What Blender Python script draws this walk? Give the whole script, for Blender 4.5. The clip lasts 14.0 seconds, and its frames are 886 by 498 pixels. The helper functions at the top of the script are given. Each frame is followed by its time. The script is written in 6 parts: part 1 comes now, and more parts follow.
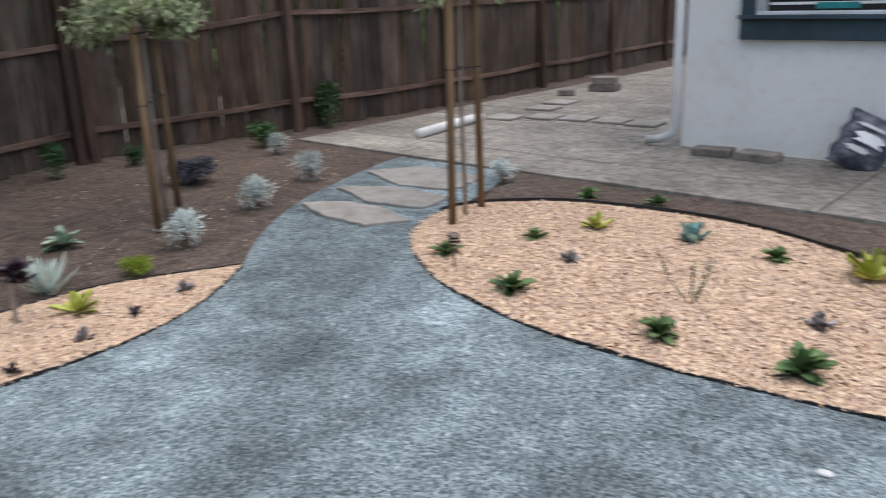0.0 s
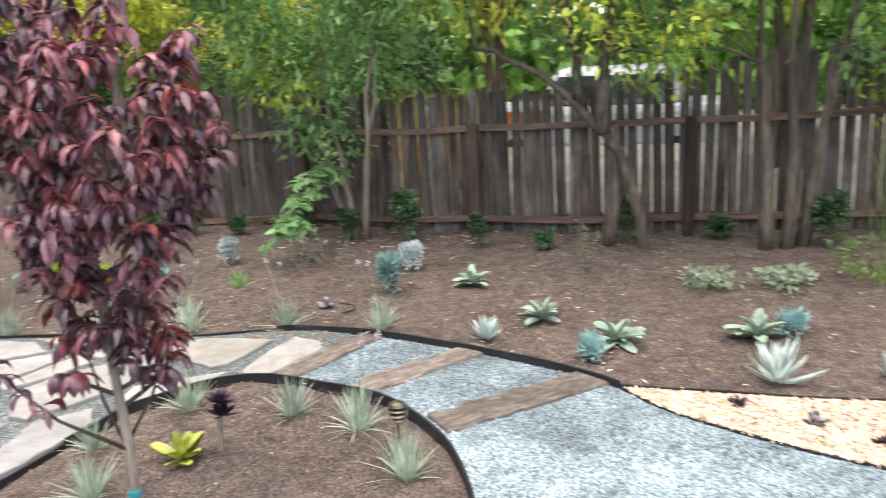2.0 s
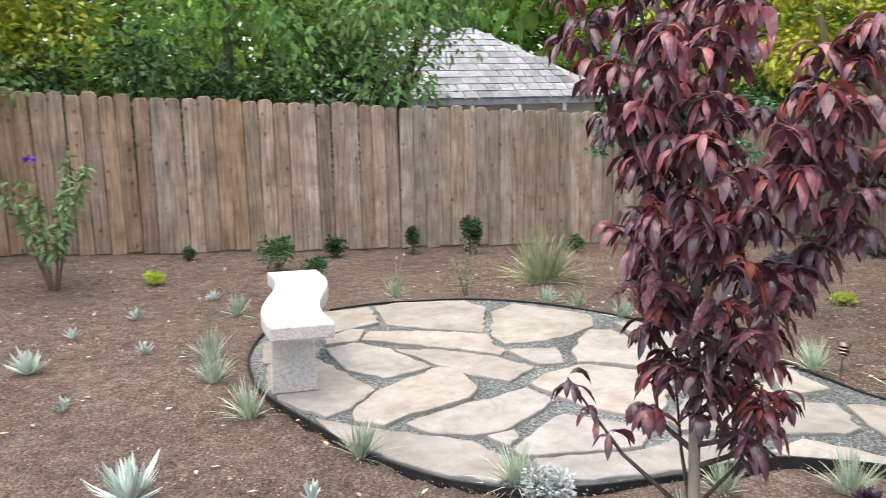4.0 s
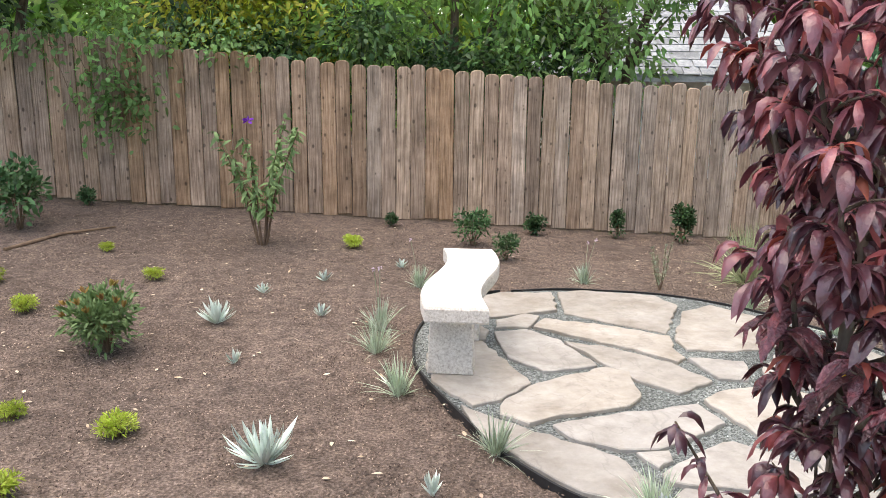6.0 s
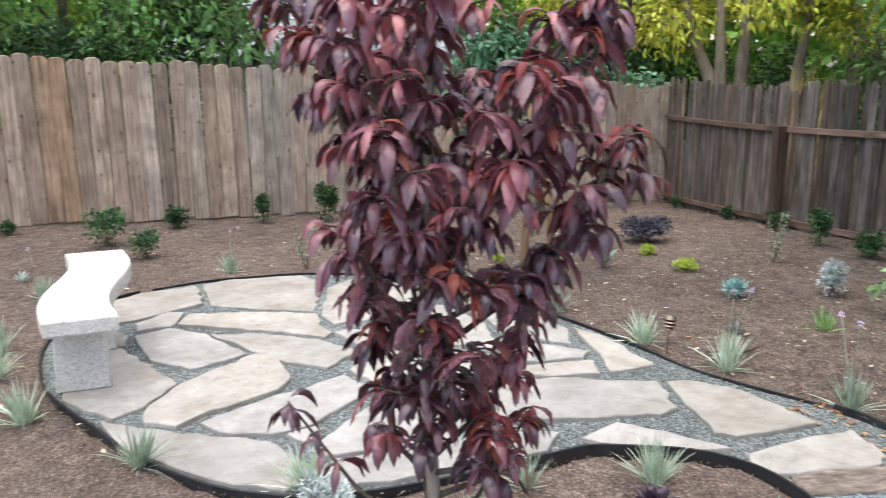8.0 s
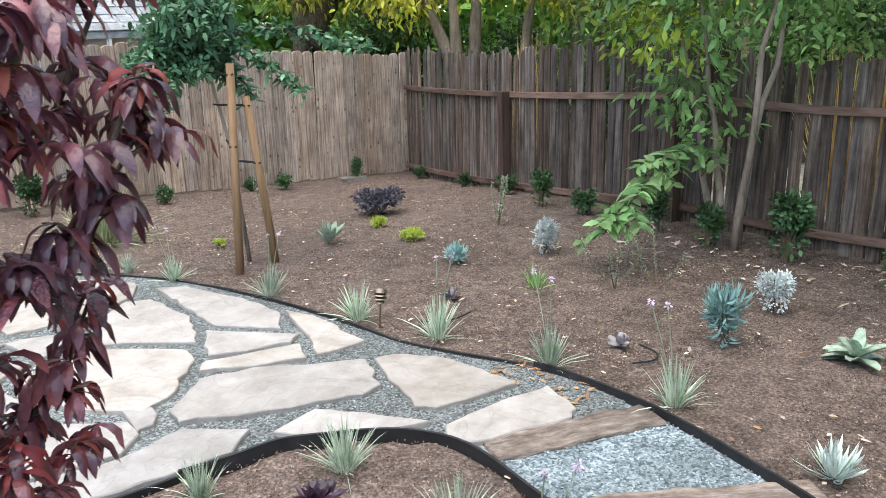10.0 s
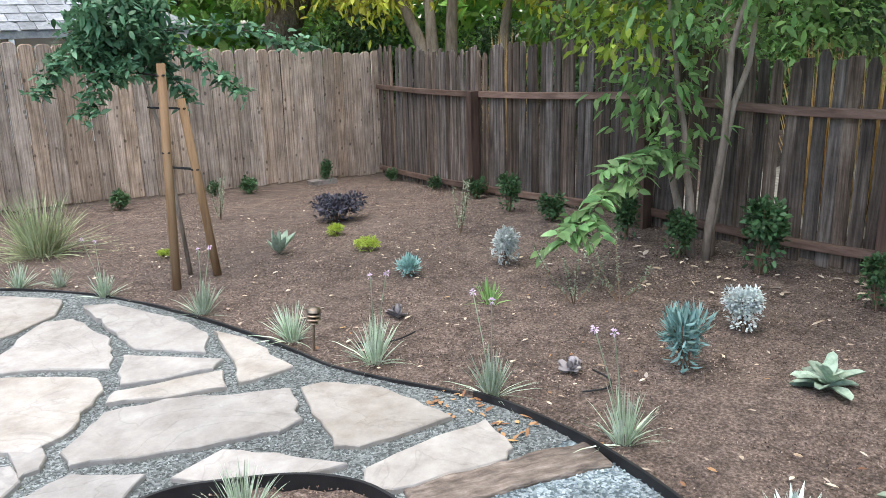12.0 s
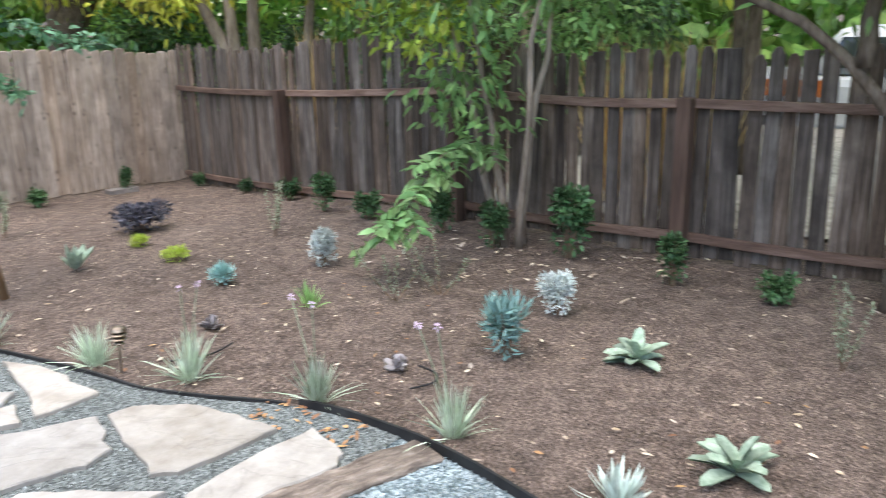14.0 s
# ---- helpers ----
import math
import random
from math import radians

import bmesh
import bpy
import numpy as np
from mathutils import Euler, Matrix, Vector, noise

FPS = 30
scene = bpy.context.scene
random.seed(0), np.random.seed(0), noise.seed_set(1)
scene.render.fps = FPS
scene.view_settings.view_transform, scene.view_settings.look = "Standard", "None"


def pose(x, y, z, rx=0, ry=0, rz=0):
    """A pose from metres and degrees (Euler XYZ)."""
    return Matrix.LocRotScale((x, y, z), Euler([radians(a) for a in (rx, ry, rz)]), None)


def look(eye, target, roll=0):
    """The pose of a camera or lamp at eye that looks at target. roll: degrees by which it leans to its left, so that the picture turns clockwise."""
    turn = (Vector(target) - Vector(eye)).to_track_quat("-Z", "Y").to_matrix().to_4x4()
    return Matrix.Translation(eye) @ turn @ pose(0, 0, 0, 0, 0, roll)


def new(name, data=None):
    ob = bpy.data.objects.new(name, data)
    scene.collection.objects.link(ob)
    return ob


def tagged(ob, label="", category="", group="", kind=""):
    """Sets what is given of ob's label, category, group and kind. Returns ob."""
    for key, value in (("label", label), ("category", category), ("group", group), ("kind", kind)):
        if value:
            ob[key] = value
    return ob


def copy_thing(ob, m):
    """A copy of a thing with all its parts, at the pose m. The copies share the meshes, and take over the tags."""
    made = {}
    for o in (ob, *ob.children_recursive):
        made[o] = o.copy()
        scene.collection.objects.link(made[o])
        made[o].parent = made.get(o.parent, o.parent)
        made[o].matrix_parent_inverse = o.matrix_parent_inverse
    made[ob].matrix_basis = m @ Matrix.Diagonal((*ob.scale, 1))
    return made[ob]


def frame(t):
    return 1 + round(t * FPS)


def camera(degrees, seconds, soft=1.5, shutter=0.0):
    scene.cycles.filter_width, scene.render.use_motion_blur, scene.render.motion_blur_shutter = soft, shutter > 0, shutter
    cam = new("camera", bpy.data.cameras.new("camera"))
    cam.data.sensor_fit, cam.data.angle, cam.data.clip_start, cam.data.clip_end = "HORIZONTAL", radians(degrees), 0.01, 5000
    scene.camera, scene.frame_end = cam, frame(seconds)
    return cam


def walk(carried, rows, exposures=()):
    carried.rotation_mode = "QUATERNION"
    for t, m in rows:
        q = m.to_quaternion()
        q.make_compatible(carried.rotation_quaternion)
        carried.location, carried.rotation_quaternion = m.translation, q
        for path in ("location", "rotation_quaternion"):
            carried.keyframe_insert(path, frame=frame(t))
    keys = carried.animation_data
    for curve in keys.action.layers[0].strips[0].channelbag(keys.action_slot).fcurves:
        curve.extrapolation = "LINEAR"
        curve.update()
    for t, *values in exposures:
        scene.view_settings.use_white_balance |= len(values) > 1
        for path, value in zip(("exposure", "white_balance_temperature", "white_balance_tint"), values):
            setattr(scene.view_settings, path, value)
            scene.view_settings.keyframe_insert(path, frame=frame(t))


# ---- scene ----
# ---------------------------------------------------------------- camera
cam = camera(56.7, 14.0, soft=0.6, shutter=0.25)


def aim(x, y, z, heading, pitch, roll):
    """A pose at x, y, z: heading in degrees clockwise from +y, pitch up, roll to the camera's right."""
    a, p = radians(heading), radians(pitch)
    eye = Vector((x, y, z))
    way = Vector((math.sin(a) * math.cos(p), math.cos(a) * math.cos(p), math.sin(p)))
    return look(eye, eye + way, -roll)


ROWS = [
    (0.0, aim(-2.009, -1.578, 1.622, 137.89, -17.48, 2.04)),
    (0.2, aim(-1.947, -1.525, 1.638, 130.43, -17.21, 2.17)),
    (0.5, aim(-1.849, -1.449, 1.607, 119.79, -16.21, 2.19)),
    (0.7, aim(-1.767, -1.431, 1.613, 112.81, -16.01, 2.51)),
    (1.0, aim(-1.637, -1.343, 1.625, 103.85, -15.42, 3.10)),
    (1.5, aim(-1.477, -1.238, 1.660, 90.02, -14.59, 3.22)),
    (2.0, aim(-1.298, -1.187, 1.658, 74.24, -13.76, 3.13)),
    (2.5, aim(-1.109, -1.223, 1.640, 57.45, -12.65, 2.92)),
    (3.0, aim(-0.895, -1.199, 1.645, 42.18, -12.29, 2.50)),
    (3.5, aim(-0.737, -1.170, 1.617, 31.47, -11.52, 1.96)),
    (4.0, aim(-0.600, -1.190, 1.600, 20.53, -10.98, 0.99)),
    (4.2, aim(-0.512, -1.204, 1.585, 16.71, -10.70, 1.40)),
    (6.3, aim(-0.219, -1.019, 1.627, 3.46, -13.16, -0.72)),
    (6.5, aim(-0.223, -1.028, 1.621, 3.19, -13.24, -0.64)),
    (7.0, aim(-0.194, -1.036, 1.638, 5.83, -13.58, -0.51)),
    (7.5, aim(-0.155, -1.046, 1.642, 16.62, -13.80, -0.09)),
    (8.0, aim(-0.071, -1.060, 1.630, 27.78, -14.03, 0.43)),
    (8.5, aim(0.052, -1.089, 1.601, 35.74, -14.42, 0.82)),
    (9.0, aim(0.181, -1.069, 1.579, 41.32, -15.00, 0.93)),
    (9.2, aim(0.233, -1.055, 1.572, 42.26, -15.20, 0.94)),
    (11.3, aim(0.755, -1.105, 1.503, 43.81, -15.84, 1.16)),
    (11.5, aim(0.806, -1.087, 1.505, 43.76, -15.89, 1.29)),
    (12.0, aim(0.866, -1.005, 1.524, 43.71, -15.83, 1.25)),
    (12.5, aim(0.869, -0.958, 1.523, 43.78, -15.78, 1.34)),
    (13.0, aim(0.866, -0.925, 1.522, 44.16, -15.74, 1.43)),
    (13.5, aim(0.874, -0.933, 1.520, 45.97, -15.76, 1.38)),
    (14.0, aim(0.922, -0.964, 1.506, 56.79, -16.18, 1.26)),
]
EXPOSURES = [(0.0, 0.58, 6900, 10), (0.5, 1.0, 6900, 10), (1.0, 1.42, 7000, 10), (1.5, 1.6, 7200, 11), (2.5, 1.8, 7400, 11), (3.5, 1.64, 7400, 11),
             (4.2, 1.52, 7600, 12), (6.5, 1.54, 7700, 12), (7.5, 1.5, 7300, 11), (8.0, 1.56, 7000, 9), (9.0, 1.68, 6900, 9), (13.3, 1.6, 6800, 9), (14.0, 1.8, 6800, 9)]
walk(cam, ROWS, EXPOSURES)

# ---------------------------------------------------------------- light
world = bpy.data.worlds.new("sky")
scene.world = world
world.use_nodes = True
wt = world.node_tree
sky = wt.nodes.new("ShaderNodeTexSky")
sky.sky_type, sky.sun_disc = "NISHITA", False
sky.sun_elevation, sky.sun_rotation = radians(75), radians(265)
sky.dust_density, sky.air_density = 1.2, 1.0
wt.links.new(sky.outputs[0], wt.nodes["Background"].inputs[0])
wt.nodes["Background"].inputs[1].default_value = 0.15

sun = new("sun", bpy.data.lights.new("sun", "SUN"))
sun.data.energy, sun.data.angle, sun.data.color = 1.6, radians(90), (1.0, 0.94, 0.86)
sun.matrix_world = look((-1.3, -0.5, 8), (0, 0, 0))


# ---------------------------------------------------------------- materials
def mat(name, cols, scale=8.0, rough=0.9, bump=0.3, bscale=None, bdist=0.01, metal=0.0, rand=0.0, stretch=(1, 1, 1),
        island=0.0, big=0.35, bigscale=None, leaf=0.0, cells=0.0, spec=0.3, coord="Object", still=False, knots=0.0, mid=None, tone=0.0, veins=0.0):
    """A procedural surface: a ramp over fine noise, broad blotches, relief, and a random shade for each piece."""
    m = bpy.data.materials.new(name)
    m.use_nodes = True
    n, l = m.node_tree.nodes, m.node_tree.links
    bsdf = n["Principled BSDF"]
    tc = n.new("ShaderNodeTexCoord")
    oi = n.new("ShaderNodeObjectInfo")
    mp = n.new("ShaderNodeMapping")
    mp.inputs["Scale"].default_value = stretch
    off = n.new("ShaderNodeVectorMath")
    off.operation = "MULTIPLY_ADD"
    off.inputs[1].default_value = (0, 0, 0) if still else (31, 17, 23)
    l.new(oi.outputs["Random"], off.inputs[0])
    l.new(tc.outputs[coord], off.inputs[2])
    l.new(off.outputs[0], mp.inputs[0])
    if cells:
        fine = n.new("ShaderNodeTexVoronoi")
        fine.inputs["Scale"].default_value = cells
        l.new(mp.outputs[0], fine.inputs["Vector"])
        sep = n.new("ShaderNodeSeparateColor")
        l.new(fine.outputs["Color"], sep.inputs[0])
        fac = sep.outputs[0]
        hgt = fine.outputs["Distance"]
    else:
        fine = n.new("ShaderNodeTexNoise")
        fine.inputs["Scale"].default_value, fine.inputs["Detail"].default_value = scale, 9
        fine.inputs["Roughness"].default_value = 0.65
        l.new(mp.outputs[0], fine.inputs["Vector"])
        fac = fine.outputs["Fac"]
        hgt = fac
    ramp = n.new("ShaderNodeValToRGB")
    lo, hi = (0.05, 0.95) if cells else (0.32, 0.68)
    els = ramp.color_ramp.elements
    for i, c in enumerate(cols):
        p = lo + (hi - lo) * i / max(len(cols) - 1, 1)
        e = els[i] if i < 2 else els.new(p)
        e.position, e.color = p, (*c, 1)
    l.new(fac, ramp.inputs[0])
    blot = n.new("ShaderNodeTexNoise")
    blot.inputs["Scale"].default_value, blot.inputs["Detail"].default_value = bigscale or scale * 0.12, 5
    l.new(mp.outputs[0] if bigscale is None else off.outputs[0], blot.inputs["Vector"])
    val = n.new("ShaderNodeMapRange")
    val.inputs[1].default_value, val.inputs[2].default_value = 0.3, 0.7
    val.inputs[3].default_value, val.inputs[4].default_value = 1 - big, 1 + big
    l.new(blot.outputs["Fac"], val.inputs[0])
    shade = val.outputs[0]
    for amount, kind in ((rand, "ob"), (island, "isl")):
        if amount:
            src = oi.outputs["Random"] if kind == "ob" else n.new("ShaderNodeNewGeometry").outputs["Random Per Island"]
            mr = n.new("ShaderNodeMapRange")
            mr.inputs[3].default_value, mr.inputs[4].default_value = 1 - amount, 1 + amount
            l.new(src, mr.inputs[0])
            mul = n.new("ShaderNodeMath")
            mul.operation = "MULTIPLY"
            l.new(shade, mul.inputs[0])
            l.new(mr.outputs[0], mul.inputs[1])
            shade = mul.outputs[0]
    if mid:
        mn = n.new("ShaderNodeTexNoise")
        mn.inputs["Scale"].default_value, mn.inputs["Detail"].default_value = mid[0], 8
        mn.inputs["Roughness"].default_value = 0.7
        l.new(off.outputs[0], mn.inputs["Vector"])
        mr = n.new("ShaderNodeMapRange")
        mr.inputs[1].default_value, mr.inputs[2].default_value = 0.34, 0.66
        mr.inputs[3].default_value, mr.inputs[4].default_value = 1 - mid[1], 1 + mid[1]
        l.new(mn.outputs["Fac"], mr.inputs[0])
        mul = n.new("ShaderNodeMath")
        mul.operation = "MULTIPLY"
        l.new(shade, mul.inputs[0])
        l.new(mr.outputs[0], mul.inputs[1])
        shade = mul.outputs[0]
    if veins:
        vn = n.new("ShaderNodeTexNoise")
        vn.inputs["Scale"].default_value, vn.inputs["Detail"].default_value, vn.inputs["Distortion"].default_value = 2.3, 6, 1.1
        l.new(off.outputs[0], vn.inputs["Vector"])
        vd = n.new("ShaderNodeMath")
        vd.operation = "SUBTRACT"
        vd.inputs[1].default_value = 0.5
        l.new(vn.outputs["Fac"], vd.inputs[0])
        va = n.new("ShaderNodeMath")
        va.operation = "ABSOLUTE"
        l.new(vd.outputs[0], va.inputs[0])
        mr = n.new("ShaderNodeMapRange")
        mr.inputs[1].default_value, mr.inputs[2].default_value = 0.0, 0.014
        mr.inputs[3].default_value, mr.inputs[4].default_value = 1 - veins, 1.0
        l.new(va.outputs[0], mr.inputs[0])
        mul = n.new("ShaderNodeMath")
        mul.operation = "MULTIPLY"
        l.new(shade, mul.inputs[0])
        l.new(mr.outputs[0], mul.inputs[1])
        shade = mul.outputs[0]
    if knots:
        # dark round knots and nail stains over the face of a board (its local x and z)
        sx = n.new("ShaderNodeSeparateXYZ")
        l.new(off.outputs[0], sx.inputs[0])
        cx = n.new("ShaderNodeCombineXYZ")
        zz = n.new("ShaderNodeMath")
        zz.operation = "MULTIPLY"
        zz.inputs[1].default_value = 0.6
        l.new(sx.outputs[2], zz.inputs[0])
        l.new(sx.outputs[0], cx.inputs[0])
        l.new(zz.outputs[0], cx.inputs[1])
        kn = n.new("ShaderNodeTexVoronoi")
        kn.voronoi_dimensions = "2D"
        kn.inputs["Scale"].default_value = knots
        l.new(cx.outputs[0], kn.inputs["Vector"])
        ks = n.new("ShaderNodeSeparateColor")
        l.new(kn.outputs["Color"], ks.inputs[0])
        kz = n.new("ShaderNodeMapRange")
        kz.inputs[1].default_value, kz.inputs[2].default_value = 0.2, 1.0
        kz.inputs[3].default_value, kz.inputs[4].default_value = -0.03, 0.12
        l.new(ks.outputs[0], kz.inputs[0])
        kd = n.new("ShaderNodeMath")
        kd.operation = "SUBTRACT"
        l.new(kn.outputs["Distance"], kd.inputs[0])
        l.new(kz.outputs[0], kd.inputs[1])
        kr = n.new("ShaderNodeMapRange")
        kr.inputs[1].default_value, kr.inputs[2].default_value = -0.04, 0.03
        kr.inputs[3].default_value, kr.inputs[4].default_value = 0.4, 1.0
        l.new(kd.outputs[0], kr.inputs[0])
        mul = n.new("ShaderNodeMath")
        mul.operation = "MULTIPLY"
        l.new(shade, mul.inputs[0])
        l.new(kr.outputs[0], mul.inputs[1])
        shade = mul.outputs[0]
    hsv = n.new("ShaderNodeHueSaturation")
    l.new(shade, hsv.inputs["Value"])
    l.new(ramp.outputs[0], hsv.inputs["Color"])
    if tone:
        # some pieces weather greyer, others stay redder
        tm = n.new("ShaderNodeMath")
        tm.operation = "MULTIPLY"
        tm.inputs[1].default_value = 13.7
        l.new(oi.outputs["Random"], tm.inputs[0])
        tf = n.new("ShaderNodeMath")
        tf.operation = "FRACT"
        l.new(tm.outputs[0], tf.inputs[0])
        mr = n.new("ShaderNodeMapRange")
        mr.inputs[3].default_value, mr.inputs[4].default_value = 1 - tone, 1 + tone * 0.6
        l.new(tf.outputs[0], mr.inputs[0])
        l.new(mr.outputs[0], hsv.inputs["Saturation"])
    if island:
        g = n.new("ShaderNodeNewGeometry")
        mr = n.new("ShaderNodeMapRange")
        mr.inputs[3].default_value, mr.inputs[4].default_value = 0.485, 0.515
        l.new(g.outputs["Random Per Island"], mr.inputs[0])
        l.new(mr.outputs[0], hsv.inputs["Hue"])
    l.new(hsv.outputs[0], bsdf.inputs["Base Color"])
    bsdf.inputs["Roughness"].default_value = rough
    bsdf.inputs["Metallic"].default_value = metal
    bsdf.inputs["Specular IOR Level"].default_value = spec
    if bump:
        bn = n.new("ShaderNodeBump")
        bn.inputs["Strength"].default_value, bn.inputs["Distance"].default_value = bump, bdist
        if bscale:
            b2 = n.new("ShaderNodeTexNoise")
            b2.inputs["Scale"].default_value, b2.inputs["Detail"].default_value = bscale, 6
            l.new(mp.outputs[0], b2.inputs["Vector"])
            hgt = b2.outputs["Fac"]
        l.new(hgt, bn.inputs["Height"])
        l.new(bn.outputs[0], bsdf.inputs["Normal"])
    if leaf:
        tr = n.new("ShaderNodeBsdfTranslucent")
        l.new(hsv.outputs[0], tr.inputs[0])
        mix = n.new("ShaderNodeMixShader")
        mix.inputs[0].default_value = leaf
        l.new(bsdf.outputs[0], mix.inputs[1])
        l.new(tr.outputs[0], mix.inputs[2])
        l.new(mix.outputs[0], n["Material Output"].inputs[0])
    return m


M_SOIL = mat("soil", [(0.042, 0.0305, 0.025), (0.128, 0.095, 0.078), (0.265, 0.207, 0.176)], 70, 0.95, 1.0, 52, 0.03, big=0.18, bigscale=0.9, mid=(11, 0.42))
M_CRUMB = mat("mulch", [(0.045, 0.032, 0.026), (0.145, 0.106, 0.087), (0.33, 0.262, 0.222)], 30, 0.95, 0, island=0.8)
M_GRAVEL = mat("gravel", [(0.09, 0.122, 0.134), (0.208, 0.266, 0.286), (0.37, 0.432, 0.452)], 60, 0.9, 1.0, None, 0.009, cells=95, big=0.42, bigscale=0.85, still=True, mid=(3.2, 0.38))
M_GRIT = mat("grit", [(0.115, 0.152, 0.166), (0.225, 0.286, 0.306), (0.42, 0.482, 0.5)], 30, 0.85, 0, island=0.6, big=0.42, bigscale=0.85, still=True, mid=(3.2, 0.38))
M_FINES = mat("stone_fines", [(0.05, 0.058, 0.056), (0.125, 0.14, 0.138), (0.25, 0.275, 0.27)], 60, 0.9, 0.8, None, 0.006, cells=110, big=0.35, bigscale=1.3)
M_FINE_CHIP = mat("stone_fine_chip", [(0.07, 0.082, 0.08), (0.16, 0.18, 0.178), (0.33, 0.36, 0.355)], 30, 0.85, 0, island=0.6)
M_FLAG = mat("flagstone", [(0.265, 0.24, 0.21), (0.335, 0.312, 0.283), (0.39, 0.37, 0.345)], 5, 0.75, 0.8, 14, 0.012, rand=0.1, tone=0.35, big=0.09, bigscale=1.6, mid=(12, 0.1), veins=0.15)
M_CHIP_BASE = mat("wood_chip_base", [(0.32, 0.2, 0.13), (0.55, 0.36, 0.24), (0.72, 0.51, 0.36)], 70, 0.9, 0.6, 60, 0.015, big=0.1)
M_CHIP = mat("wood_chips", [(0.47, 0.31, 0.21), (0.62, 0.45, 0.33), (0.74, 0.58, 0.45)], 30, 0.85, 0, island=0.38, big=0.05)
M_EDGE = mat("black_edging", [(0.012, 0.012, 0.013), (0.03, 0.03, 0.032)], 12, 0.55, 0.1)
M_TIMBER = mat("timber", [(0.095, 0.074, 0.061), (0.175, 0.141, 0.117), (0.27, 0.231, 0.198)], 14, 0.9, 0.9, 18, 0.02, rand=0.25, stretch=(0.7, 3.0, 3.0), mid=(13, 0.3))
M_BOARD_A = mat("fence_board", [(0.15, 0.108, 0.08), (0.35, 0.265, 0.203), (0.52, 0.415, 0.335)], 7, 0.9, 0.8, 9, 0.012, rand=0.2, tone=0.2, stretch=(9, 9, 0.3), big=0.22, bigscale=3.5, knots=8.0, mid=(5, 0.18))
M_BOARD_WARM = mat("brown_weathered_board", [(0.14, 0.088, 0.055), (0.31, 0.208, 0.14), (0.46, 0.33, 0.235)], 7, 0.9, 0.8, 9, 0.012, rand=0.2, tone=0.2, stretch=(9, 9, 0.3), big=0.25, bigscale=3.0, knots=8.5, mid=(5, 0.2))
M_BOARD_B = mat("old_fence_board", [(0.032, 0.023, 0.018), (0.1, 0.076, 0.061), (0.2, 0.162, 0.136)], 7, 0.92, 0.7, 9, 0.01, rand=0.35, tone=0.4, stretch=(6, 6, 0.22), big=0.3, bigscale=1.4, mid=(4, 0.25))
M_BOARD_C = mat("brown_fence_board", [(0.024, 0.0155, 0.0108), (0.072, 0.0485, 0.0355), (0.145, 0.106, 0.082)], 7, 0.92, 0.7, 9, 0.01, rand=0.35, tone=0.3, stretch=(8, 8, 0.25), big=0.3, bigscale=1.4, mid=(4, 0.25))
M_RAIL = mat("fence_rail", [(0.07, 0.042, 0.032), (0.14, 0.088, 0.068), (0.22, 0.15, 0.12)], 6, 0.9, 0.5, 10, 0.01, rand=0.25, stretch=(0.4, 3, 3))
M_POST = mat("fence_post", [(0.035, 0.022, 0.017), (0.075, 0.046, 0.035), (0.11, 0.072, 0.056)], 6, 0.9, 0.5, 10, 0.01, rand=0.25, stretch=(3, 3, 0.3))
M_STAKE = mat("lodgepole_stake", [(0.143, 0.0828, 0.0425), (0.236, 0.144, 0.0765), (0.279, 0.187, 0.111)], 8, 0.75, 0.3, 12, 0.006, rand=0.12, stretch=(3, 3, 0.25))
M_CONCRETE = mat("concrete", [(0.16, 0.145, 0.125), (0.27, 0.25, 0.22), (0.36, 0.335, 0.3)], 14, 0.9, 0.5, 40, 0.008, rand=0.1, big=0.25, bigscale=1.1, mid=(4, 0.22), veins=0.25)
M_STUCCO = mat("painted_wall", [(0.806, 0.784, 0.75), (0.85, 0.85, 0.823), (0.85, 0.85, 0.85)], 10, 0.85, 0.35, 25, 0.008, big=0.05, bigscale=0.8)
M_WHITE = mat("white_paint", [(0.72, 0.72, 0.72), (0.8, 0.8, 0.8)], 6, 0.45, 0.05)
M_SLATE = mat("slate_blue_trim", [(0.035, 0.06, 0.075), (0.055, 0.085, 0.105)], 9, 0.6, 0.1)
M_GLASS = mat("window_glass", [(0.02, 0.025, 0.03), (0.03, 0.035, 0.04)], 2, 0.05, 0, spec=0.8)
M_BENCH = mat("bench_granite", [(0.40, 0.36, 0.32), (0.62, 0.58, 0.53), (0.74, 0.71, 0.67)], 90, 0.85, 0.5, 70, 0.006, big=0.1, bigscale=4)
M_BENCH_TOP = mat("bench_top", [(0.72, 0.70, 0.67), (0.8, 0.785, 0.76), (0.83, 0.82, 0.8)], 60, 0.6, 0.15, big=0.04)
M_ROOF = mat("grey_shingle", [(0.2, 0.215, 0.24), (0.29, 0.31, 0.34), (0.38, 0.4, 0.43)], 14, 0.85, 0.3, rand=0.2)
M_BARK = mat("bark", [(0.05, 0.037, 0.028), (0.11, 0.085, 0.065), (0.17, 0.14, 0.11)], 14, 0.95, 0.7, 22, 0.02, stretch=(2, 2, 0.5))
M_BARK_PALE = mat("pale_bark", [(0.17, 0.13, 0.1), (0.28, 0.225, 0.18), (0.36, 0.3, 0.25)], 14, 0.9, 0.5, 22, 0.01, stretch=(2, 2, 0.5))
M_BRICK = mat("paver_brick", [(0.16, 0.14, 0.125), (0.25, 0.22, 0.2), (0.3, 0.27, 0.25)], 25, 0.9, 0.4, rand=0.2)
M_BRONZE = mat("bronze_lamp", [(0.16, 0.125, 0.095), (0.3, 0.245, 0.19)], 20, 0.38, 0.1, metal=0.85)


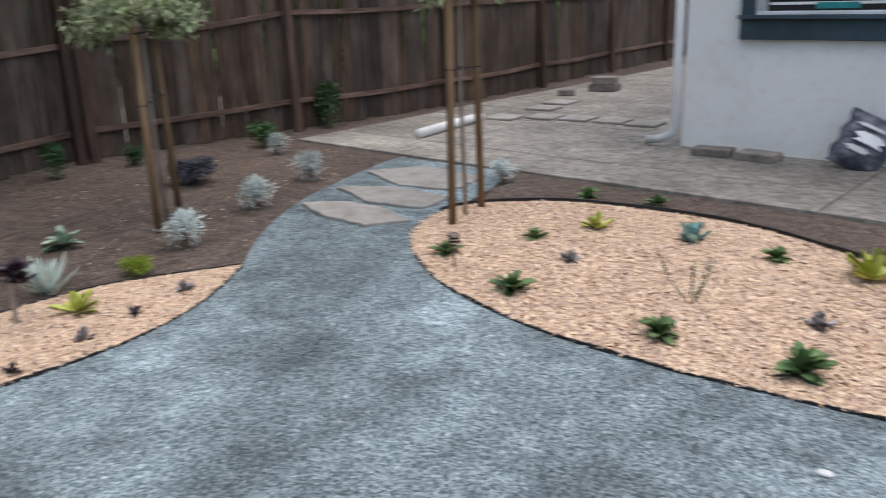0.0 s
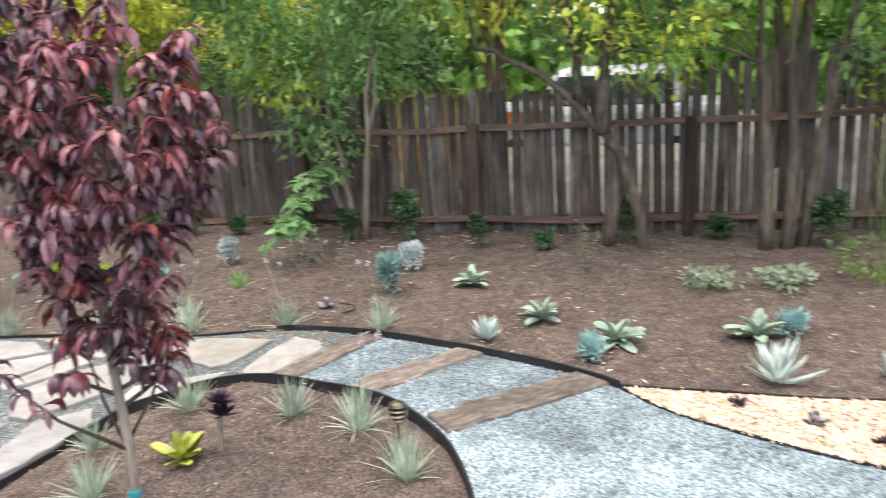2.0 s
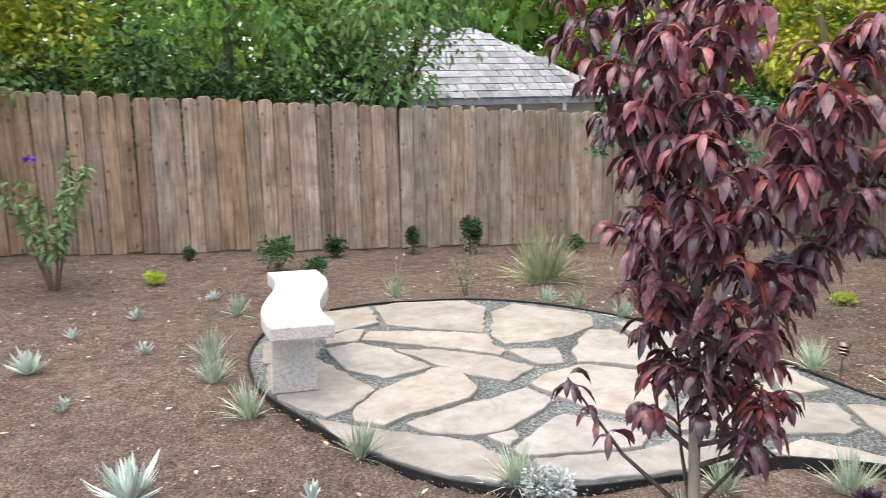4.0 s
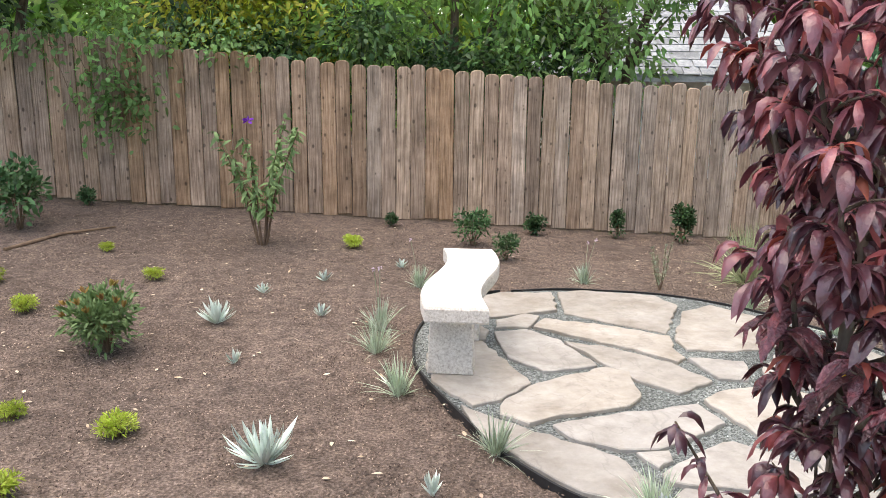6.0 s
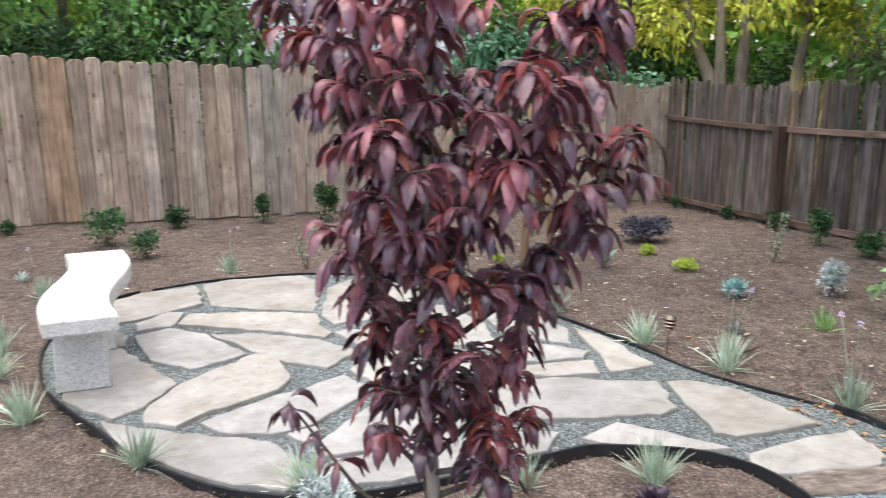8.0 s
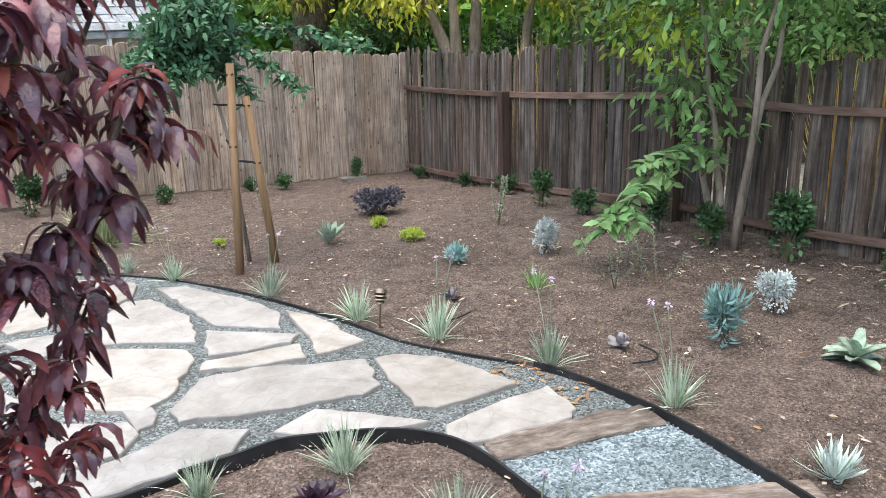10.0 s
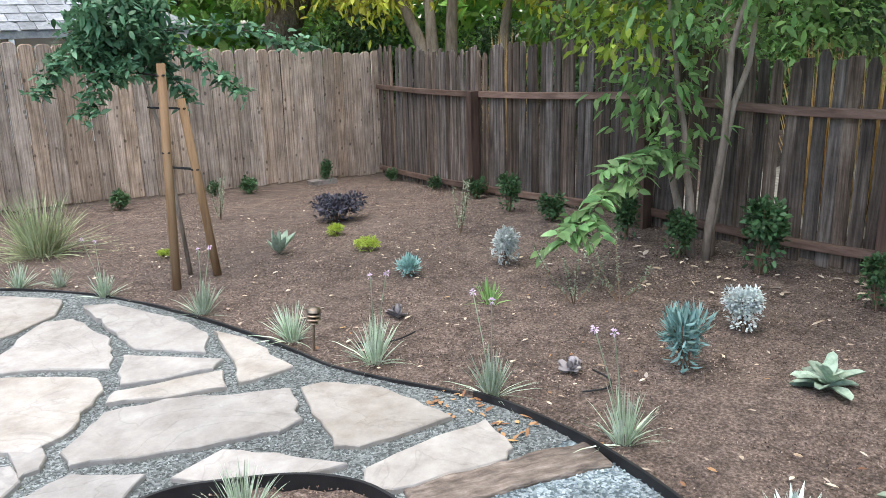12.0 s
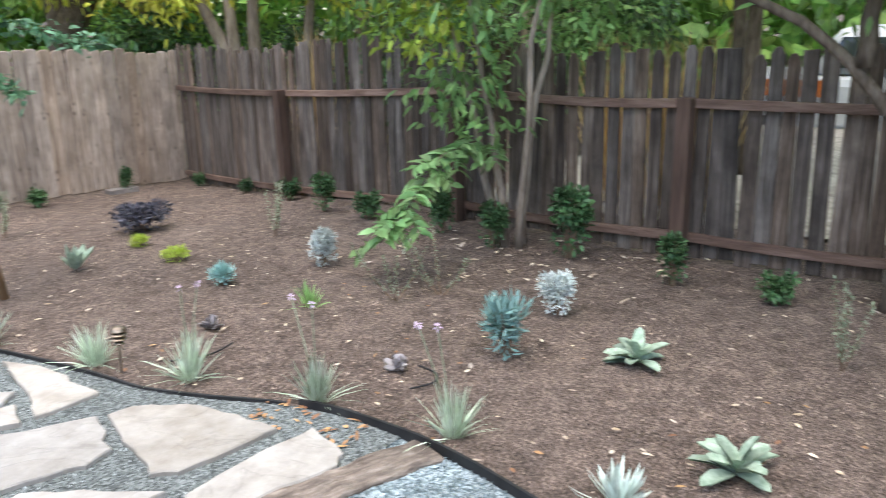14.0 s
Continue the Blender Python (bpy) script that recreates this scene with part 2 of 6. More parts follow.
# ---------------------------------------------------------------- helpers
def link(name, verts, faces, material, parent=None, label="", smooth=False):
    me = bpy.data.meshes.new(name)
    me.from_pydata([tuple(v) for v in verts], [], [tuple(f) for f in faces])
    me.materials.append(material)
    if smooth:
        me.polygons.foreach_set("use_smooth", [True] * len(me.polygons))
    me.update()
    ob = new(name, me)
    ob.parent = parent
    return tagged(ob, label) if label else ob


def part(name, bm, material, parent=None, label="", smooth=False):
    """Links a bmesh as one mesh object under a thing or a part."""
    me = bpy.data.meshes.new(name)
    bmesh.ops.recalc_face_normals(bm, faces=bm.faces)
    bm.to_mesh(me)
    bm.free()
    me.materials.append(material)
    if smooth:
        me.polygons.foreach_set("use_smooth", [True] * len(me.polygons))
    ob = new(name, me)
    ob.parent = parent
    return tagged(ob, label) if label else ob


def thing(name, label, category, at=(0, 0, 0), turn=0, group="", kind=""):
    ob = new(name)
    ob.matrix_basis = pose(*at, 0, 0, turn)
    return tagged(ob, label, category, group, kind)


def box(bm, size, at=(0, 0, 0), turn=(0, 0, 0), bevel=0.0, taper=1.0):
    g = bmesh.ops.create_cube(bm, size=1)
    vs = g["verts"]
    for v in vs:
        k = taper if v.co.z > 0 else 1
        v.co = Vector((v.co.x * size[0] * k, v.co.y * size[1] * k, v.co.z * size[2]))
    if bevel:
        es = {e for v in vs for e in v.link_edges}
        r = bmesh.ops.bevel(bm, geom=list(es), offset=bevel, segments=2, affect="EDGES", profile=0.5)
        vs = list({v for f in r["faces"] for v in f.verts} | {v for v in vs if v.is_valid})
    bmesh.ops.transform(bm, matrix=pose(*at, *turn), verts=vs)
    return bm


def tube(bm, pts, radii, seg=8, cap=True):
    """A round tapered tube along pts."""
    rings = []
    pts = [Vector(p) for p in pts]
    for i, p in enumerate(pts):
        d = (pts[min(i + 1, len(pts) - 1)] - pts[max(i - 1, 0)]).normalized()
        a = d.orthogonal().normalized() if i == 0 else (a - d * a.dot(d)).normalized()
        b = d.cross(a)
        r = radii[i] if hasattr(radii, "__len__") else radii
        rings.append([bm.verts.new(p + (a * math.cos(k * math.tau / seg) + b * math.sin(k * math.tau / seg)) * r) for k in range(seg)])
    for r0, r1 in zip(rings, rings[1:]):
        for k in range(seg):
            bm.faces.new((r0[k], r0[(k + 1) % seg], r1[(k + 1) % seg], r1[k]))
    if cap:
        bm.faces.new(rings[0][::-1])
        bm.faces.new(rings[-1])
    return bm


def lathe(bm, prof, seg=20, at=(0, 0, 0)):
    rings = [[bm.verts.new((at[0] + r * math.cos(k * math.tau / seg), at[1] + r * math.sin(k * math.tau / seg), at[2] + z)) for k in range(seg)] for r, z in prof]
    for r0, r1 in zip(rings, rings[1:]):
        for k in range(seg):
            bm.faces.new((r0[k], r0[(k + 1) % seg], r1[(k + 1) % seg], r1[k]))
    bm.faces.new(rings[0][::-1])
    bm.faces.new(rings[-1])
    return bm


def smooth(pts, n=6, closed=False):
    """A Catmull-Rom curve through plan points."""
    P = [np.array(p, float) for p in pts]
    out = []
    m = len(P)
    for i in range(m if closed else m - 1):
        a, b, c, d = (P[(i + k) % m] if closed else P[min(max(i + k, 0), m - 1)] for k in (-1, 0, 1, 2))
        for s in range(n):
            t = s / n
            out.append(0.5 * ((2 * b) + (c - a) * t + (2 * a - 5 * b + 4 * c - d) * t * t + (3 * b - a - 3 * c + d) * t ** 3))
    if not closed:
        out.append(P[-1])
    return [(float(p[0]), float(p[1])) for p in out]


def step(a, b, v):
    t = min(max((v - a) / (b - a), 0), 1)
    return t * t * (3 - 2 * t)


def ground(x, y):
    """The height of the yard: it falls to the far fence corner and rises a little to the house."""
    return -0.06 * max(min(x, 9), -4) * step(2.3, 7.3, y) * (1 - step(9, 14, y)) + 0.12 * step(-1, -6, y)


def drape(name, poly, lift, material, cut=0.5, label="", kind="structure", lump=0.0):
    """A sheet with the outline poly that lies lift above the ground."""
    bm = bmesh.new()
    bm.faces.new([bm.verts.new((x, y, 0)) for x, y in poly])
    xs, ys = [p[0] for p in poly], [p[1] for p in poly]
    for axis, lo, hi in ((0, min(xs), max(xs)), (1, min(ys), max(ys))):
        v = lo + cut
        while v < hi:
            co, no = Vector((0, 0, 0)), Vector((0, 0, 0))
            co[axis], no[axis] = v, 1
            bmesh.ops.bisect_plane(bm, geom=bm.verts[:] + bm.edges[:] + bm.faces[:], plane_co=co, plane_no=no)
            v += cut
    bmesh.ops.triangulate(bm, faces=bm.faces)
    for v in bm.verts:
        v.co.z = ground(v.co.x, v.co.y) + lift + lump * noise.noise(Vector((v.co.x * 2.1, v.co.y * 2.1, 3)))
    for f in bm.faces:
        f.normal_update()
        if f.normal.z < 0:
            f.normal_flip()
    me = bpy.data.meshes.new(name)
    bm.to_mesh(me)
    bm.free()
    me.materials.append(material)
    return tagged(new(name, me), label, kind=kind)


def strip(name, pts, low, high, thick, material, label):
    """A thin upright strip of edging along pts."""
    P = [Vector((x, y, 0)) for x, y in pts]
    vs, fs = [], []
    for i, p in enumerate(P):
        d = (P[min(i + 1, len(P) - 1)] - P[max(i - 1, 0)]).normalized()
        s = Vector((-d.y, d.x, 0)) * thick / 2
        g = ground(p.x, p.y)
        w = 0.008 * noise.noise(Vector((p.x * 3, p.y * 3, 0)))
        vs += [p + s + Vector((0, 0, g + low)), p + s + Vector((0, 0, g + high + w)), p - s + Vector((0, 0, g + high + w)), p - s + Vector((0, 0, g + low))]
    for i in range(len(P) - 1):
        for k in range(4):
            fs.append((4 * i + k, 4 * i + (k + 1) % 4, 4 * i + 4 + (k + 1) % 4, 4 * i + 4 + k))
    fs += [(0, 1, 2, 3), (len(vs) - 1, len(vs) - 2, len(vs) - 3, len(vs) - 4)]
    return tagged(link(name, vs, fs, material), label, "garden edging", kind="structure")


# ---------------------------------------------------------------- plan of the yard
OUTER = [(2.5, -0.97), (2.66, -0.72), (2.88, -0.16), (3.06, 0.41), (3.11, 0.88), (3.07, 1.2), (2.95, 1.53), (2.87, 1.82), (2.85, 2.1),
         (2.78, 2.76), (2.67, 3.39), (2.5, 3.9), (2.21, 4.35), (1.8, 4.66), (1.2, 4.76), (0.6, 4.66), (0.2, 4.32), (-0.02, 3.8),
         (-0.07, 3.3), (-0.03, 3.0), (0.08, 2.65), (0.23, 2.21), (0.42, 1.86), (0.6, 1.67), (0.81, 1.55), (1.25, 1.44), (1.5, 1.42)]
INNER = [(1.5, 1.42), (1.69, 1.38), (1.9, 1.34), (2.14, 1.19), (2.29, 1.02), (2.34, 0.84), (2.3, 0.55), (2.2, 0.2), (2.04, -0.05),
         (1.8, -0.27), (1.5, -0.44), (1.15, -0.56), (0.5, -0.66), (-0.6, -0.7), (-2.5, -0.7), (-5.5, -0.8)]
BED_FRONT = [(-5.5, -4.9), (-2.6, -4.75), (-1.42, -4.56), (-0.66, -4.48), (-0.11, -4.48), (0.28, -4.53), (0.75, -4.66), (1.13, -4.86),
             (1.44, -5.1), (1.68, -5.42), (1.76, -5.74)]
PATH_RIGHT = [(1.76, -5.74), (1.84, -6.2), (2.0, -6.7), (2.3, -7.08)]
PATH_LEFT = [(3.45, -7.08), (3.4, -6.75), (3.22, -6.19), (2.95, -5.49), (2.55, -4.82), (2.02, -4.23)]
CHIP_FRONT = [(2.02, -4.23), (1.74, -3.8), (1.61, -3.4), (1.6, -2.97), (1.67, -2.53), (1.78, -2.17), (1.96, -1.75), (2.24, -1.25), (2.5, -0.97)]
CHIP_BACK = [(2.5, -0.97), (2.48, -1.45), (2.46, -1.9), (2.47, -2.4), (2.5, -2.8), (2.5, -3.2), (2.4, -3.6), (2.2, -3.95), (2.02, -4.23)]
BED_BACK = [(1.76, -5.74), (1.69, -6.05), (1.19, -6.46), (0.38, -6.6), (-0.21, -6.55), (-0.77, -6.33), (-1.4, -6.0), (-2.6, -5.5), (-5.5, -5.3)]
outer, inner, bed_front = smooth(OUTER), smooth(INNER), smooth(BED_FRONT)
path_right, path_left = smooth(PATH_RIGHT), smooth(PATH_LEFT)
chip_front, chip_back, bed_back = smooth(CHIP_FRONT), smooth(CHIP_BACK), smooth(BED_BACK)
gravel_poly = outer[:-1] + inner + bed_front[:-1] + path_right + path_left[:-1] + chip_front[:-1]
chip1_poly = chip_front[:-1] + chip_back[:-1]
chip2_poly = bed_front[:-1] + bed_back

# the ground: one sheet of soil out to the horizon
axis = [-600, -150, -60, -30, -18] + list(np.linspace(-12, 12, 241)) + [18, 30, 60, 150, 600]


def within(poly, X, Y):
    """Which of the points X, Y lie inside poly."""
    c = np.zeros(len(X), bool)
    for (xi, yi), (xj, yj) in zip(poly, poly[-1:] + poly[:-1]):
        if yi != yj:
            c ^= ((yi > Y) != (yj > Y)) & (X < (xj - xi) * (Y - yi) / (yj - yi) + xi)
    return c


GX, GY = (a.ravel() for a in np.meshgrid(axis, axis))
sunk = within(gravel_poly, GX, GY) | within(chip1_poly, GX, GY) | within(chip2_poly, GX, GY)
gv = [(x, y, ground(x, y) + 0.014 * noise.noise(Vector((x * 1.7, y * 1.7, 0))) + 0.012 * noise.noise(Vector((x * 5, y * 5, 5))) - (0.03 if k else 0))
      for x, y, k in zip(GX, GY, sunk)]
na = len(axis)
gf = [(j * na + i, j * na + i + 1, (j + 1) * na + i + 1, (j + 1) * na + i) for j in range(na - 1) for i in range(na - 1)]
tagged(link("ground", gv, gf, M_SOIL, smooth=True), "dark brown mulched garden soil", kind="structure")

drape("gravel_path", gravel_poly, 0.0, M_GRAVEL, 0.4, "blue-grey crushed gravel path and patio bed", lump=0.006)
patio_poly = [pt for pt in outer[:-1] + inner if pt[1] > 0.66]
drape("patio_joints", patio_poly, 0.005, M_FINES, 0.4, "dark grey stone fines between the flagstones", lump=0.004)
drape("wood_chip_bed", chip1_poly, 0.006, M_CHIP_BASE, 0.4, "bed of pale tan wood chips", lump=0.004)
drape("wood_chip_bed", chip2_poly, 0.006, M_CHIP_BASE, 0.4, "bed of pale tan wood chips", lump=0.004)
for pts, lo, hi in ((outer[:30], -0.05, 0.04), (outer[30:90], -0.05, 0.02), (outer[90:], -0.06, 0.024), (inner, -0.06, 0.045), (bed_front, -0.05, 0.014),
                    (chip_front, -0.05, 0.012), (chip_back, -0.05, 0.024), (bed_back, -0.05, 0.04)):
    strip("garden_edging", pts, lo, hi, 0.012, M_EDGE, "black bender-board edging between soil and gravel")


# ---------------------------------------------------------------- flagstones
def flagstone(pts, top=0.026, low=0.02, parent=None):
    rng = random.Random(round(pts[0][0] * 977 + pts[0][1] * 131))
    ring = []
    n = len(pts)
    cx, cy = sum(p[0] for p in pts) / n, sum(p[1] for p in pts) / n
    for i in range(n):
        (ax, ay), (bx, by) = pts[i], pts[(i + 1) % n]
        k = max(2, int(math.hypot(bx - ax, by - ay) / 0.06))
        for s in range(k):
            t = s / k
            j = 0.013 if s else 0.005
            ring.append((ax + (bx - ax) * t + rng.uniform(-j, j), ay + (by - ay) * t + rng.uniform(-j, j)))
    m = len(ring)
    grow = 0.012
    ring = [(x + (x - cx) / (math.hypot(x - cx, y - cy) or 1) * grow, y + (y - cy) / (math.hypot(x - cx, y - cy) or 1) * grow) for x, y in ring]
    z = ground(cx, cy)
    vs = [(x - cx, y - cy, -low) for x, y in ring] + [(x - cx, y - cy, top - 0.005) for x, y in ring]
    for x, y in ring:
        d = math.hypot(x - cx, y - cy) or 1
        vs.append(((x - cx) * (1 - 0.005 / d), (y - cy) * (1 - 0.005 / d), top + rng.uniform(-0.0015, 0.0015)))
    fs = []
    for i in range(m):
        j = (i + 1) % m
        fs += [(i, j, m + j, m + i), (m + i, m + j, 2 * m + j, 2 * m + i)]
    fs.append(tuple(range(2 * m, 3 * m)))
    ob = link("flagstone", vs, fs, M_FLAG)
    ob.location = (cx, cy, z)
    ob.rotation_euler = (rng.uniform(-0.006, 0.006), rng.uniform(-0.006, 0.006), 0)
    ob.parent = parent
    return ob


patio = thing("flagstone_patio", "round patio of irregular pale tan flagstones in gravel", "patio", kind="structure")
STONES = [
    [(0.31, 4.45), (0.58, 4.57), (0.95, 4.58), (0.91, 4.17), (0.50, 4.03), (0.25, 4.0)],
    [(0.49, 3.94), (0.68, 4.06), (0.76, 4.02), (0.65, 3.80), (0.46, 3.80)],
    [(1.02, 4.62), (1.2, 4.66), (1.70, 4.52), (1.77, 4.29), (1.50, 3.71), (1.24, 3.90), (0.97, 4.13)],
    [(1.76, 4.10), (2.00, 4.25), (2.36, 3.76), (2.24, 3.53), (2.00, 3.40), (1.80, 3.36), (1.53, 3.38), (1.54, 3.62)],
    [(0.70, 3.80), (0.80, 3.97), (1.22, 3.78), (1.48, 3.60), (1.43, 3.40), (1.45, 3.23), (1.38, 3.17), (1.12, 3.47)],
    [(0.44, 3.68), (0.63, 3.73), (0.80, 3.52), (0.92, 3.13), (0.61, 3.05), (0.46, 3.27)],
    [(0.83, 3.50), (1.08, 3.38), (1.33, 3.14), (1.46, 2.87), (1.23, 2.73), (1.08, 2.91), (0.98, 3.13)],
    [(1.47, 3.20), (1.75, 3.13), (1.66, 2.88), (1.52, 2.92)],
    [(0.32, 2.50), (0.36, 2.67), (0.55, 2.86), (0.96, 3.08), (1.06, 3.00), (1.02, 2.67), (0.93, 2.57), (0.60, 2.49), (0.43, 2.40)],
    [(0.54, 2.37), (0.68, 2.42), (1.27, 2.57), (1.32, 2.36), (1.15, 2.25), (0.93, 2.13), (0.78, 2.13), (0.59, 2.24)],
    [(0.14, 2.60), (0.22, 2.51), (0.53, 2.21), (0.73, 2.06), (0.80, 1.87), (0.78, 1.70), (0.68, 1.65), (0.44, 1.90), (0.22, 2.25)],
    [(0.84, 2.08), (0.97, 2.09), (0.95, 2.02), (0.89, 1.96)],
    [(0.89, 1.91), (1.19, 2.13), (1.28, 2.17), (1.53, 1.94), (1.52, 1.81), (1.41, 1.73), (1.05, 1.80), (0.91, 1.84)],
    [(1.34, 2.62), (1.49, 2.73), (1.72, 2.79), (1.88, 2.67), (2.05, 2.47), (2.02, 2.33), (1.75, 2.05), (1.62, 2.0), (1.46, 2.20), (1.39, 2.38)],
    [(1.82, 3.02), (1.97, 3.23), (2.15, 3.38), (2.27, 3.33), (2.29, 2.91), (2.15, 2.56), (1.90, 2.80), (1.76, 2.86)],
    [(0.83, 1.62), (0.94, 1.78), (1.15, 1.72), (1.40, 1.67), (1.66, 1.72), (1.84, 1.54), (1.7, 1.44), (1.45, 1.46), (1.23, 1.5), (1.01, 1.54)],
    [(0.05, 3.50), (0.33, 3.51), (0.51, 2.88), (0.33, 2.69), (0.19, 2.62), (0.02, 2.94), (0.0, 3.17)],
    [(0.08, 3.95), (0.3, 3.92), (0.4, 3.72), (0.36, 3.56), (0.04, 3.56)],
    [(2.40, 3.49), (2.53, 3.39), (2.67, 2.82), (2.65, 2.57), (2.54, 2.40), (2.33, 2.70), (2.35, 2.90), (2.37, 3.13)],
    [(2.25, 2.62), (2.54, 2.25), (2.46, 2.19), (2.11, 2.33)],
    [(1.99, 2.19), (2.06, 2.27), (2.48, 2.12), (2.40, 1.97), (2.19, 2.07)],
    [(1.71, 1.90), (1.95, 2.10), (2.17, 2.03), (2.59, 1.76), (2.46, 1.50), (2.34, 1.48), (2.12, 1.58), (1.89, 1.68), (1.70, 1.79)],
    [(1.57, 2.04), (1.66, 1.99), (1.61, 1.86), (1.54, 1.84)],
    [(1.91, 1.45), (2.13, 1.49), (2.37, 1.10), (2.25, 1.15), (2.06, 1.27)],
    [(2.70, 2.60), (2.75, 2.40), (2.73, 1.95), (2.48, 1.98), (2.60, 2.22)],
    [(2.63, 1.72), (2.72, 1.70), (2.86, 1.47), (2.88, 1.09), (2.75, 1.11), (2.50, 1.17), (2.44, 1.23), (2.50, 1.37)],
    [(2.36, 0.95), (2.42, 1.02), (2.75, 1.0), (2.95, 0.96), (2.86, 0.75), (2.79, 0.73), (2.40, 0.85)],
]
for pts in STONES:
    flagstone(pts, parent=patio)
walkway = thing("stepping_stones", "three flat tan stepping stones set in gravel", "stepping stones", kind="structure")
for pts in ([(2.80, -5.34), (2.4, -5.2), (1.98, -5.2), (1.8, -5.45), (2.2, -5.58), (2.55, -5.55)],
            [(2.95, -5.83), (2.4, -5.65), (1.95, -5.75), (2.0, -6.08), (2.6, -6.08)],
            [(3.2, -6.4), (2.6, -6.18), (2.15, -6.3), (2.2, -6.75), (2.9, -6.8)]):
    flagstone(pts, 0.02, 0.02, walkway)


def timber(a, b, width, group):
    """A weathered landscape timber lying across the path from a to b."""
    L = math.hypot(b[0] - a[0], b[1] - a[1])
    bm = bmesh.new()
    box(bm, (L, width, 0.09), bevel=0.012)
    bmesh.ops.subdivide_edges(bm, edges=[e for e in bm.edges if e.calc_length() > 0.3], cuts=14)
    for v in bm.verts:
        v.co += Vector((0, 0.014, 0.009)) * noise.noise(v.co * 11 + Vector((a[0], a[1], 0)))
    ob = part("timber_step", bm, M_TIMBER)
    mx, my = (a[0] + b[0]) / 2, (a[1] + b[1]) / 2
    ob.matrix_basis = pose(mx, my, ground(mx, my) - 0.026, 0, 0, math.degrees(math.atan2(b[1] - a[1], b[0] - a[0])))
    return tagged(ob, "weathered brown landscape timber laid across the gravel path", "timber", group)


timber((2.4, 0.79), (3.08, 0.52), 0.17, "path timbers")
timber((2.28, 0.32), (2.97, -0.19), 0.17, "path timbers")
timber((1.98, -0.19), (2.62, -0.86), 0.2, "path timbers")

# ---------------------------------------------------------------- fences
RNG = random.Random(5)


def board_mesh(name, w, h, t, top, material, r):
    """One fence board standing on its foot; top: 'ear' clipped corners, 'point' worn picket, 'flat'."""
    b = 0.006
    if top == "ear":
        prof = [(-w / 2, 0), (w / 2, 0), (w / 2, h - 0.046), (w / 2 - 0.014, h - 0.016), (w / 2 - 0.042, h), (-w / 2 + 0.042, h), (-w / 2 + 0.014, h - 0.016), (-w / 2, h - 0.046)]
    elif top == "point":
        prof = [(-w / 2, 0), (w / 2, 0), (w / 2 - 0.01, h - 0.07), (0.012, h), (-0.02, h - 0.005), (-w / 2 + 0.008, h - 0.06)]
    else:
        prof = [(-w / 2, 0), (w / 2, 0), (w / 2, h), (-w / 2, h - 0.01)]
    n = len(prof)
    c = (0, h / 2)
    ins = [(x - math.copysign(b, x), z - math.copysign(b, z - c[1])) for x, z in prof]
    vs = [(x, t / 2, z) for x, z in prof] + [(x, -t / 2 + b, z) for x, z in prof] + [(x, -t / 2, z) for x, z in ins]
    fs = [tuple(range(n))[::-1], tuple(range(2 * n, 3 * n))]
    for i in range(n):
        j = (i + 1) % n
        fs += [(i, j, n + j, n + i), (n + i, n + j, 2 * n + j, 2 * n + i)]
    me = bpy.data.meshes.new(name)
    me.from_pydata(vs, [], fs)
    me.materials.append(material)
    me.update()
    return me


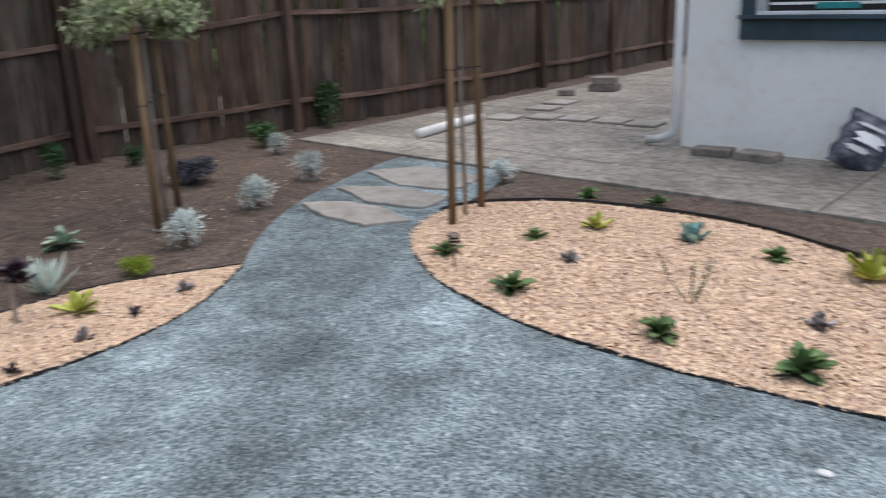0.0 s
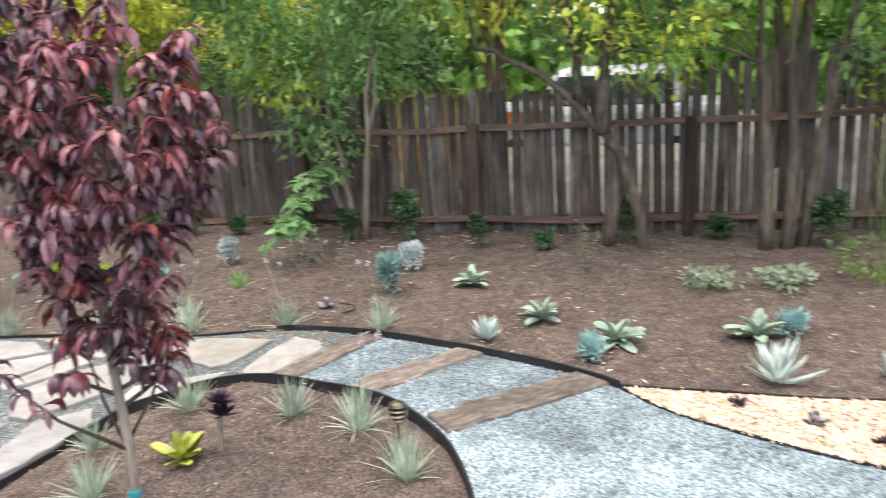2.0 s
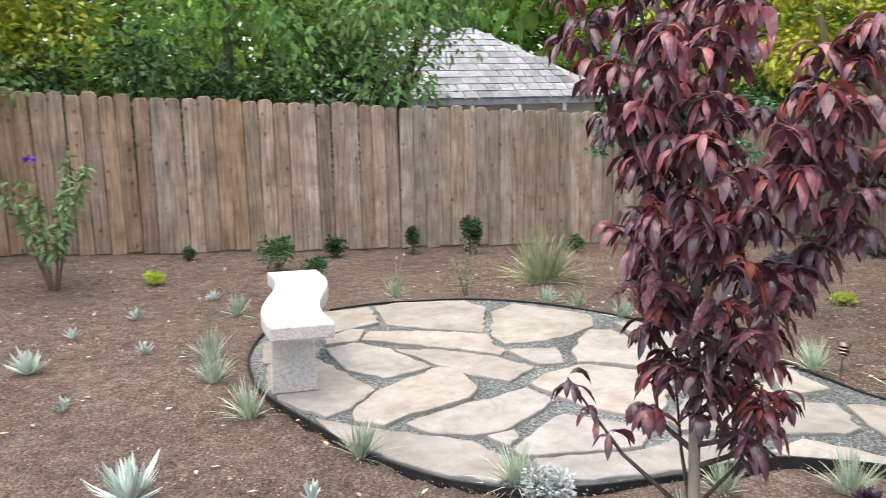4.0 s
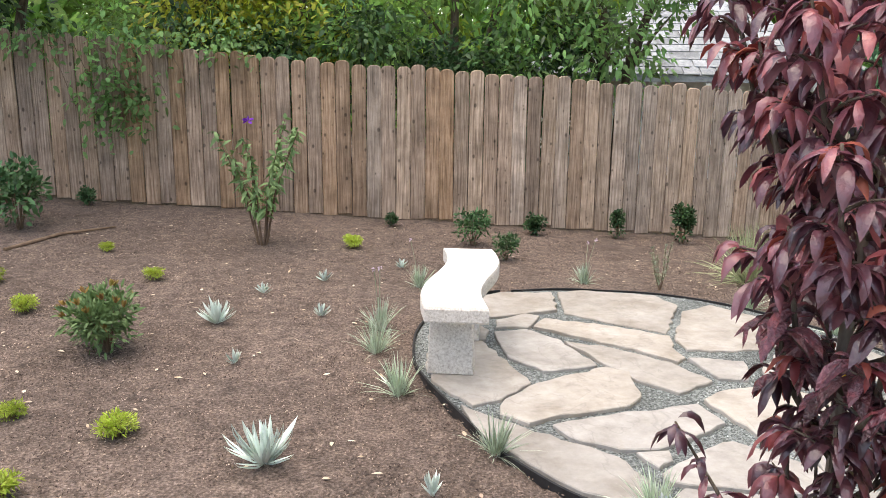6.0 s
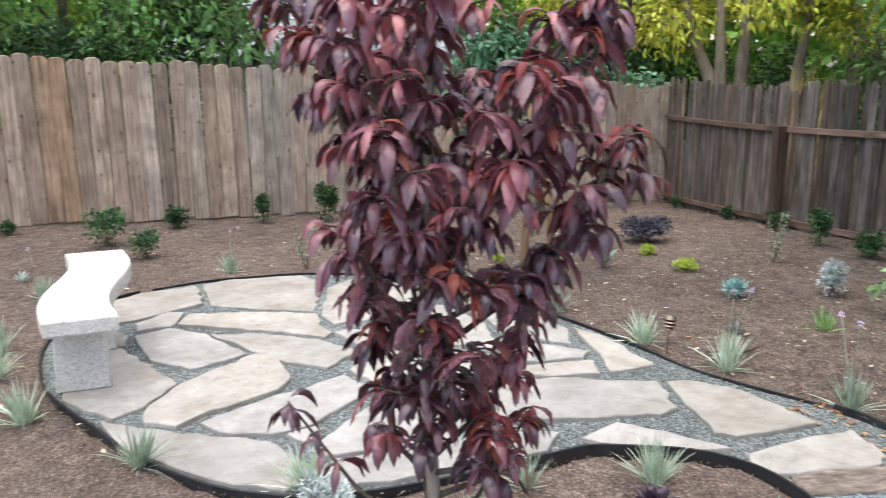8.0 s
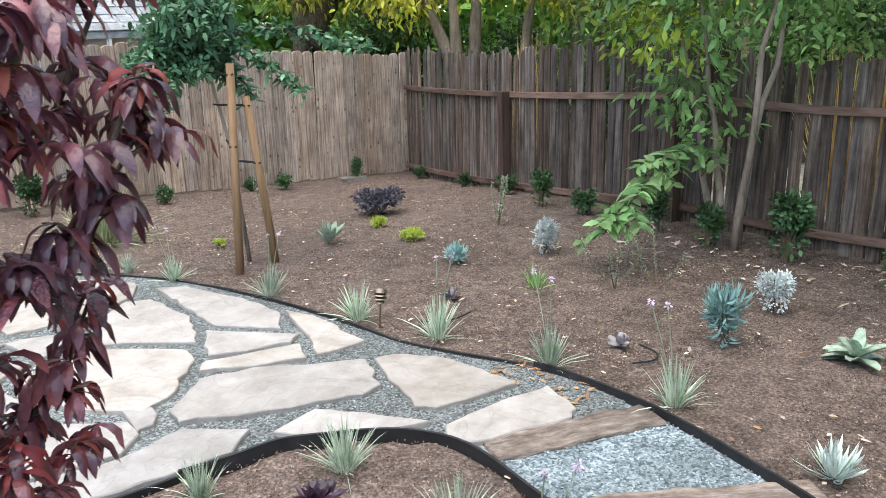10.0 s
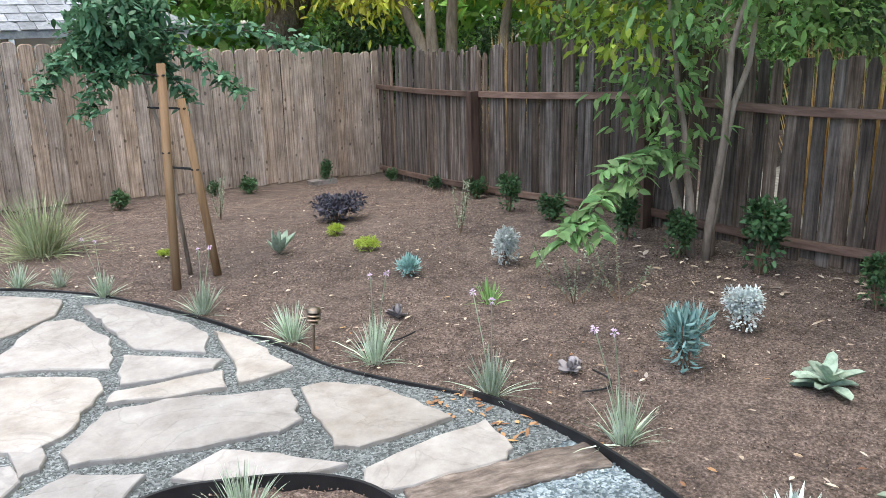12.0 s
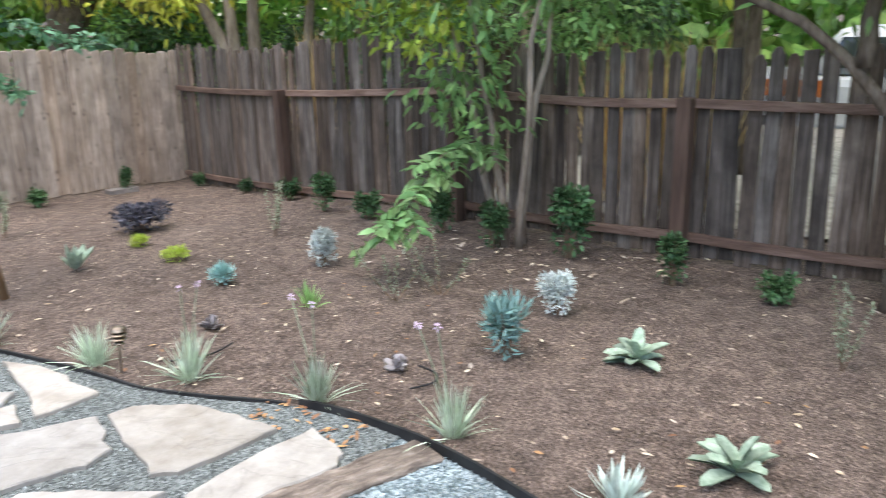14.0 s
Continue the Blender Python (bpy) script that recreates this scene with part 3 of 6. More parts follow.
def fence(name, label, line, height, board, gap, lean, meshes, posts, rails, rail_side, drop_chance=lambda s: 0.0, post_h=0.0, foot=0.02, post_top=None):
    """Boards, rails and posts along the plan line. line: list of (x, y); posts: distances along it."""
    f = thing(name, label, "fence", kind="structure")
    P = [Vector((x, y, 0)) for x, y in line]
    seglen = [(b - a).length for a, b in zip(P, P[1:])]
    total = sum(seglen)

    def at(s):
        for a, b, l in zip(P, P[1:], seglen):
            if s <= l + 1e-6:
                return a + (b - a) * (s / l), (b - a).normalized()
            s -= l
        return P[-1], (P[-1] - P[-2]).normalized()
    s = board / 2
    while s < total:
        p, d = at(s)
        ang = math.atan2(d.y, d.x)
        me = RNG.choice(meshes(s) if callable(meshes) else meshes)
        ob = new("board", me)
        ob.parent = f
        g = ground(p.x, p.y)
        n = Vector((-d.y, d.x, 0))
        q = p + n * RNG.uniform(-0.004, 0.004)
        ob.matrix_basis = Matrix.LocRotScale((q.x, q.y, g + foot + RNG.uniform(-0.02, 0.015)),
                                             Euler((RNG.gauss(0, 0.006), RNG.gauss(0, lean), ang)), (RNG.uniform(0.95, 1.0), 1, height(s) / 1.7 * RNG.uniform(0.992, 1.006)))
        s += board + (RNG.uniform(0.0, gap) if RNG.random() > drop_chance(s) else RNG.uniform(0.006, 0.016))
    for i, z in enumerate(rails):
        cuts = [0.0] + list(posts) + [total]
        for a, b in zip(cuts, cuts[1:]):
            if b - a < 0.3:
                continue
            pa, d = at(a + 0.01)
            pb, _ = at(b - 0.01)
            n = Vector((-d.y, d.x, 0)) * rail_side * 0.035
            pm = (pa + pb) / 2 + n
            lift = z if callable(z) else (lambda q, z=z: z * height(q) / 1.7)
            za, zb = ground(pa.x, pa.y) + lift(a), ground(pb.x, pb.y) + lift(b)
            L = (pb - pa).length
            bm = bmesh.new()
            box(bm, (L, 0.038, 0.055), bevel=0.004)
            bmesh.ops.subdivide_edges(bm, edges=[e for e in bm.edges if e.calc_length() > 0.3], cuts=6)
            sag = RNG.uniform(0, 0.03)
            for v in bm.verts:
                v.co.z -= sag * (1 - (2 * v.co.x / L) ** 2)
            r = part("rail", bm, M_RAIL, f)
            r.matrix_basis = Matrix.LocRotScale((pm.x, pm.y, (za + zb) / 2), Euler((0, -math.atan2(zb - za, L), math.atan2(pb.y - pa.y, pb.x - pa.x))), None)
    for s in posts:
        p, d = at(s)
        n = Vector((-d.y, d.x, 0)) * rail_side * 0.085
        h = post_top(s) if post_top else height(s) * 0.74 + post_h
        bm = bmesh.new()
        box(bm, (0.09, 0.09, h + 0.1), at=(0, 0, h / 2 - 0.05), bevel=0.006)
        ob = part("post", bm, M_POST, f)
        ob.matrix_basis = pose(p.x + n.x, p.y + n.y, ground(p.x, p.y), RNG.uniform(-1, 1), RNG.uniform(-1, 1), math.degrees(math.atan2(d.y, d.x)))
    return f


boards_a = [board_mesh("board", 0.146, 1.7 + 0.012 * k, 0.018, "ear", M_BOARD_A, k) for k in range(3)]
boards_warm = [board_mesh("board", 0.146, 1.7 + 0.012 * k, 0.018, "ear", M_BOARD_WARM, k) for k in range(3)]
boards_b = [board_mesh("old_board", 0.09 + 0.005 * (k % 3), 1.66 + 0.018 * k, 0.016, "flat" if k == 3 else "point", M_BOARD_B, k) for k in range(5)]
boards_c = [board_mesh("tall_board", 0.14 + 0.006 * (k % 3), 1.69 + 0.01 * k, 0.018, "flat", M_BOARD_C, k) for k in range(3)]
def old_high(s):
    return 1.14 - 0.18 * step(0, 3.2, s) + 0.05 * step(8, 11, s)


def old_low(s):
    return 0.1 - 0.03 * step(0, 3.2, s) + 0.09 * step(3.5, 7.0, s)


fence("fence_north", "weathered grey-brown dog-ear board fence", [(-9.5, 7.6), (-3, 7.42), (7.72, 7.3)], lambda s: 1.545 + 0.1 * step(8, 5, s), 0.147, 0.004, 0.003,
      lambda s: boards_warm if RNG.random() > step(8.0, 12.5, s) else boards_a, [], [], 1)
fence("fence_east", "old dark brown picket fence with rails and gaps", [(7.7, 7.25), (6.55, 4.4), (5.98, 1.9), (5.78, 0.45), (5.85, -1.4), (5.85, -3.55)],
      lambda s: 1.62 - 0.26 * step(0, 3.2, s) - 0.12 * step(3.8, 6.4, s) + 0.28 * step(7.2, 10.5, s), 0.094, 0.004, 0.012, boards_b, [3.1, 5.35, 7.1, 8.9, 11.0], [old_low, old_high], -1, post_top=lambda s: old_high(s) + 0.035, drop_chance=lambda s: 0.1 + 0.25 * step(7.2, 8, s))
fence("fence_south_east", "tall dark brown board fence with rails and posts", [(5.95, -3.6), (6.05, -5.15), (5.6, -7.5), (5.4, -10), (6.0, -18), (6.3, -21)],
      lambda s: 1.75 + 0.4 * step(1, 3, s), 0.145, 0.004, 0.006, boards_c, [1.55, 1.7, 3.95, 6.4, 8.8, 11.2, 13.6, 16], [0.28, 1.05], -1, drop_chance=lambda s: 0.06, post_h=0.5)
fence("fence_west", "weathered grey-brown dog-ear board fence", [(-9.5, 7.6), (-9.5, -9)], lambda s: 1.7, 0.147, 0.003, 0.002, boards_a[:1], [], [], 1)

# ---------------------------------------------------------------- house, slab
slab = thing("concrete_slab", "old grey concrete slab with cracks beside the house", "paving", kind="structure")
ys = [-7.1, -7.75, -9.35, -11.2, -13.2, -16, -21]
for j in range(len(ys) - 1):
    xs = [5.05, 3.55, 1.55, -0.35, -2.4, -5.5] if j < 2 else [5.1, 3.3, 1.4]
    for i in range(len(xs) - 1):
        bm = bmesh.new()
        x0, x1, y0, y1 = xs[i + 1], xs[i], ys[j + 1], ys[j]
        box(bm, (x1 - x0 - 0.012, y1 - y0 - 0.012, 0.12), bevel=0.006)
        ob = part("slab_panel", bm, M_CONCRETE, slab)
        ob.location = ((x0 + x1) / 2, (y0 + y1) / 2, 0.085 + RNG.uniform(-0.003, 0.003))

# ---------------------------------------------------------------- plant materials
M_RED = mat("burgundy_leaf", [(0.06, 0.029, 0.042), (0.155, 0.05, 0.066), (0.34, 0.088, 0.096)], 5, 0.3, 0.5, 90, 0.005, island=0.6, leaf=0.15, spec=0.85, big=0.5, bigscale=3)
M_RED_NEW = mat("red_new_leaf", [(0.16, 0.0338, 0.03), (0.3, 0.0619, 0.0526)], 5, 0.4, 0.2, 40, 0.004, island=0.4, leaf=0.25)
M_GREEN = mat("green_leaf", [(0.124, 0.231, 0.068), (0.247, 0.422, 0.113), (0.413, 0.615, 0.169)], 3, 0.5, 0, island=0.5, leaf=0.5)
# paler, yellower copies of the green leaf, with sunlight painted into the colour
M_SUNLIT = mat("painted_sunlit_leaf", [(0.19, 0.29, 0.04), (0.4, 0.53, 0.085), (0.66, 0.76, 0.15)], 2, 0.5, 0, island=0.5, leaf=0.5)
M_BACKLIT = mat("painted_backlit_leaf", [(0.32, 0.36, 0.045), (0.6, 0.61, 0.11), (0.8, 0.76, 0.18)], 2, 0.5, 0, island=0.5, leaf=0.5)
M_DARK = mat("dark_leaf", [(0.0263, 0.0612, 0.0263), (0.0569, 0.12, 0.0481), (0.0984, 0.185, 0.0766)], 4, 0.42, 0, island=0.5, leaf=0.15)
M_MID = mat("mid_leaf", [(0.09, 0.18, 0.062), (0.2, 0.345, 0.13), (0.32, 0.5, 0.185)], 4, 0.5, 0, island=0.5, leaf=0.5)
M_JADE = mat("jade_leaf", [(0.04, 0.1, 0.055), (0.085, 0.19, 0.1), (0.15, 0.29, 0.16)], 4, 0.4, 0, island=0.5, leaf=0.3)
M_LIME = mat("lime_leaf", [(0.2, 0.28, 0.03), (0.34, 0.43, 0.06), (0.42, 0.5, 0.1)], 9, 0.6, 0, island=0.35, leaf=0.3)
M_SILVER = mat("silver_leaf", [(0.42, 0.48, 0.46), (0.58, 0.64, 0.62), (0.72, 0.77, 0.75)], 9, 0.8, 0, island=0.25, leaf=0.15)
M_BLUE = mat("blue_grey_leaf", [(0.144, 0.288, 0.264), (0.24, 0.408, 0.384), (0.36, 0.54, 0.504)], 6, 0.6, 0, island=0.25, leaf=0.1)
M_AGAVE = mat("agave_leaf", [(0.46, 0.56, 0.5), (0.6, 0.69, 0.63), (0.71, 0.78, 0.73)], 6, 0.6, 0.15, island=0.12, rand=0.12)
M_LAMB = mat("lambs_ear_leaf", [(0.23, 0.32, 0.235), (0.36, 0.46, 0.355), (0.48, 0.57, 0.47)], 25, 0.9, 0.4, 60, 0.004, rand=0.18, leaf=0.1)
M_BLADE = mat("grey_green_blade", [(0.275, 0.362, 0.238), (0.45, 0.537, 0.406), (0.65, 0.712, 0.616)], 14, 0.6, 0, island=0.35, leaf=0.2)
M_BLADE_TAN = mat("tan_blade", [(0.25, 0.31, 0.15), (0.41, 0.46, 0.27), (0.58, 0.57, 0.39)], 9, 0.6, 0, island=0.4, leaf=0.2)
M_SPRIG = mat("sage_leaf", [(0.16, 0.2, 0.13), (0.27, 0.32, 0.22), (0.38, 0.42, 0.32)], 9, 0.8, 0, island=0.3, leaf=0.2)
M_VARI = mat("variegated_leaf", [(0.14, 0.19, 0.09), (0.3, 0.35, 0.2), (0.52, 0.54, 0.38)], 14, 0.6, 0, island=0.5, leaf=0.3)
M_HERB = mat("herb_leaf", [(0.07, 0.13, 0.05), (0.14, 0.23, 0.09), (0.22, 0.32, 0.14)], 9, 0.6, 0, rand=0.25, leaf=0.15)
M_YELLOW = mat("yellow_green_succulent", [(0.3, 0.34, 0.05), (0.45, 0.48, 0.1), (0.56, 0.56, 0.18)], 7, 0.55, 0, rand=0.15)
M_PURPLE_DARK = mat("black_purple_leaf", [(0.018, 0.01, 0.018), (0.04, 0.02, 0.035), (0.075, 0.045, 0.07)], 6, 0.35, 0, island=0.4, rand=0.2, spec=0.5)
M_MOUND = mat("slate_purple_leaf", [(0.035, 0.035, 0.05), (0.075, 0.075, 0.1), (0.12, 0.12, 0.15)], 6, 0.6, 0, island=0.4)
M_STONECROP = mat("grey_rosette_leaf", [(0.2, 0.185, 0.19), (0.32, 0.295, 0.3), (0.42, 0.39, 0.39)], 9, 0.7, 0, rand=0.2)
M_LILAC = mat("lilac_petal", [(0.56, 0.43, 0.59), (0.74, 0.62, 0.76)], 9, 0.7, 0, island=0.3, leaf=0.3)
M_VIOLET = mat("violet_petal", [(0.2, 0.03, 0.5), (0.3, 0.07, 0.65)], 9, 0.7, 0, leaf=0.2)
M_GOLD = mat("yellow_petal", [(0.7, 0.42, 0.03), (0.85, 0.55, 0.06)], 9, 0.7, 0, island=0.2, leaf=0.2)
M_LITTER = mat("dry_leaf", [(0.32, 0.22, 0.13), (0.55, 0.45, 0.34), (0.7, 0.62, 0.52)], 12, 0.85, 0, island=0.4)
M_ORANGE_LITTER = mat("orange_dry_leaf", [(0.306, 0.162, 0.072), (0.425, 0.247, 0.132)], 12, 0.85, 0, island=0.4)
M_TWIG = mat("twig", [(0.12, 0.08, 0.055), (0.22, 0.15, 0.1)], 20, 0.9, 0.3)
M_TAPE = mat("teal_tape", [(0.02, 0.2, 0.2), (0.03, 0.27, 0.27)], 9, 0.6, 0)


# ---------------------------------------------------------------- leaf geometry
def tri_mesh(name, V, F, material, parent=None, label="", soft=False):
    """A mesh from arrays of corners and triangles."""
    me = bpy.data.meshes.new(name)
    V, F = np.asarray(V, np.float32), np.asarray(F, np.int32)
    me.vertices.add(len(V))
    me.vertices.foreach_set("co", V.ravel())
    me.loops.add(F.size)
    me.loops.foreach_set("vertex_index", F.ravel())
    me.polygons.add(len(F))
    me.polygons.foreach_set("loop_start", np.arange(0, F.size, 3, dtype=np.int32))
    me.materials.append(material)
    me.update(calc_edges=True)
    if soft:
        me.polygons.foreach_set("use_smooth", [True] * len(F))
    ob = new(name, me)
    ob.parent = parent
    return tagged(ob, label) if label else ob


def unit(a):
    return a / np.maximum(np.linalg.norm(a, axis=-1, keepdims=True), 1e-9)


def leaves(pos, way, length, width, droop=0.3, fold=0.25, rng=None, simple=False, wide=0.4, flat=None, blunt=False, fine=False):
    """Corners and triangles of many leaves: pos, way (N x 3), length, width (N). Each is a bent, folded blade."""
    rng = rng or np.random.default_rng(1)
    pos, way = np.asarray(pos, float), unit(np.asarray(way, float))
    N = len(pos)
    length, width = np.broadcast_to(length, N)[:, None], np.broadcast_to(width, N)[:, None]
    ref = rng.normal(size=(N, 3)) * 0.5 + np.array((0, 0, 1.0)) if flat is None else np.broadcast_to(np.array(flat, float), (N, 3))
    side = unit(np.cross(way, ref))
    nor = np.cross(side, way)
    down = np.array((0, 0, -1.0))

    def mid(u):
        return pos + way * length * u + down * (droop * length * u * u)
    if simple:
        a, b = mid(wide * 0.75), mid(wide * 0.75 + 0.36)
        V = np.stack([pos, a - side * width * 0.46 + nor * fold * width, a + side * width * 0.46 + nor * fold * width * 0.4,
                      b - side * width * 0.42 + nor * fold * width * 0.6, b + side * width * 0.42 + nor * fold * width * 0.2, mid(1.0)], 1)
        F = np.array([(0, 2, 1), (1, 2, 4), (1, 4, 3), (3, 4, 5)])
    else:
        rows = [pos[:, None]]
        prof = ((0.13, 0.45), (0.34, 0.92), (0.6, 1.0), (0.83, 0.6)) if fine else ((wide * 0.5, 0.72), (wide * 1.1, 1.0), (0.9, 0.7) if blunt else (0.8, 0.52))
        for u, w in prof:
            c = mid(u)
            rows += [(c - side * width / 2 * w + nor * fold * width * w)[:, None], c[:, None], (c + side * width / 2 * w + nor * fold * width * w)[:, None]]
        rows.append(mid(1.0)[:, None])
        V = np.concatenate(rows, 1)
        F = [(0, 2, 1), (0, 3, 2)]
        for k in range(1, 3 * len(prof) - 3, 3):
            F += [(k, k + 1, k + 4), (k, k + 4, k + 3), (k + 1, k + 2, k + 5), (k + 1, k + 5, k + 4)]
        e = 3 * len(prof) - 2
        F += [(e, e + 1, e + 3), (e + 1, e + 2, e + 3)]
        F = np.array(F)
    n = V.shape[1]
    return V.reshape(-1, 3), (F[None] + (np.arange(N) * n)[:, None, None]).reshape(-1, 3)


def ball(rng, n, radius, center=(0, 0, 0), shell=0.5):
    """Points in a rough ball or ellipsoid, more of them near its skin."""
    d = unit(rng.normal(size=(n, 3)))
    r = rng.uniform(shell, 1.0, (n, 1)) ** 0.7
    return d * r * np.array(radius) + np.array(center), d


def at_ground(x, y):
    return (x, y, ground(x, y))


# ---------------------------------------------------------------- small plants
def grass_tuft(h, n, seed, material, label, flowers=0, spread=0.5, width=0.0058, base=0.03):
    rng = np.random.default_rng(seed)
    t = thing("grass_tuft", label, "ornamental grass")
    a = rng.uniform(0, math.tau, n)
    tilt = np.where(rng.random(n) < 0.82, np.abs(rng.normal(0, spread * 0.62, n)), rng.uniform(spread, spread * 2.3, n))
    way = np.stack([np.cos(a) * np.sin(tilt), np.sin(a) * np.sin(tilt), np.cos(tilt)], 1)
    pos = np.stack([np.cos(a) * base * rng.uniform(0, 1, n), np.sin(a) * base * rng.uniform(0, 1, n), np.full(n, -0.01)], 1)
    V, F = leaves(pos, way, h * rng.uniform(0.45, 1.15, n), width * rng.uniform(0.6, 1.2, n), 0.12 + 0.2 * tilt[:, None], 0.15, rng, wide=0.35)
    V[:, 2] = np.maximum(V[:, 2], -0.012)
    tri_mesh("clump", V, F, material, t)
    for k in range(flowers):
        fa, r = rng.uniform(0, math.tau), rng.uniform(0.03, 0.1)
        top = Vector((math.cos(fa) * r, math.sin(fa) * r, h * rng.uniform(1.45, 1.9)))
        bm = bmesh.new()
        tube(bm, [(0, 0, 0), top * 0.5 + Vector((0, 0, 0.03)), top], 0.0023, 5)
        stem = part("flower_stem", bm, M_SPRIG, t)
        p, d = ball(rng, 18, (0.006, 0.006, 0.006), top)
        V, F = leaves(p, d + np.array((0, 0, 0.5)), 0.014, 0.006, 0.3, 0.1, rng, simple=True)
        tri_mesh("flower", V, F, M_LILAC, stem)
    return t


def rosette(name, label, category, n, length, width, rise, seed, material, curl=-0.25, thick=0.012, wide=0.45, blunt=False):
    """A rosette whose leaves are parts that share three meshes."""
    rng = np.random.default_rng(seed)
    t = thing(name, label, category)
    shapes = []
    for k in range(3):
        V, F = leaves([(0, 0, 0)], [(1, 0, 0)], length, width, curl + 0.08 * k, 0.22, rng, wide=wide, flat=(0, 0, 1), blunt=blunt)
        m = len(V)
        V2 = V.copy()
        V2[1:-1, 2] -= thick
        me = bpy.data.meshes.new("leaf")
        me.from_pydata([tuple(v) for v in V] + [tuple(v) for v in V2], [], [tuple(f) for f in F] + [tuple(m + q for q in f[::-1]) for f in F])
        me.polygons.foreach_set("use_smooth", [True] * len(me.polygons))
        me.materials.append(material)
        shapes.append(me)
    for i in range(n):
        u = i / n
        ob = new("leaf", shapes[i % 3])
        ob.parent = t
        sc = (0.65 + 0.35 * (1 - u)) * rng.uniform(0.68, 1.2)
        ob.matrix_basis = Matrix.LocRotScale((0, 0, 0.01 + 0.02 * u), Euler((rng.normal(0, 0.18), -radians(rise[0] + (rise[1] - rise[0]) * u + rng.normal(0, 10)), i * 2.4 + rng.normal(0, 0.35))), (sc,) * 3)
    return t


def mound(name, label, category, radius, h, n, size, seed, material, stems=5, droop=0.1, simple=True, fold=0.2, ratio=0.5):
    """A leafy mound on a few stems."""
    rng = np.random.default_rng(seed)
    t = thing(name, label, category)
    P, D = [], []
    for k in range(stems):
        bm = bmesh.new()
        a, r = rng.uniform(0, math.tau), radius * rng.uniform(0.2, 0.75)
        top = Vector((math.cos(a) * r, math.sin(a) * r, h * rng.uniform(0.6, 1.0)))
        tube(bm, [(0.01 * math.cos(a), 0.01 * math.sin(a), -0.02), top * 0.5 + Vector((0, 0, 0.1 * h)), top], [0.006, 0.004, 0.002], 5)
        part("stem", bm, M_TWIG, t)
        m = n // (stems + 1)
        p, d = ball(rng, m, (radius * 0.42, radius * 0.42, h * 0.3), tuple(top * 0.9), 0.2)
        P.append(p)
        D.append(d)
    p, d = ball(rng, n // (stems + 1), (radius * 0.8, radius * 0.8, h * 0.45), (0, 0, h * 0.45), 0.4)
    P, D = np.concatenate(P + [p]), np.concatenate(D + [d])
    P[:, 2] = np.maximum(P[:, 2], 0.015)
    V, F = leaves(P, D + rng.normal(0, 0.4, D.shape) + np.array((0, 0, 0.35)), size * rng.uniform(0.7, 1.25, len(P)), size * ratio * rng.uniform(0.8, 1.2, len(P)), droop, fold, rng, simple=simple)
    V[:, 2] = np.maximum(V[:, 2], 0.003)
    tri_mesh("foliage", V, F, material, t)
    return t


def sprig(label, h, stems, seed, material, leaf=0.022, spread=0.25):
    rng = np.random.default_rng(seed)
    t = thing("sage_sprig", label, "shrub")
    P, D = [], []
    for k in range(stems):
        bm = bmesh.new()
        a, r = rng.uniform(0, math.tau), spread * rng.uniform(0.2, 1.0) * h
        top = Vector((math.cos(a) * r, math.sin(a) * r, h * rng.uniform(0.65, 1.0)))
        mid = Vector((top.x * 0.6, top.y * 0.6, top.z * 0.45))
        tube(bm, [(0, 0, -0.02), mid, top], [0.004, 0.003, 0.0015], 5)
        part("stem", bm, M_TWIG, t)
        for u in np.linspace(0.2, 1, 26):
            p = mid * (2 * u) if u < 0.5 else mid + (top - mid) * (2 * u - 1)
            for _ in range(3):
                P.append(p)
                D.append(rng.normal(size=3) + np.array((0, 0, 0.5)))
    V, F = leaves(P, D, leaf * rng.uniform(0.7, 1.4, len(P)), leaf * 0.42, 0.1, 0.2, rng, simple=True)
    tri_mesh("foliage", V, F, material, t)
    return t


def plant(proto, spots, group=""):
    """Sets the first of a kind at the first spot and copies of it at the rest; spots: (x, y[, scale])."""
    rng = random.Random(len(spots) * 7 + 3)
    for i, s in enumerate(spots):
        k = (s[2] if len(s) > 2 else 1.0) * rng.uniform(0.94, 1.06)
        m = pose(s[0], s[1], ground(s[0], s[1]), rng.uniform(-4, 4), rng.uniform(-4, 4), rng.uniform(0, 360)) @ Matrix.Diagonal((k, k, k, 1))
        if group:
            proto["group"] = group
        if i:
            copy_thing(proto, m)
        else:
            first = m
    proto.matrix_basis = first


GARLIC = "variegated grey-green grass tuft on brown soil"
plant(grass_tuft(0.24, 150, 11, M_BLADE, GARLIC + " with lilac flowers", 2), [(2.81, 2.92), (3.04, 1.74, 1.05), (3.16, 1.12), (3.2, 0.5, 1.05), (1.88, 0.15), (-0.26, 3.8), (1.3, 5.0, 0.8), (2.59, 3.69, 0.9)], "grass tufts")
plant(grass_tuft(0.24, 150, 12, M_BLADE, GARLIC), [(2.31, 4.32, 0.9), (2.93, 2.24), (0.24, 2.15, 0.95), (0.77, 1.64), (1.14, 1.0), (1.95, 1.06), (1.97, 0.52), (1.5, 1.27, 0.8),
                                                 (-0.28, 3.4), (-0.16, 2.8), (2.5, 4.15, 0.7)], "grass tufts")
plant(grass_tuft(0.25, 160, 13, M_BLADE, GARLIC + " with lilac flowers", 1), [(1.5, -0.2, 1.0), (0.02, 4.78, 0.8)], "grass tufts")
plant(grass_tuft(0.56, 560, 14, M_BLADE_TAN, "large green and tan clump of strappy grass", 0, 0.95, 0.009, 0.12), [(2.74, 5.2)])
plant(grass_tuft(0.17, 60, 15, M_MID, "small bright green grassy tuft on soil", 0, 0.6, 0.009, 0.05), [(4.0, 1.91)])

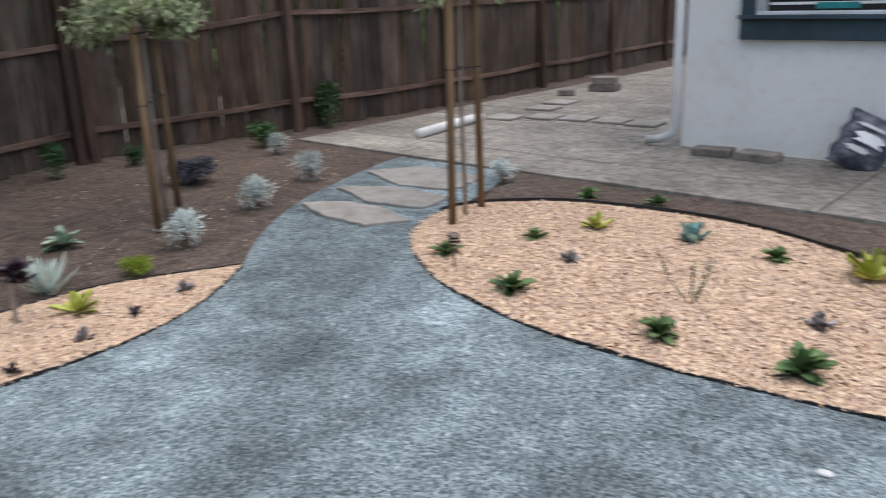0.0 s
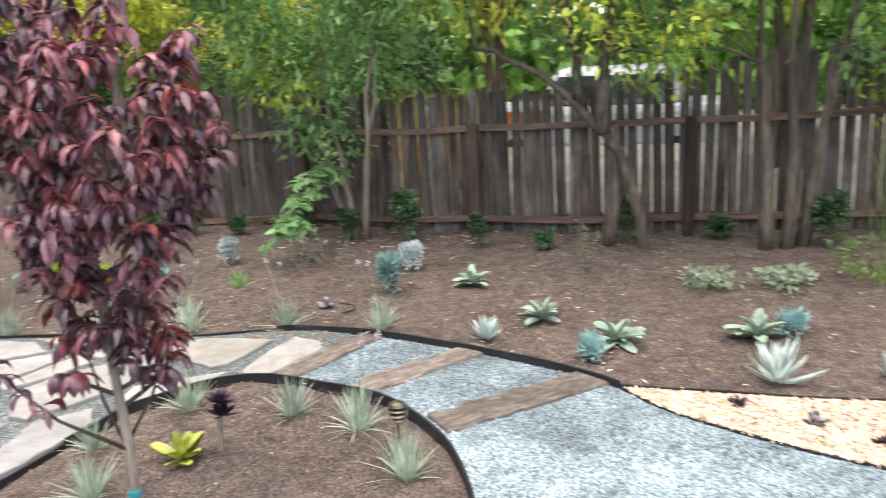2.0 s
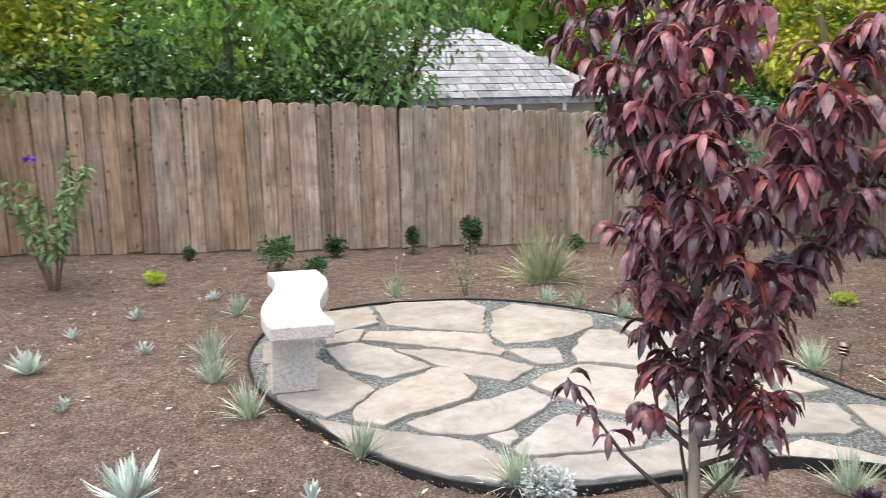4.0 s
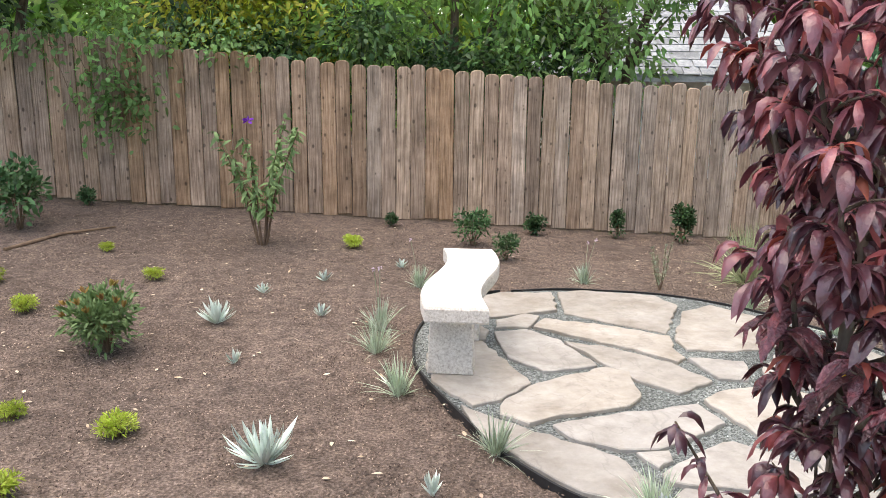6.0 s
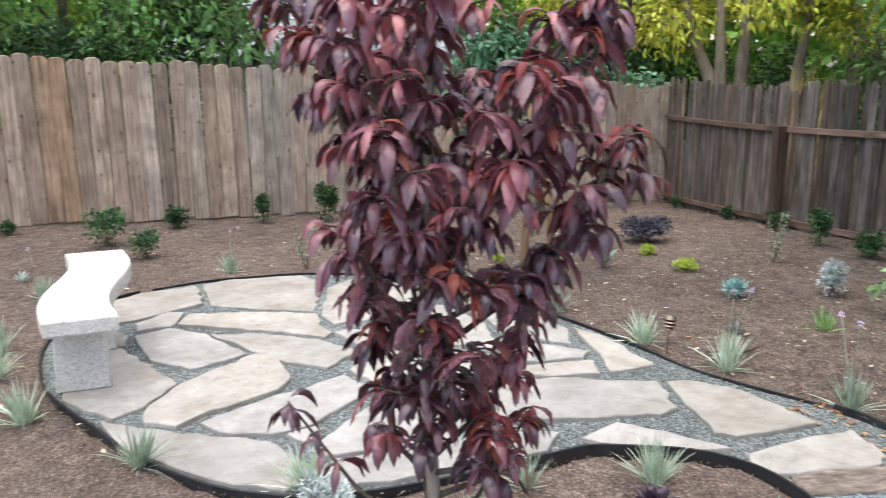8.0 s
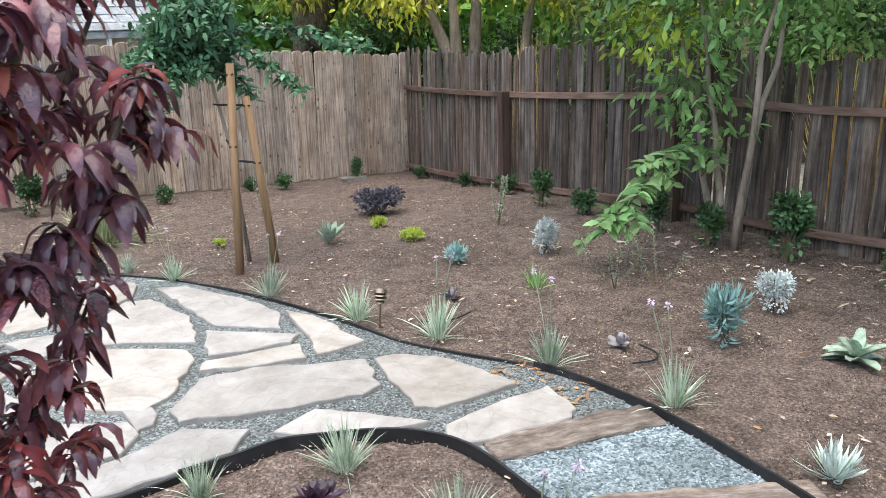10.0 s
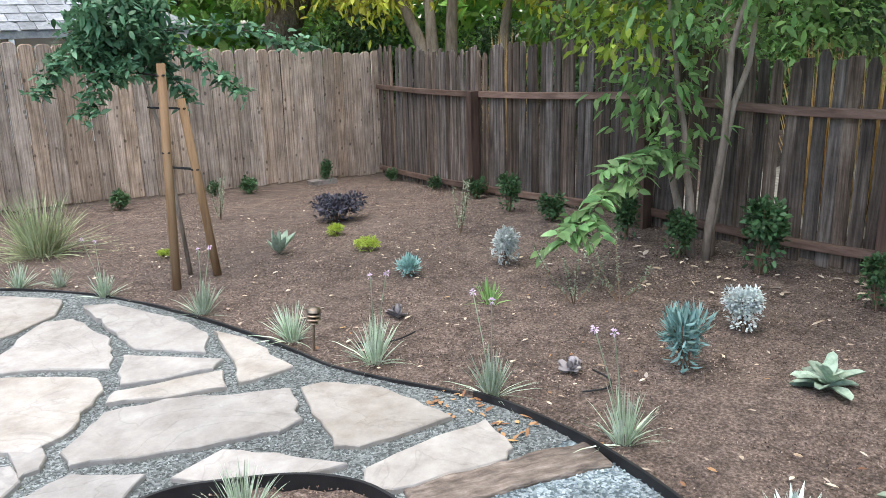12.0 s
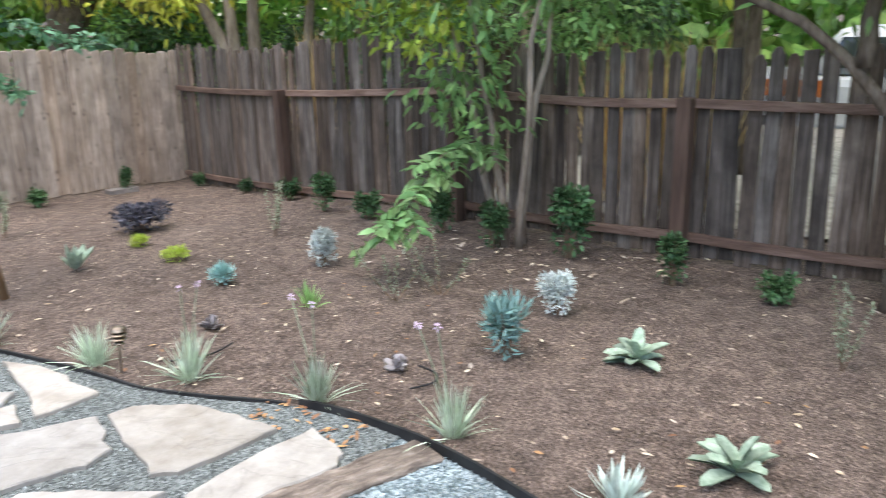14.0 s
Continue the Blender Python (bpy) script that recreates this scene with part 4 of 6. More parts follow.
AG = "pale blue-green agave-like succulent rosette on soil"
plant(rosette("succulent_rosette", AG, "succulent", 48, 0.2, 0.0205, (24, 86), 21, M_AGAVE, -0.28, 0.012, 0.45), [(-0.72, 2.08, 1.05), (-1.26, 3.89, 0.85), (2.64, -1.7, 1.15), (2.2, -2.6, 1.1), (2.6, -3.32, 1.1), (3.08, -0.18, 0.75)], "blue succulents")
plant(rosette("succulent_rosette", AG, "succulent", 26, 0.14, 0.02, (35, 86), 22, M_AGAVE, -0.2, 0.009, 0.45),
      [(2.74, -2.21), (-1.07, 4.53, 0.6), (-0.67, 4.87, 0.65), (-1.04, 3.23, 0.6), (-0.64, 4.04, 0.65), (-0.1, 5.31, 0.6), (-0.05, 1.8, 0.7), (1.36, 5.25, 0.6)], "small blue succulents")
plant(rosette("agave", "small grey-green agave with broad pointed leaves", "succulent", 12, 0.19, 0.07, (35, 80), 23, M_LAMB, -0.15, 0.012, 0.4), [(3.83, 3.75)])
plant(rosette("lambs_ear", "soft grey-green lamb's ear with broad leaves", "perennial plant", 20, 0.155, 0.062, (18, 78), 24, M_LAMB, 0.25, 0.006, 0.55, True),
      [(4.15, 0.15, 1.1), (3.45, -0.45, 1.15), (3.1, -0.92, 1.25), (3.25, -1.66, 1.25), (3.54, -2.95, 1.2), (3.38, -3.78, 1.05)], "lamb's ears")
plant(rosette("yellow_succulent", "yellow-green succulent with broad leaves", "succulent", 16, 0.17, 0.07, (5, 75), 25, M_YELLOW, -0.2, 0.01, 0.55, True), [(2.15, -3.29), (1.47, 0.8, 1.05), (0.64, -5.99, 0.9), (-0.99, -5.97, 1.3)], "yellow succulents")
plant(rosette("grey_rosette", "small grey stonecrop rosette in mulch", "succulent", 20, 0.06, 0.032, (5, 80), 26, M_STONECROP, -0.3, 0.008, 0.5, True),
      [(2.2, -1.8), (1.8, -2.42), (2.0, -2.65), (1.79, -3.15), (1.94, -3.79), (0.42, -5.35, 1.1), (-0.98, -5.21, 1.2), (3.5, 2.11, 1.1), (3.56, 1.02, 1.15)], "grey rosettes")
plant(rosette("dark_rosette", "small dark purple rosette in wood chips", "succulent", 14, 0.06, 0.022, (10, 80), 27, M_PURPLE_DARK, -0.2, 0.006, 0.5), [(2.35, -1.5), (2.03, -2.04), (1.7, -2.77), (1.85, -3.45)], "dark rosettes")
plant(rosette("green_rosette", "dark green leafy rosette in wood chips", "perennial plant", 26, 0.105, 0.05, (12, 82), 28, M_HERB, 0.25, 0.004, 0.5, True),
      [(1.1, -5.05, 1.05), (0.42, -4.79, 1.15), (0.84, -5.59, 0.8), (-0.5, -6.01, 0.9), (-1.08, -4.71, 1.3), (0.61, -6.74, 0.9), (1.14, -6.68, 0.9), (-0.46, -4.72, 1.15)], "green rosettes")
plant(rosette("blue_rosette", "powdery blue-grey succulent rosette in wood chips", "succulent", 26, 0.11, 0.05, (5, 80), 29, M_BLUE, -0.35, 0.01, 0.5, True), [(0.04, -6.08, 1.15)])


def aeonium(label, h, seed):
    t = thing("aeonium", label, "succulent")
    bm = bmesh.new()
    tube(bm, [(0, 0, -0.02), (0.01, 0, h * 0.5), (0.015, 0.005, h)], [0.012, 0.01, 0.011], 7)
    part("stalk", bm, M_BARK_PALE, t)
    rng = np.random.default_rng(seed)
    V, F = leaves([(0, 0, 0)], [(1, 0, 0)], 0.085, 0.036, -0.15, 0.15, rng, wide=0.55, flat=(0, 0, 1))
    me = bpy.data.meshes.new("leaf")
    me.from_pydata([tuple(v) for v in V], [], [tuple(int(i) for i in f) for f in F])
    me.materials.append(M_PURPLE_DARK)
    for k in range(3):
        head = new("rosette")
        head.parent = t
        head.location = (rng.uniform(-0.05, 0.05), rng.uniform(-0.05, 0.05), h + 0.015 - 0.03 * k)
        for i in range(20):
            ob = new("leaf", me)
            ob.parent = head
            ob.matrix_basis = Matrix.LocRotScale((0, 0, 0), Euler((rng.normal(0, 0.1), -radians(5 + 65 * i / 20), i * 2.4)), (1 - 0.02 * i,) * 3)
    return t


plant(aeonium("black-purple aeonium on a bare stalk", 0.24, 31), [(2.27, -2.2, 1.25), (2.27, -3.02, 1.25), (1.58, 0.68, 1.05)], "black aeoniums")

plant(mound("lime_sedum", "low lime-green sedum patch on soil", "groundcover", 0.085, 0.075, 1100, 0.02, 41, M_LIME, 10, ratio=0.26),
      [(4.47, 3.94), (4.26, 3.31, 1.1), (3.3, 4.4, 0.6), (-2.95, 4.68, 1.1), (-2.51, 4.12, 1.2), (-2.45, 5.54, 0.8), (-1.9, 4.83, 0.95), (-0.52, 5.98, 1.2), (-1.94, 2.58, 0.9), (-1.41, 2.39, 1.15), (-1.67, 1.85, 1.1), (2.43, -3.78, 1.2)], "lime sedums")
plant(mound("dusty_miller", "silvery white dusty miller bush", "shrub", 0.12, 0.23, 2100, 0.023, 42, M_SILVER, 9), [(4.6, 2.33, 0.9), (4.53, 0.7, 0.92), (0.72, 1.27, 1.0)], "silver bushes")
plant(mound("silver_bush", "pale grey-green woolly bush on soil", "shrub", 0.15, 0.2, 800, 0.035, 43, M_SILVER, 9, ratio=0.3), [(2.66, -4.25), (3.02, -5.08), (3.4, -5.92, 1.1), (4.6, -6.5, 0.9), (1.98, -6.75, 0.8)], "grey bushes")
plant(mound("blue_chalksticks", "blue-green upright chalkstick succulent", "succulent", 0.09, 0.12, 420, 0.055, 44, M_BLUE, 7, -0.3, ratio=0.2), [(4.03, 2.62, 0.8), (3.33, -1.85, 0.95), (3.0, -2.72, 1.05), (2.85, -0.8, 0.85)], "blue chalksticks")
plant(mound("tall_chalksticks", "tall blue-green chalkstick succulent on soil", "succulent", 0.09, 0.23, 520, 0.06, 144, M_BLUE, 10, -0.35, ratio=0.2), [(3.93, 0.68, 1.0)])
plant(mound("purple_mound", "low dark purple-grey leafy mound", "shrub", 0.27, 0.2, 1900, 0.034, 45, M_MOUND, 12), [(4.89, 4.45), (4.19, -5.29, 0.9)], "purple mounds")
IVY = "small dark green vine planted at the fence foot"
plant(mound("fence_vine", IVY, "vine", 0.1, 0.17, 620, 0.03, 46, M_DARK, 7, ratio=0.62),
      [(4.03, 6.85), (5.5, 6.9), (5.14, 7.05, 0.8), (-3.16, 7.2), (-0.17, 7.0, 0.7), (1.27, 6.95, 1.1), (7.3, 6.6, 0.8), (6.75, 5.25, 0.8), (6.28, 4.2), (5.72, 2.85, 1.1), (5.21, -0.22), (5.63, -1.6, 1.1), (5.41, -3.2, 0.9), (5.36, -3.9), (5.39, -5.4), (5.1, -6.7, 1.4)], "fence vines")
plant(mound("fence_vine", IVY, "vine", 0.11, 0.3, 1000, 0.03, 47, M_DARK, 8, ratio=0.62),
      [(2.12, 7.0, 0.95), (2.78, 6.95, 1.25), (5.84, 3.4, 0.95), (5.6, 2.1, 0.95), (5.42, 1.6), (5.47, 1.08, 1.4), (5.27, 0.35, 0.9), (5.55, -0.87, 1.1), (5.32, -2.37, 1.3), (5.5, -4.7), (5.45, -7.9, 1.5), (6.6, 7.0, 0.8)], "fence vines")
bush = mound("evergreen_bush", "rounded dark green evergreen bush with bronze tips", "shrub", 0.25, 0.31, 1700, 0.055, 48, M_HERB, 13, ratio=0.28)
rng_b = np.random.default_rng(481)
M_BRONZE_TIP = mat("bronze_new_leaf", [(0.16, 0.13, 0.04), (0.28, 0.19, 0.06), (0.36, 0.2, 0.08)], 9, 0.6, 0, island=0.4, leaf=0.2)
d = unit(rng_b.normal(size=(15, 3)) * np.array((1, 1, 0.6)) + np.array((0, 0, 0.9)))
tips = np.repeat(d * np.array((0.25, 0.25, 0.2)) + np.array((0, 0, 0.16)), 9, 0)
V, F = leaves(tips, np.repeat(d, 9, 0) + rng_b.normal(0, 0.5, tips.shape) + np.array((0, 0, 0.8)), 0.05, 0.014, 0.05, 0.15, rng_b, simple=True)
tri_mesh("tips", V, F, M_BRONZE_TIP, bush, "bronze young leaf tips")
plant(bush, [(-1.78, 3.45)])
plant(mound("evergreen_bush", "dark green bush beside the fence", "shrub", 0.3, 0.55, 700, 0.07, 49, M_DARK, 9), [(-3.35, 6.1), (0.57, 6.3, 0.6), (0.8, 5.75, 0.42)], "dark bushes")
plant(mound("low_groundcover", "low trailing green and rust groundcover", "groundcover", 0.24, 0.1, 380, 0.042, 50, M_SPRIG, 8), [(4.26, -1.45), (4.3, -1.95)], "trailing groundcovers")
plant(sprig("thin grey-green sage sprig on soil", 0.42, 5, 61, M_SPRIG), [(5.04, 3.17, 1.05), (4.35, 5.5), (4.53, -0.62, 1.0), (1.85, 4.85, 0.9)], "sage sprigs")
plant(sprig("sparse twiggy sage sprig on soil", 0.34, 4, 62, M_SPRIG, 0.018, 0.7), [(4.3, 1.56), (4.5, 1.4, 1.1), (-0.39, -5.17, 0.9)], "sage sprigs")


def tall_shrub():
    t = thing("princess_flower_shrub", "tall leggy green shrub with one violet flower", "shrub")
    rng = np.random.default_rng(71)
    P, D = [], []
    for k in range(9):
        bm = bmesh.new()
        a = k * 2.4 + rng.uniform(-0.3, 0.3)
        r = rng.uniform(0.22, 0.42)
        top = Vector((math.cos(a) * r, math.sin(a) * r, rng.uniform(0.7, 1.08)))
        mid = Vector((top.x * 0.4, top.y * 0.4, top.z * 0.5))
        tube(bm, [(0.03 * math.cos(a), 0.03 * math.sin(a), -0.03), mid, top], [0.01, 0.007, 0.003], 6)
        part("stem", bm, M_TWIG, t)
        for u in np.linspace(0.34, 1, 16):
            p = mid * (2 * u) if u < 0.5 else mid + (top - mid) * (2 * u - 1)
            for _ in range(3):
                P.append(p)
                D.append(rng.normal(size=3) + np.array((0, 0, -0.1)))
    V, F = leaves(P, D, 0.1 * rng.uniform(0.5, 1.3, len(P)), 0.036, 0.35, 0.15, rng)
    tri_mesh("foliage", V, F, M_HERB, t)
    p, d = ball(rng, 10, (0.008, 0.008, 0.008), (-0.09, -0.05, 1.06))
    V, F = leaves(p, d, 0.045, 0.035, 0.1, 0.1, rng, simple=True)
    tri_mesh("flower", V, F, M_VIOLET, t)
    t.matrix_basis = pose(-1.28, 5.95, ground(-1.28, 5.95), 0, 0, 20)


tall_shrub()


# ---------------------------------------------------------------- path lamps
def path_lamp():
    t = thing("path_lamp", "small bronze tiered path lamp on a stake", "garden lamp", group="path lamps")
    bm = bmesh.new()
    tube(bm, [(0, 0, -0.05), (0, 0, 0.155)], 0.007, 8)
    part("stake", bm, M_BRONZE, t)
    for k, (z, r) in enumerate(((0.15, 0.026), (0.175, 0.04), (0.197, 0.04))):
        bm = bmesh.new()
        lathe(bm, [(0.012, z), (r * 0.9, z + 0.001), (r, z + 0.005), (r * 0.85, z + 0.011), (0.014, z + 0.02)], 20)
        part("tier", bm, M_BRONZE, t)
    bm = bmesh.new()
    lathe(bm, [(0.038, 0.219), (0.04, 0.223), (0.034, 0.235), (0.018, 0.243), (0.004, 0.246)], 20)
    part("cap", bm, M_BRONZE, t)
    return t


plant(path_lamp(), [(2.93, 2.06, 0.95), (1.83, -2.23, 1.08), (1.7, -0.1), (0.91, -4.9, 0.9)], "path lamps")


# ---------------------------------------------------------------- bench
def bench():
    t = thing("stone_bench", "white speckled granite bench with a wavy S-shaped seat", "bench")
    L, W, n = 1.27, 0.31, 30

    def wave(u):
        return -0.045 * math.sin(u * math.tau)
    left, right = [], []
    for i in range(n + 1):
        u = i / n
        left.append((wave(u) - W / 2, u * L))
        right.append((wave(u) + W / 2, u * L))
    ring = left + right[::-1]
    m = len(ring)
    cx, cy = 0, L / 2
    vs = []
    for z, k in ((0.375, 0.985), (0.385, 1.0), (0.443, 1.0), (0.455, 0.97)):
        vs += [(cx + (x - cx) * k, cy + (y - cy) * (1 - (1 - k) * 0.4), z) for x, y in ring]
    fs = []
    for r in range(3):
        for i in range(m):
            j = (i + 1) % m
            fs.append((r * m + i, r * m + j, (r + 1) * m + j, (r + 1) * m + i))
    top = 3 * m
    caps = []
    for i in range(n):
        caps.append((top + i, top + i + 1, top + m - 2 - i, top + m - 1 - i))
        caps.append((m - 1 - i, m - 2 - i, i + 1, i))
    link("seat", vs, fs, M_BENCH, t, "rough chiselled granite seat edge")
    seat_top = [v[:2] + (0.4555,) for v in vs[top:]]
    link("seat_top", seat_top, [tuple(q - top for q in f) for f in caps[::2]], M_BENCH_TOP, t, "smooth white seat surface")
    for u, dx in ((0.3, 0.0), (0.72, -0.075)):
        bm = bmesh.new()
        box(bm, (0.245, 0.17, 0.37), at=(wave(u) + dx, u * L, 0.185), bevel=0.008, taper=0.88)
        bmesh.ops.subdivide_edges(bm, edges=bm.edges, cuts=3)
        for v in bm.verts:
            v.co += Vector((1, 1, 0)) * 0.003 * noise.noise(v.co * 25)
        part("leg", bm, M_BENCH, t)
    t.matrix_basis = pose(0.112, 2.69, 0.026, 0, 0, -8)


bench()


# ---------------------------------------------------------------- the purple-leaf tree
def arched(pos, az, rise, fall, length, width, rng, fold=0.22):
    """Corners and triangles of leaves that leave the twig at the angle rise and arch over until they hang at the angle fall."""
    N = len(pos)
    pos = np.asarray(pos, float)
    h = np.stack([np.cos(az), np.sin(az), np.zeros(N)], 1)
    up = np.array((0, 0, 1.0))
    roll = rng.normal(0, 0.35, (N, 1))
    flat = np.cross(h, up)
    nodes = [(0.0, 0.0), (0.16, 0.5), (0.36, 0.95), (0.58, 1.0), (0.8, 0.66), (1.0, 0.0)]
    p, last = pos.copy(), 0.0
    rows = [pos[:, None]]
    for u, w in nodes[1:]:
        e = rise + (fall - rise) * np.minimum(1.0, ((u + last) / 2) * 1.35)
        d = h * np.cos(e)[:, None] + up * np.sin(e)[:, None]
        p = p + d * (length * (u - last))[:, None]
        last = u
        if w == 0:
            rows.append(p[:, None])
            break
        nor = np.cross(flat, d)
        side = flat * np.cos(roll) + nor * np.sin(roll)
        nor = np.cross(side, d)
        hw = (width * w / 2)[:, None]
        for sgn in (-1, 0, 1):
            crimp = rng.normal(0, 0.14, (N, 1)) * hw if sgn else 0.0
            rows.append((p + side * hw * sgn - nor * (abs(sgn) * fold * 2 * hw + crimp))[:, None])
    V = np.concatenate(rows, 1)
    F = [(0, 2, 1), (0, 3, 2)]
    for k in (1, 4, 7):
        F += [(k, k + 1, k + 4), (k, k + 4, k + 3), (k + 1, k + 2, k + 5), (k + 1, k + 5, k + 4)]
    F += [(10, 11, 13), (11, 12, 13)]
    n = V.shape[1]
    return V.reshape(-1, 3), (np.array(F)[None] + (np.arange(N) * n)[:, None, None]).reshape(-1, 3)


def red_tree():
    t = thing("purple_leaf_tree", "young burgundy-leaved peach tree with drooping leaves", "tree")
    rng = np.random.default_rng(81)
    bm = bmesh.new()
    H = 2.3
    lead = [Vector(p) for p in ((0, 0, -0.05), (0.006, 0, 0.5), (-0.012, 0.01, 1.1), (0.012, 0, 1.7), (0.02, 0.01, H))]
    tube(bm, lead, [0.019, 0.016, 0.013, 0.009, 0.003], 10)
    part("trunk", bm, M_BARK_PALE, t, smooth=True)
    bm = bmesh.new()
    lathe(bm, [(0.02, 0.34), (0.022, 0.345), (0.022, 0.358), (0.02, 0.363)], 12)
    part("tie", bm, M_TAPE, t, "teal plastic tie")
    P, A, young = [], [], []

    def bough(pts, radii):
        limb = bmesh.new()
        tube(limb, pts, radii, 6)
        part("branch", limb, M_BARK, t, smooth=True)

    def whorl(p, way, count, fresh):
        """A tuft of leaves round the last few centimetres of a twig."""
        for q in range(count):
            P.append(tuple(p - way * (0.05 * rng.random()) + Vector(rng.normal(0, 0.004, 3))))
            A.append(rng.uniform(0, math.tau))
            young.append(fresh and q < 0.45 * count)

    def leafy(p, out, size, fresh, count):
        tip = p + out * size
        bough([p, (p + tip) / 2 + Vector((0, 0, 0.008)), tip], [0.0035, 0.0028, 0.0018])
        whorl(tip, out, count, fresh)

    def limb(z, a, reach, rise, first=0.22, gap=0.038):
        p0 = Vector((0, 0, z))
        p2 = Vector((math.cos(a) * reach, math.sin(a) * reach, z + rise))
        p1 = p0.lerp(p2, 0.5) + Vector((math.cos(a) * 0.05, math.sin(a) * 0.05, -0.04))
        bough([p0, p1, p2], [0.008, 0.006, 0.003])
        way = (p2 - p1).normalized()
        L = (p2 - p0).length
        n = max(2, int(L * (1 - first) / gap))
        for i in range(n + 1):
            u = first + (1 - first) * i / n
            p = p0.lerp(p1, 2 * u) if u < 0.5 else p1.lerp(p2, 2 * u - 1)
            b = a + i * 2.4 + rng.normal(0, 0.4)
            out = Vector((math.cos(b), math.sin(b), 0.45)).normalized()
            if i < n:
                leafy(p, out, rng.uniform(0.03, 0.11), rng.random() < 0.15, int(rng.integers(11, 16)))
        whorl(p2, way, 18, rng.random() < 0.5)
    for z, a, reach in ((0.64, -0.5, 0.2), (0.7, -1.1, 0.16), (0.74, 0.2, 0.17), (0.68, 2.0, 0.12), (0.78, -2.2, 0.14)):
        limb(z, a, reach, 0.2, 0.35, 0.045)
    for k in range(18):
        z = 0.78 + 0.053 * k
        a = k * 2.4 + rng.normal(0, 0.25)
        limb(z, a, (0.24 + 0.11 * min(k / 6, 1.0)) * (1 + 0.32 * math.cos(a + 0.6)) * rng.uniform(0.75, 1.05), rng.uniform(0.22, 0.5))
    limb(1.18, 2.15, 0.4, 0.78, 0.45)
    limb(0.98, -0.75, 0.4, 0.5, 0.3)
    limb(1.2, -0.35, 0.38, 0.5, 0.3)
    limb(1.15, -1.5, 0.33, 0.45, 0.3)
    for k in range(24):
        b = k * 2.4 + 1.0
        leafy(Vector((0.0, 0.0, 0.84 + 0.055 * k)), Vector((math.cos(b), math.sin(b), 0.4)).normalized(), rng.uniform(0.05, 0.13), k > 18, 12)
    # bare lower twigs, one of them with leaves at its end
    for z, a, reach, rise in ((0.5, 1.4, 0.12, 0.34), (0.52, -0.5, 0.17, 0.28)):
        bough([Vector((0, 0, z)), Vector((math.cos(a) * reach * 0.6, math.sin(a) * reach * 0.6, z + rise * 0.45)), Vector((math.cos(a) * reach, math.sin(a) * reach, z + rise))], [0.007, 0.005, 0.003])
    q0, q1, q2 = Vector((0, 0, 0.5)), Vector((-0.15, 0.1, 0.66)), Vector((-0.27, 0.18, 0.86))
    bough([q0, q1, q2], [0.007, 0.005, 0.0025])
    for u, c in ((0.35, 4), (0.65, 5), (1.0, 7)):
        whorl(q1.lerp(q2, u), (q2 - q1).normalized(), c, False)
    P, A, young = np.array(P), np.array(A), np.array(young)
    n = len(P)
    rise, fall = rng.uniform(-0.1, 0.9, n), rng.uniform(-1.56, -1.15, n)
    size = 0.09 * rng.uniform(0.62, 1.25, n) * np.where(young, 0.8, 1.0)
    single = np.zeros(n, bool)
    single[np.argsort(np.abs(P[:, 2] - 1.1) + young * 5.0)[:300]] = True
    # leaves of the middle crown are pieces of their own on six shared meshes
    shapes = []
    for k in range(6):
        V, F = arched([(0, 0, 0)], np.zeros(1), np.array([0.1 + 0.16 * k]), np.array([-1.45 + 0.07 * k]), np.ones(1), np.array([0.24 + 0.01 * k]), rng)
        me = bpy.data.meshes.new("leaf")
        me.from_pydata([tuple(v) for v in V], [], [tuple(int(i) for i in f) for f in F])
        me.polygons.foreach_set("use_smooth", [True] * len(me.polygons))
        me.materials.append(M_RED_LEAF)
        shapes.append(me)
    for i in np.where(single)[0]:
        ob = new("leaf", shapes[i % 6])
        ob.parent = t
        ob.matrix_basis = Matrix.LocRotScale(tuple(P[i]), Euler((rng.normal(0, 0.2), 0, A[i])), (size[i],) * 3)
    for pick, material, name in ((~young & ~single, M_RED, "foliage"), (young, M_RED_NEW, "new_foliage")):
        V, F = arched(P[pick], A[pick], rise[pick] + (0.3 if name != "foliage" else 0.0), fall[pick], size[pick], size[pick] * 0.25, rng)
        tagged(tri_mesh(name, V, F, material, t, "glossy burgundy drooping leaves" if name == "foliage" else "bright red young leaves", soft=True), kind="stuff")
    V, F = arched([(-0.05, -0.06, 1.07), (-0.05, -0.06, 1.07), (-0.05, -0.06, 1.06)], np.array([-2.0, -0.9, -2.9]), np.array([0.5, 0.2, 0.1]), np.array([-0.9, -1.2, -0.6]), np.array([0.04, 0.045, 0.03]), np.array([0.014, 0.015, 0.012]), rng)
    tri_mesh("yellow_leaf", V, F, M_GOLD, t, "a few yellowed leaves")
    t.matrix_basis = pose(0.68, 0.42, ground(0.68, 0.42), 0, 0, 0)


M_RED_LEAF = mat("burgundy_leaf_blade", [(0.06, 0.029, 0.042), (0.155, 0.05, 0.066), (0.33, 0.086, 0.094)], 4, 0.3, 0.5, 9, 0.05, rand=0.55, leaf=0.15, spec=0.85)
red_tree()


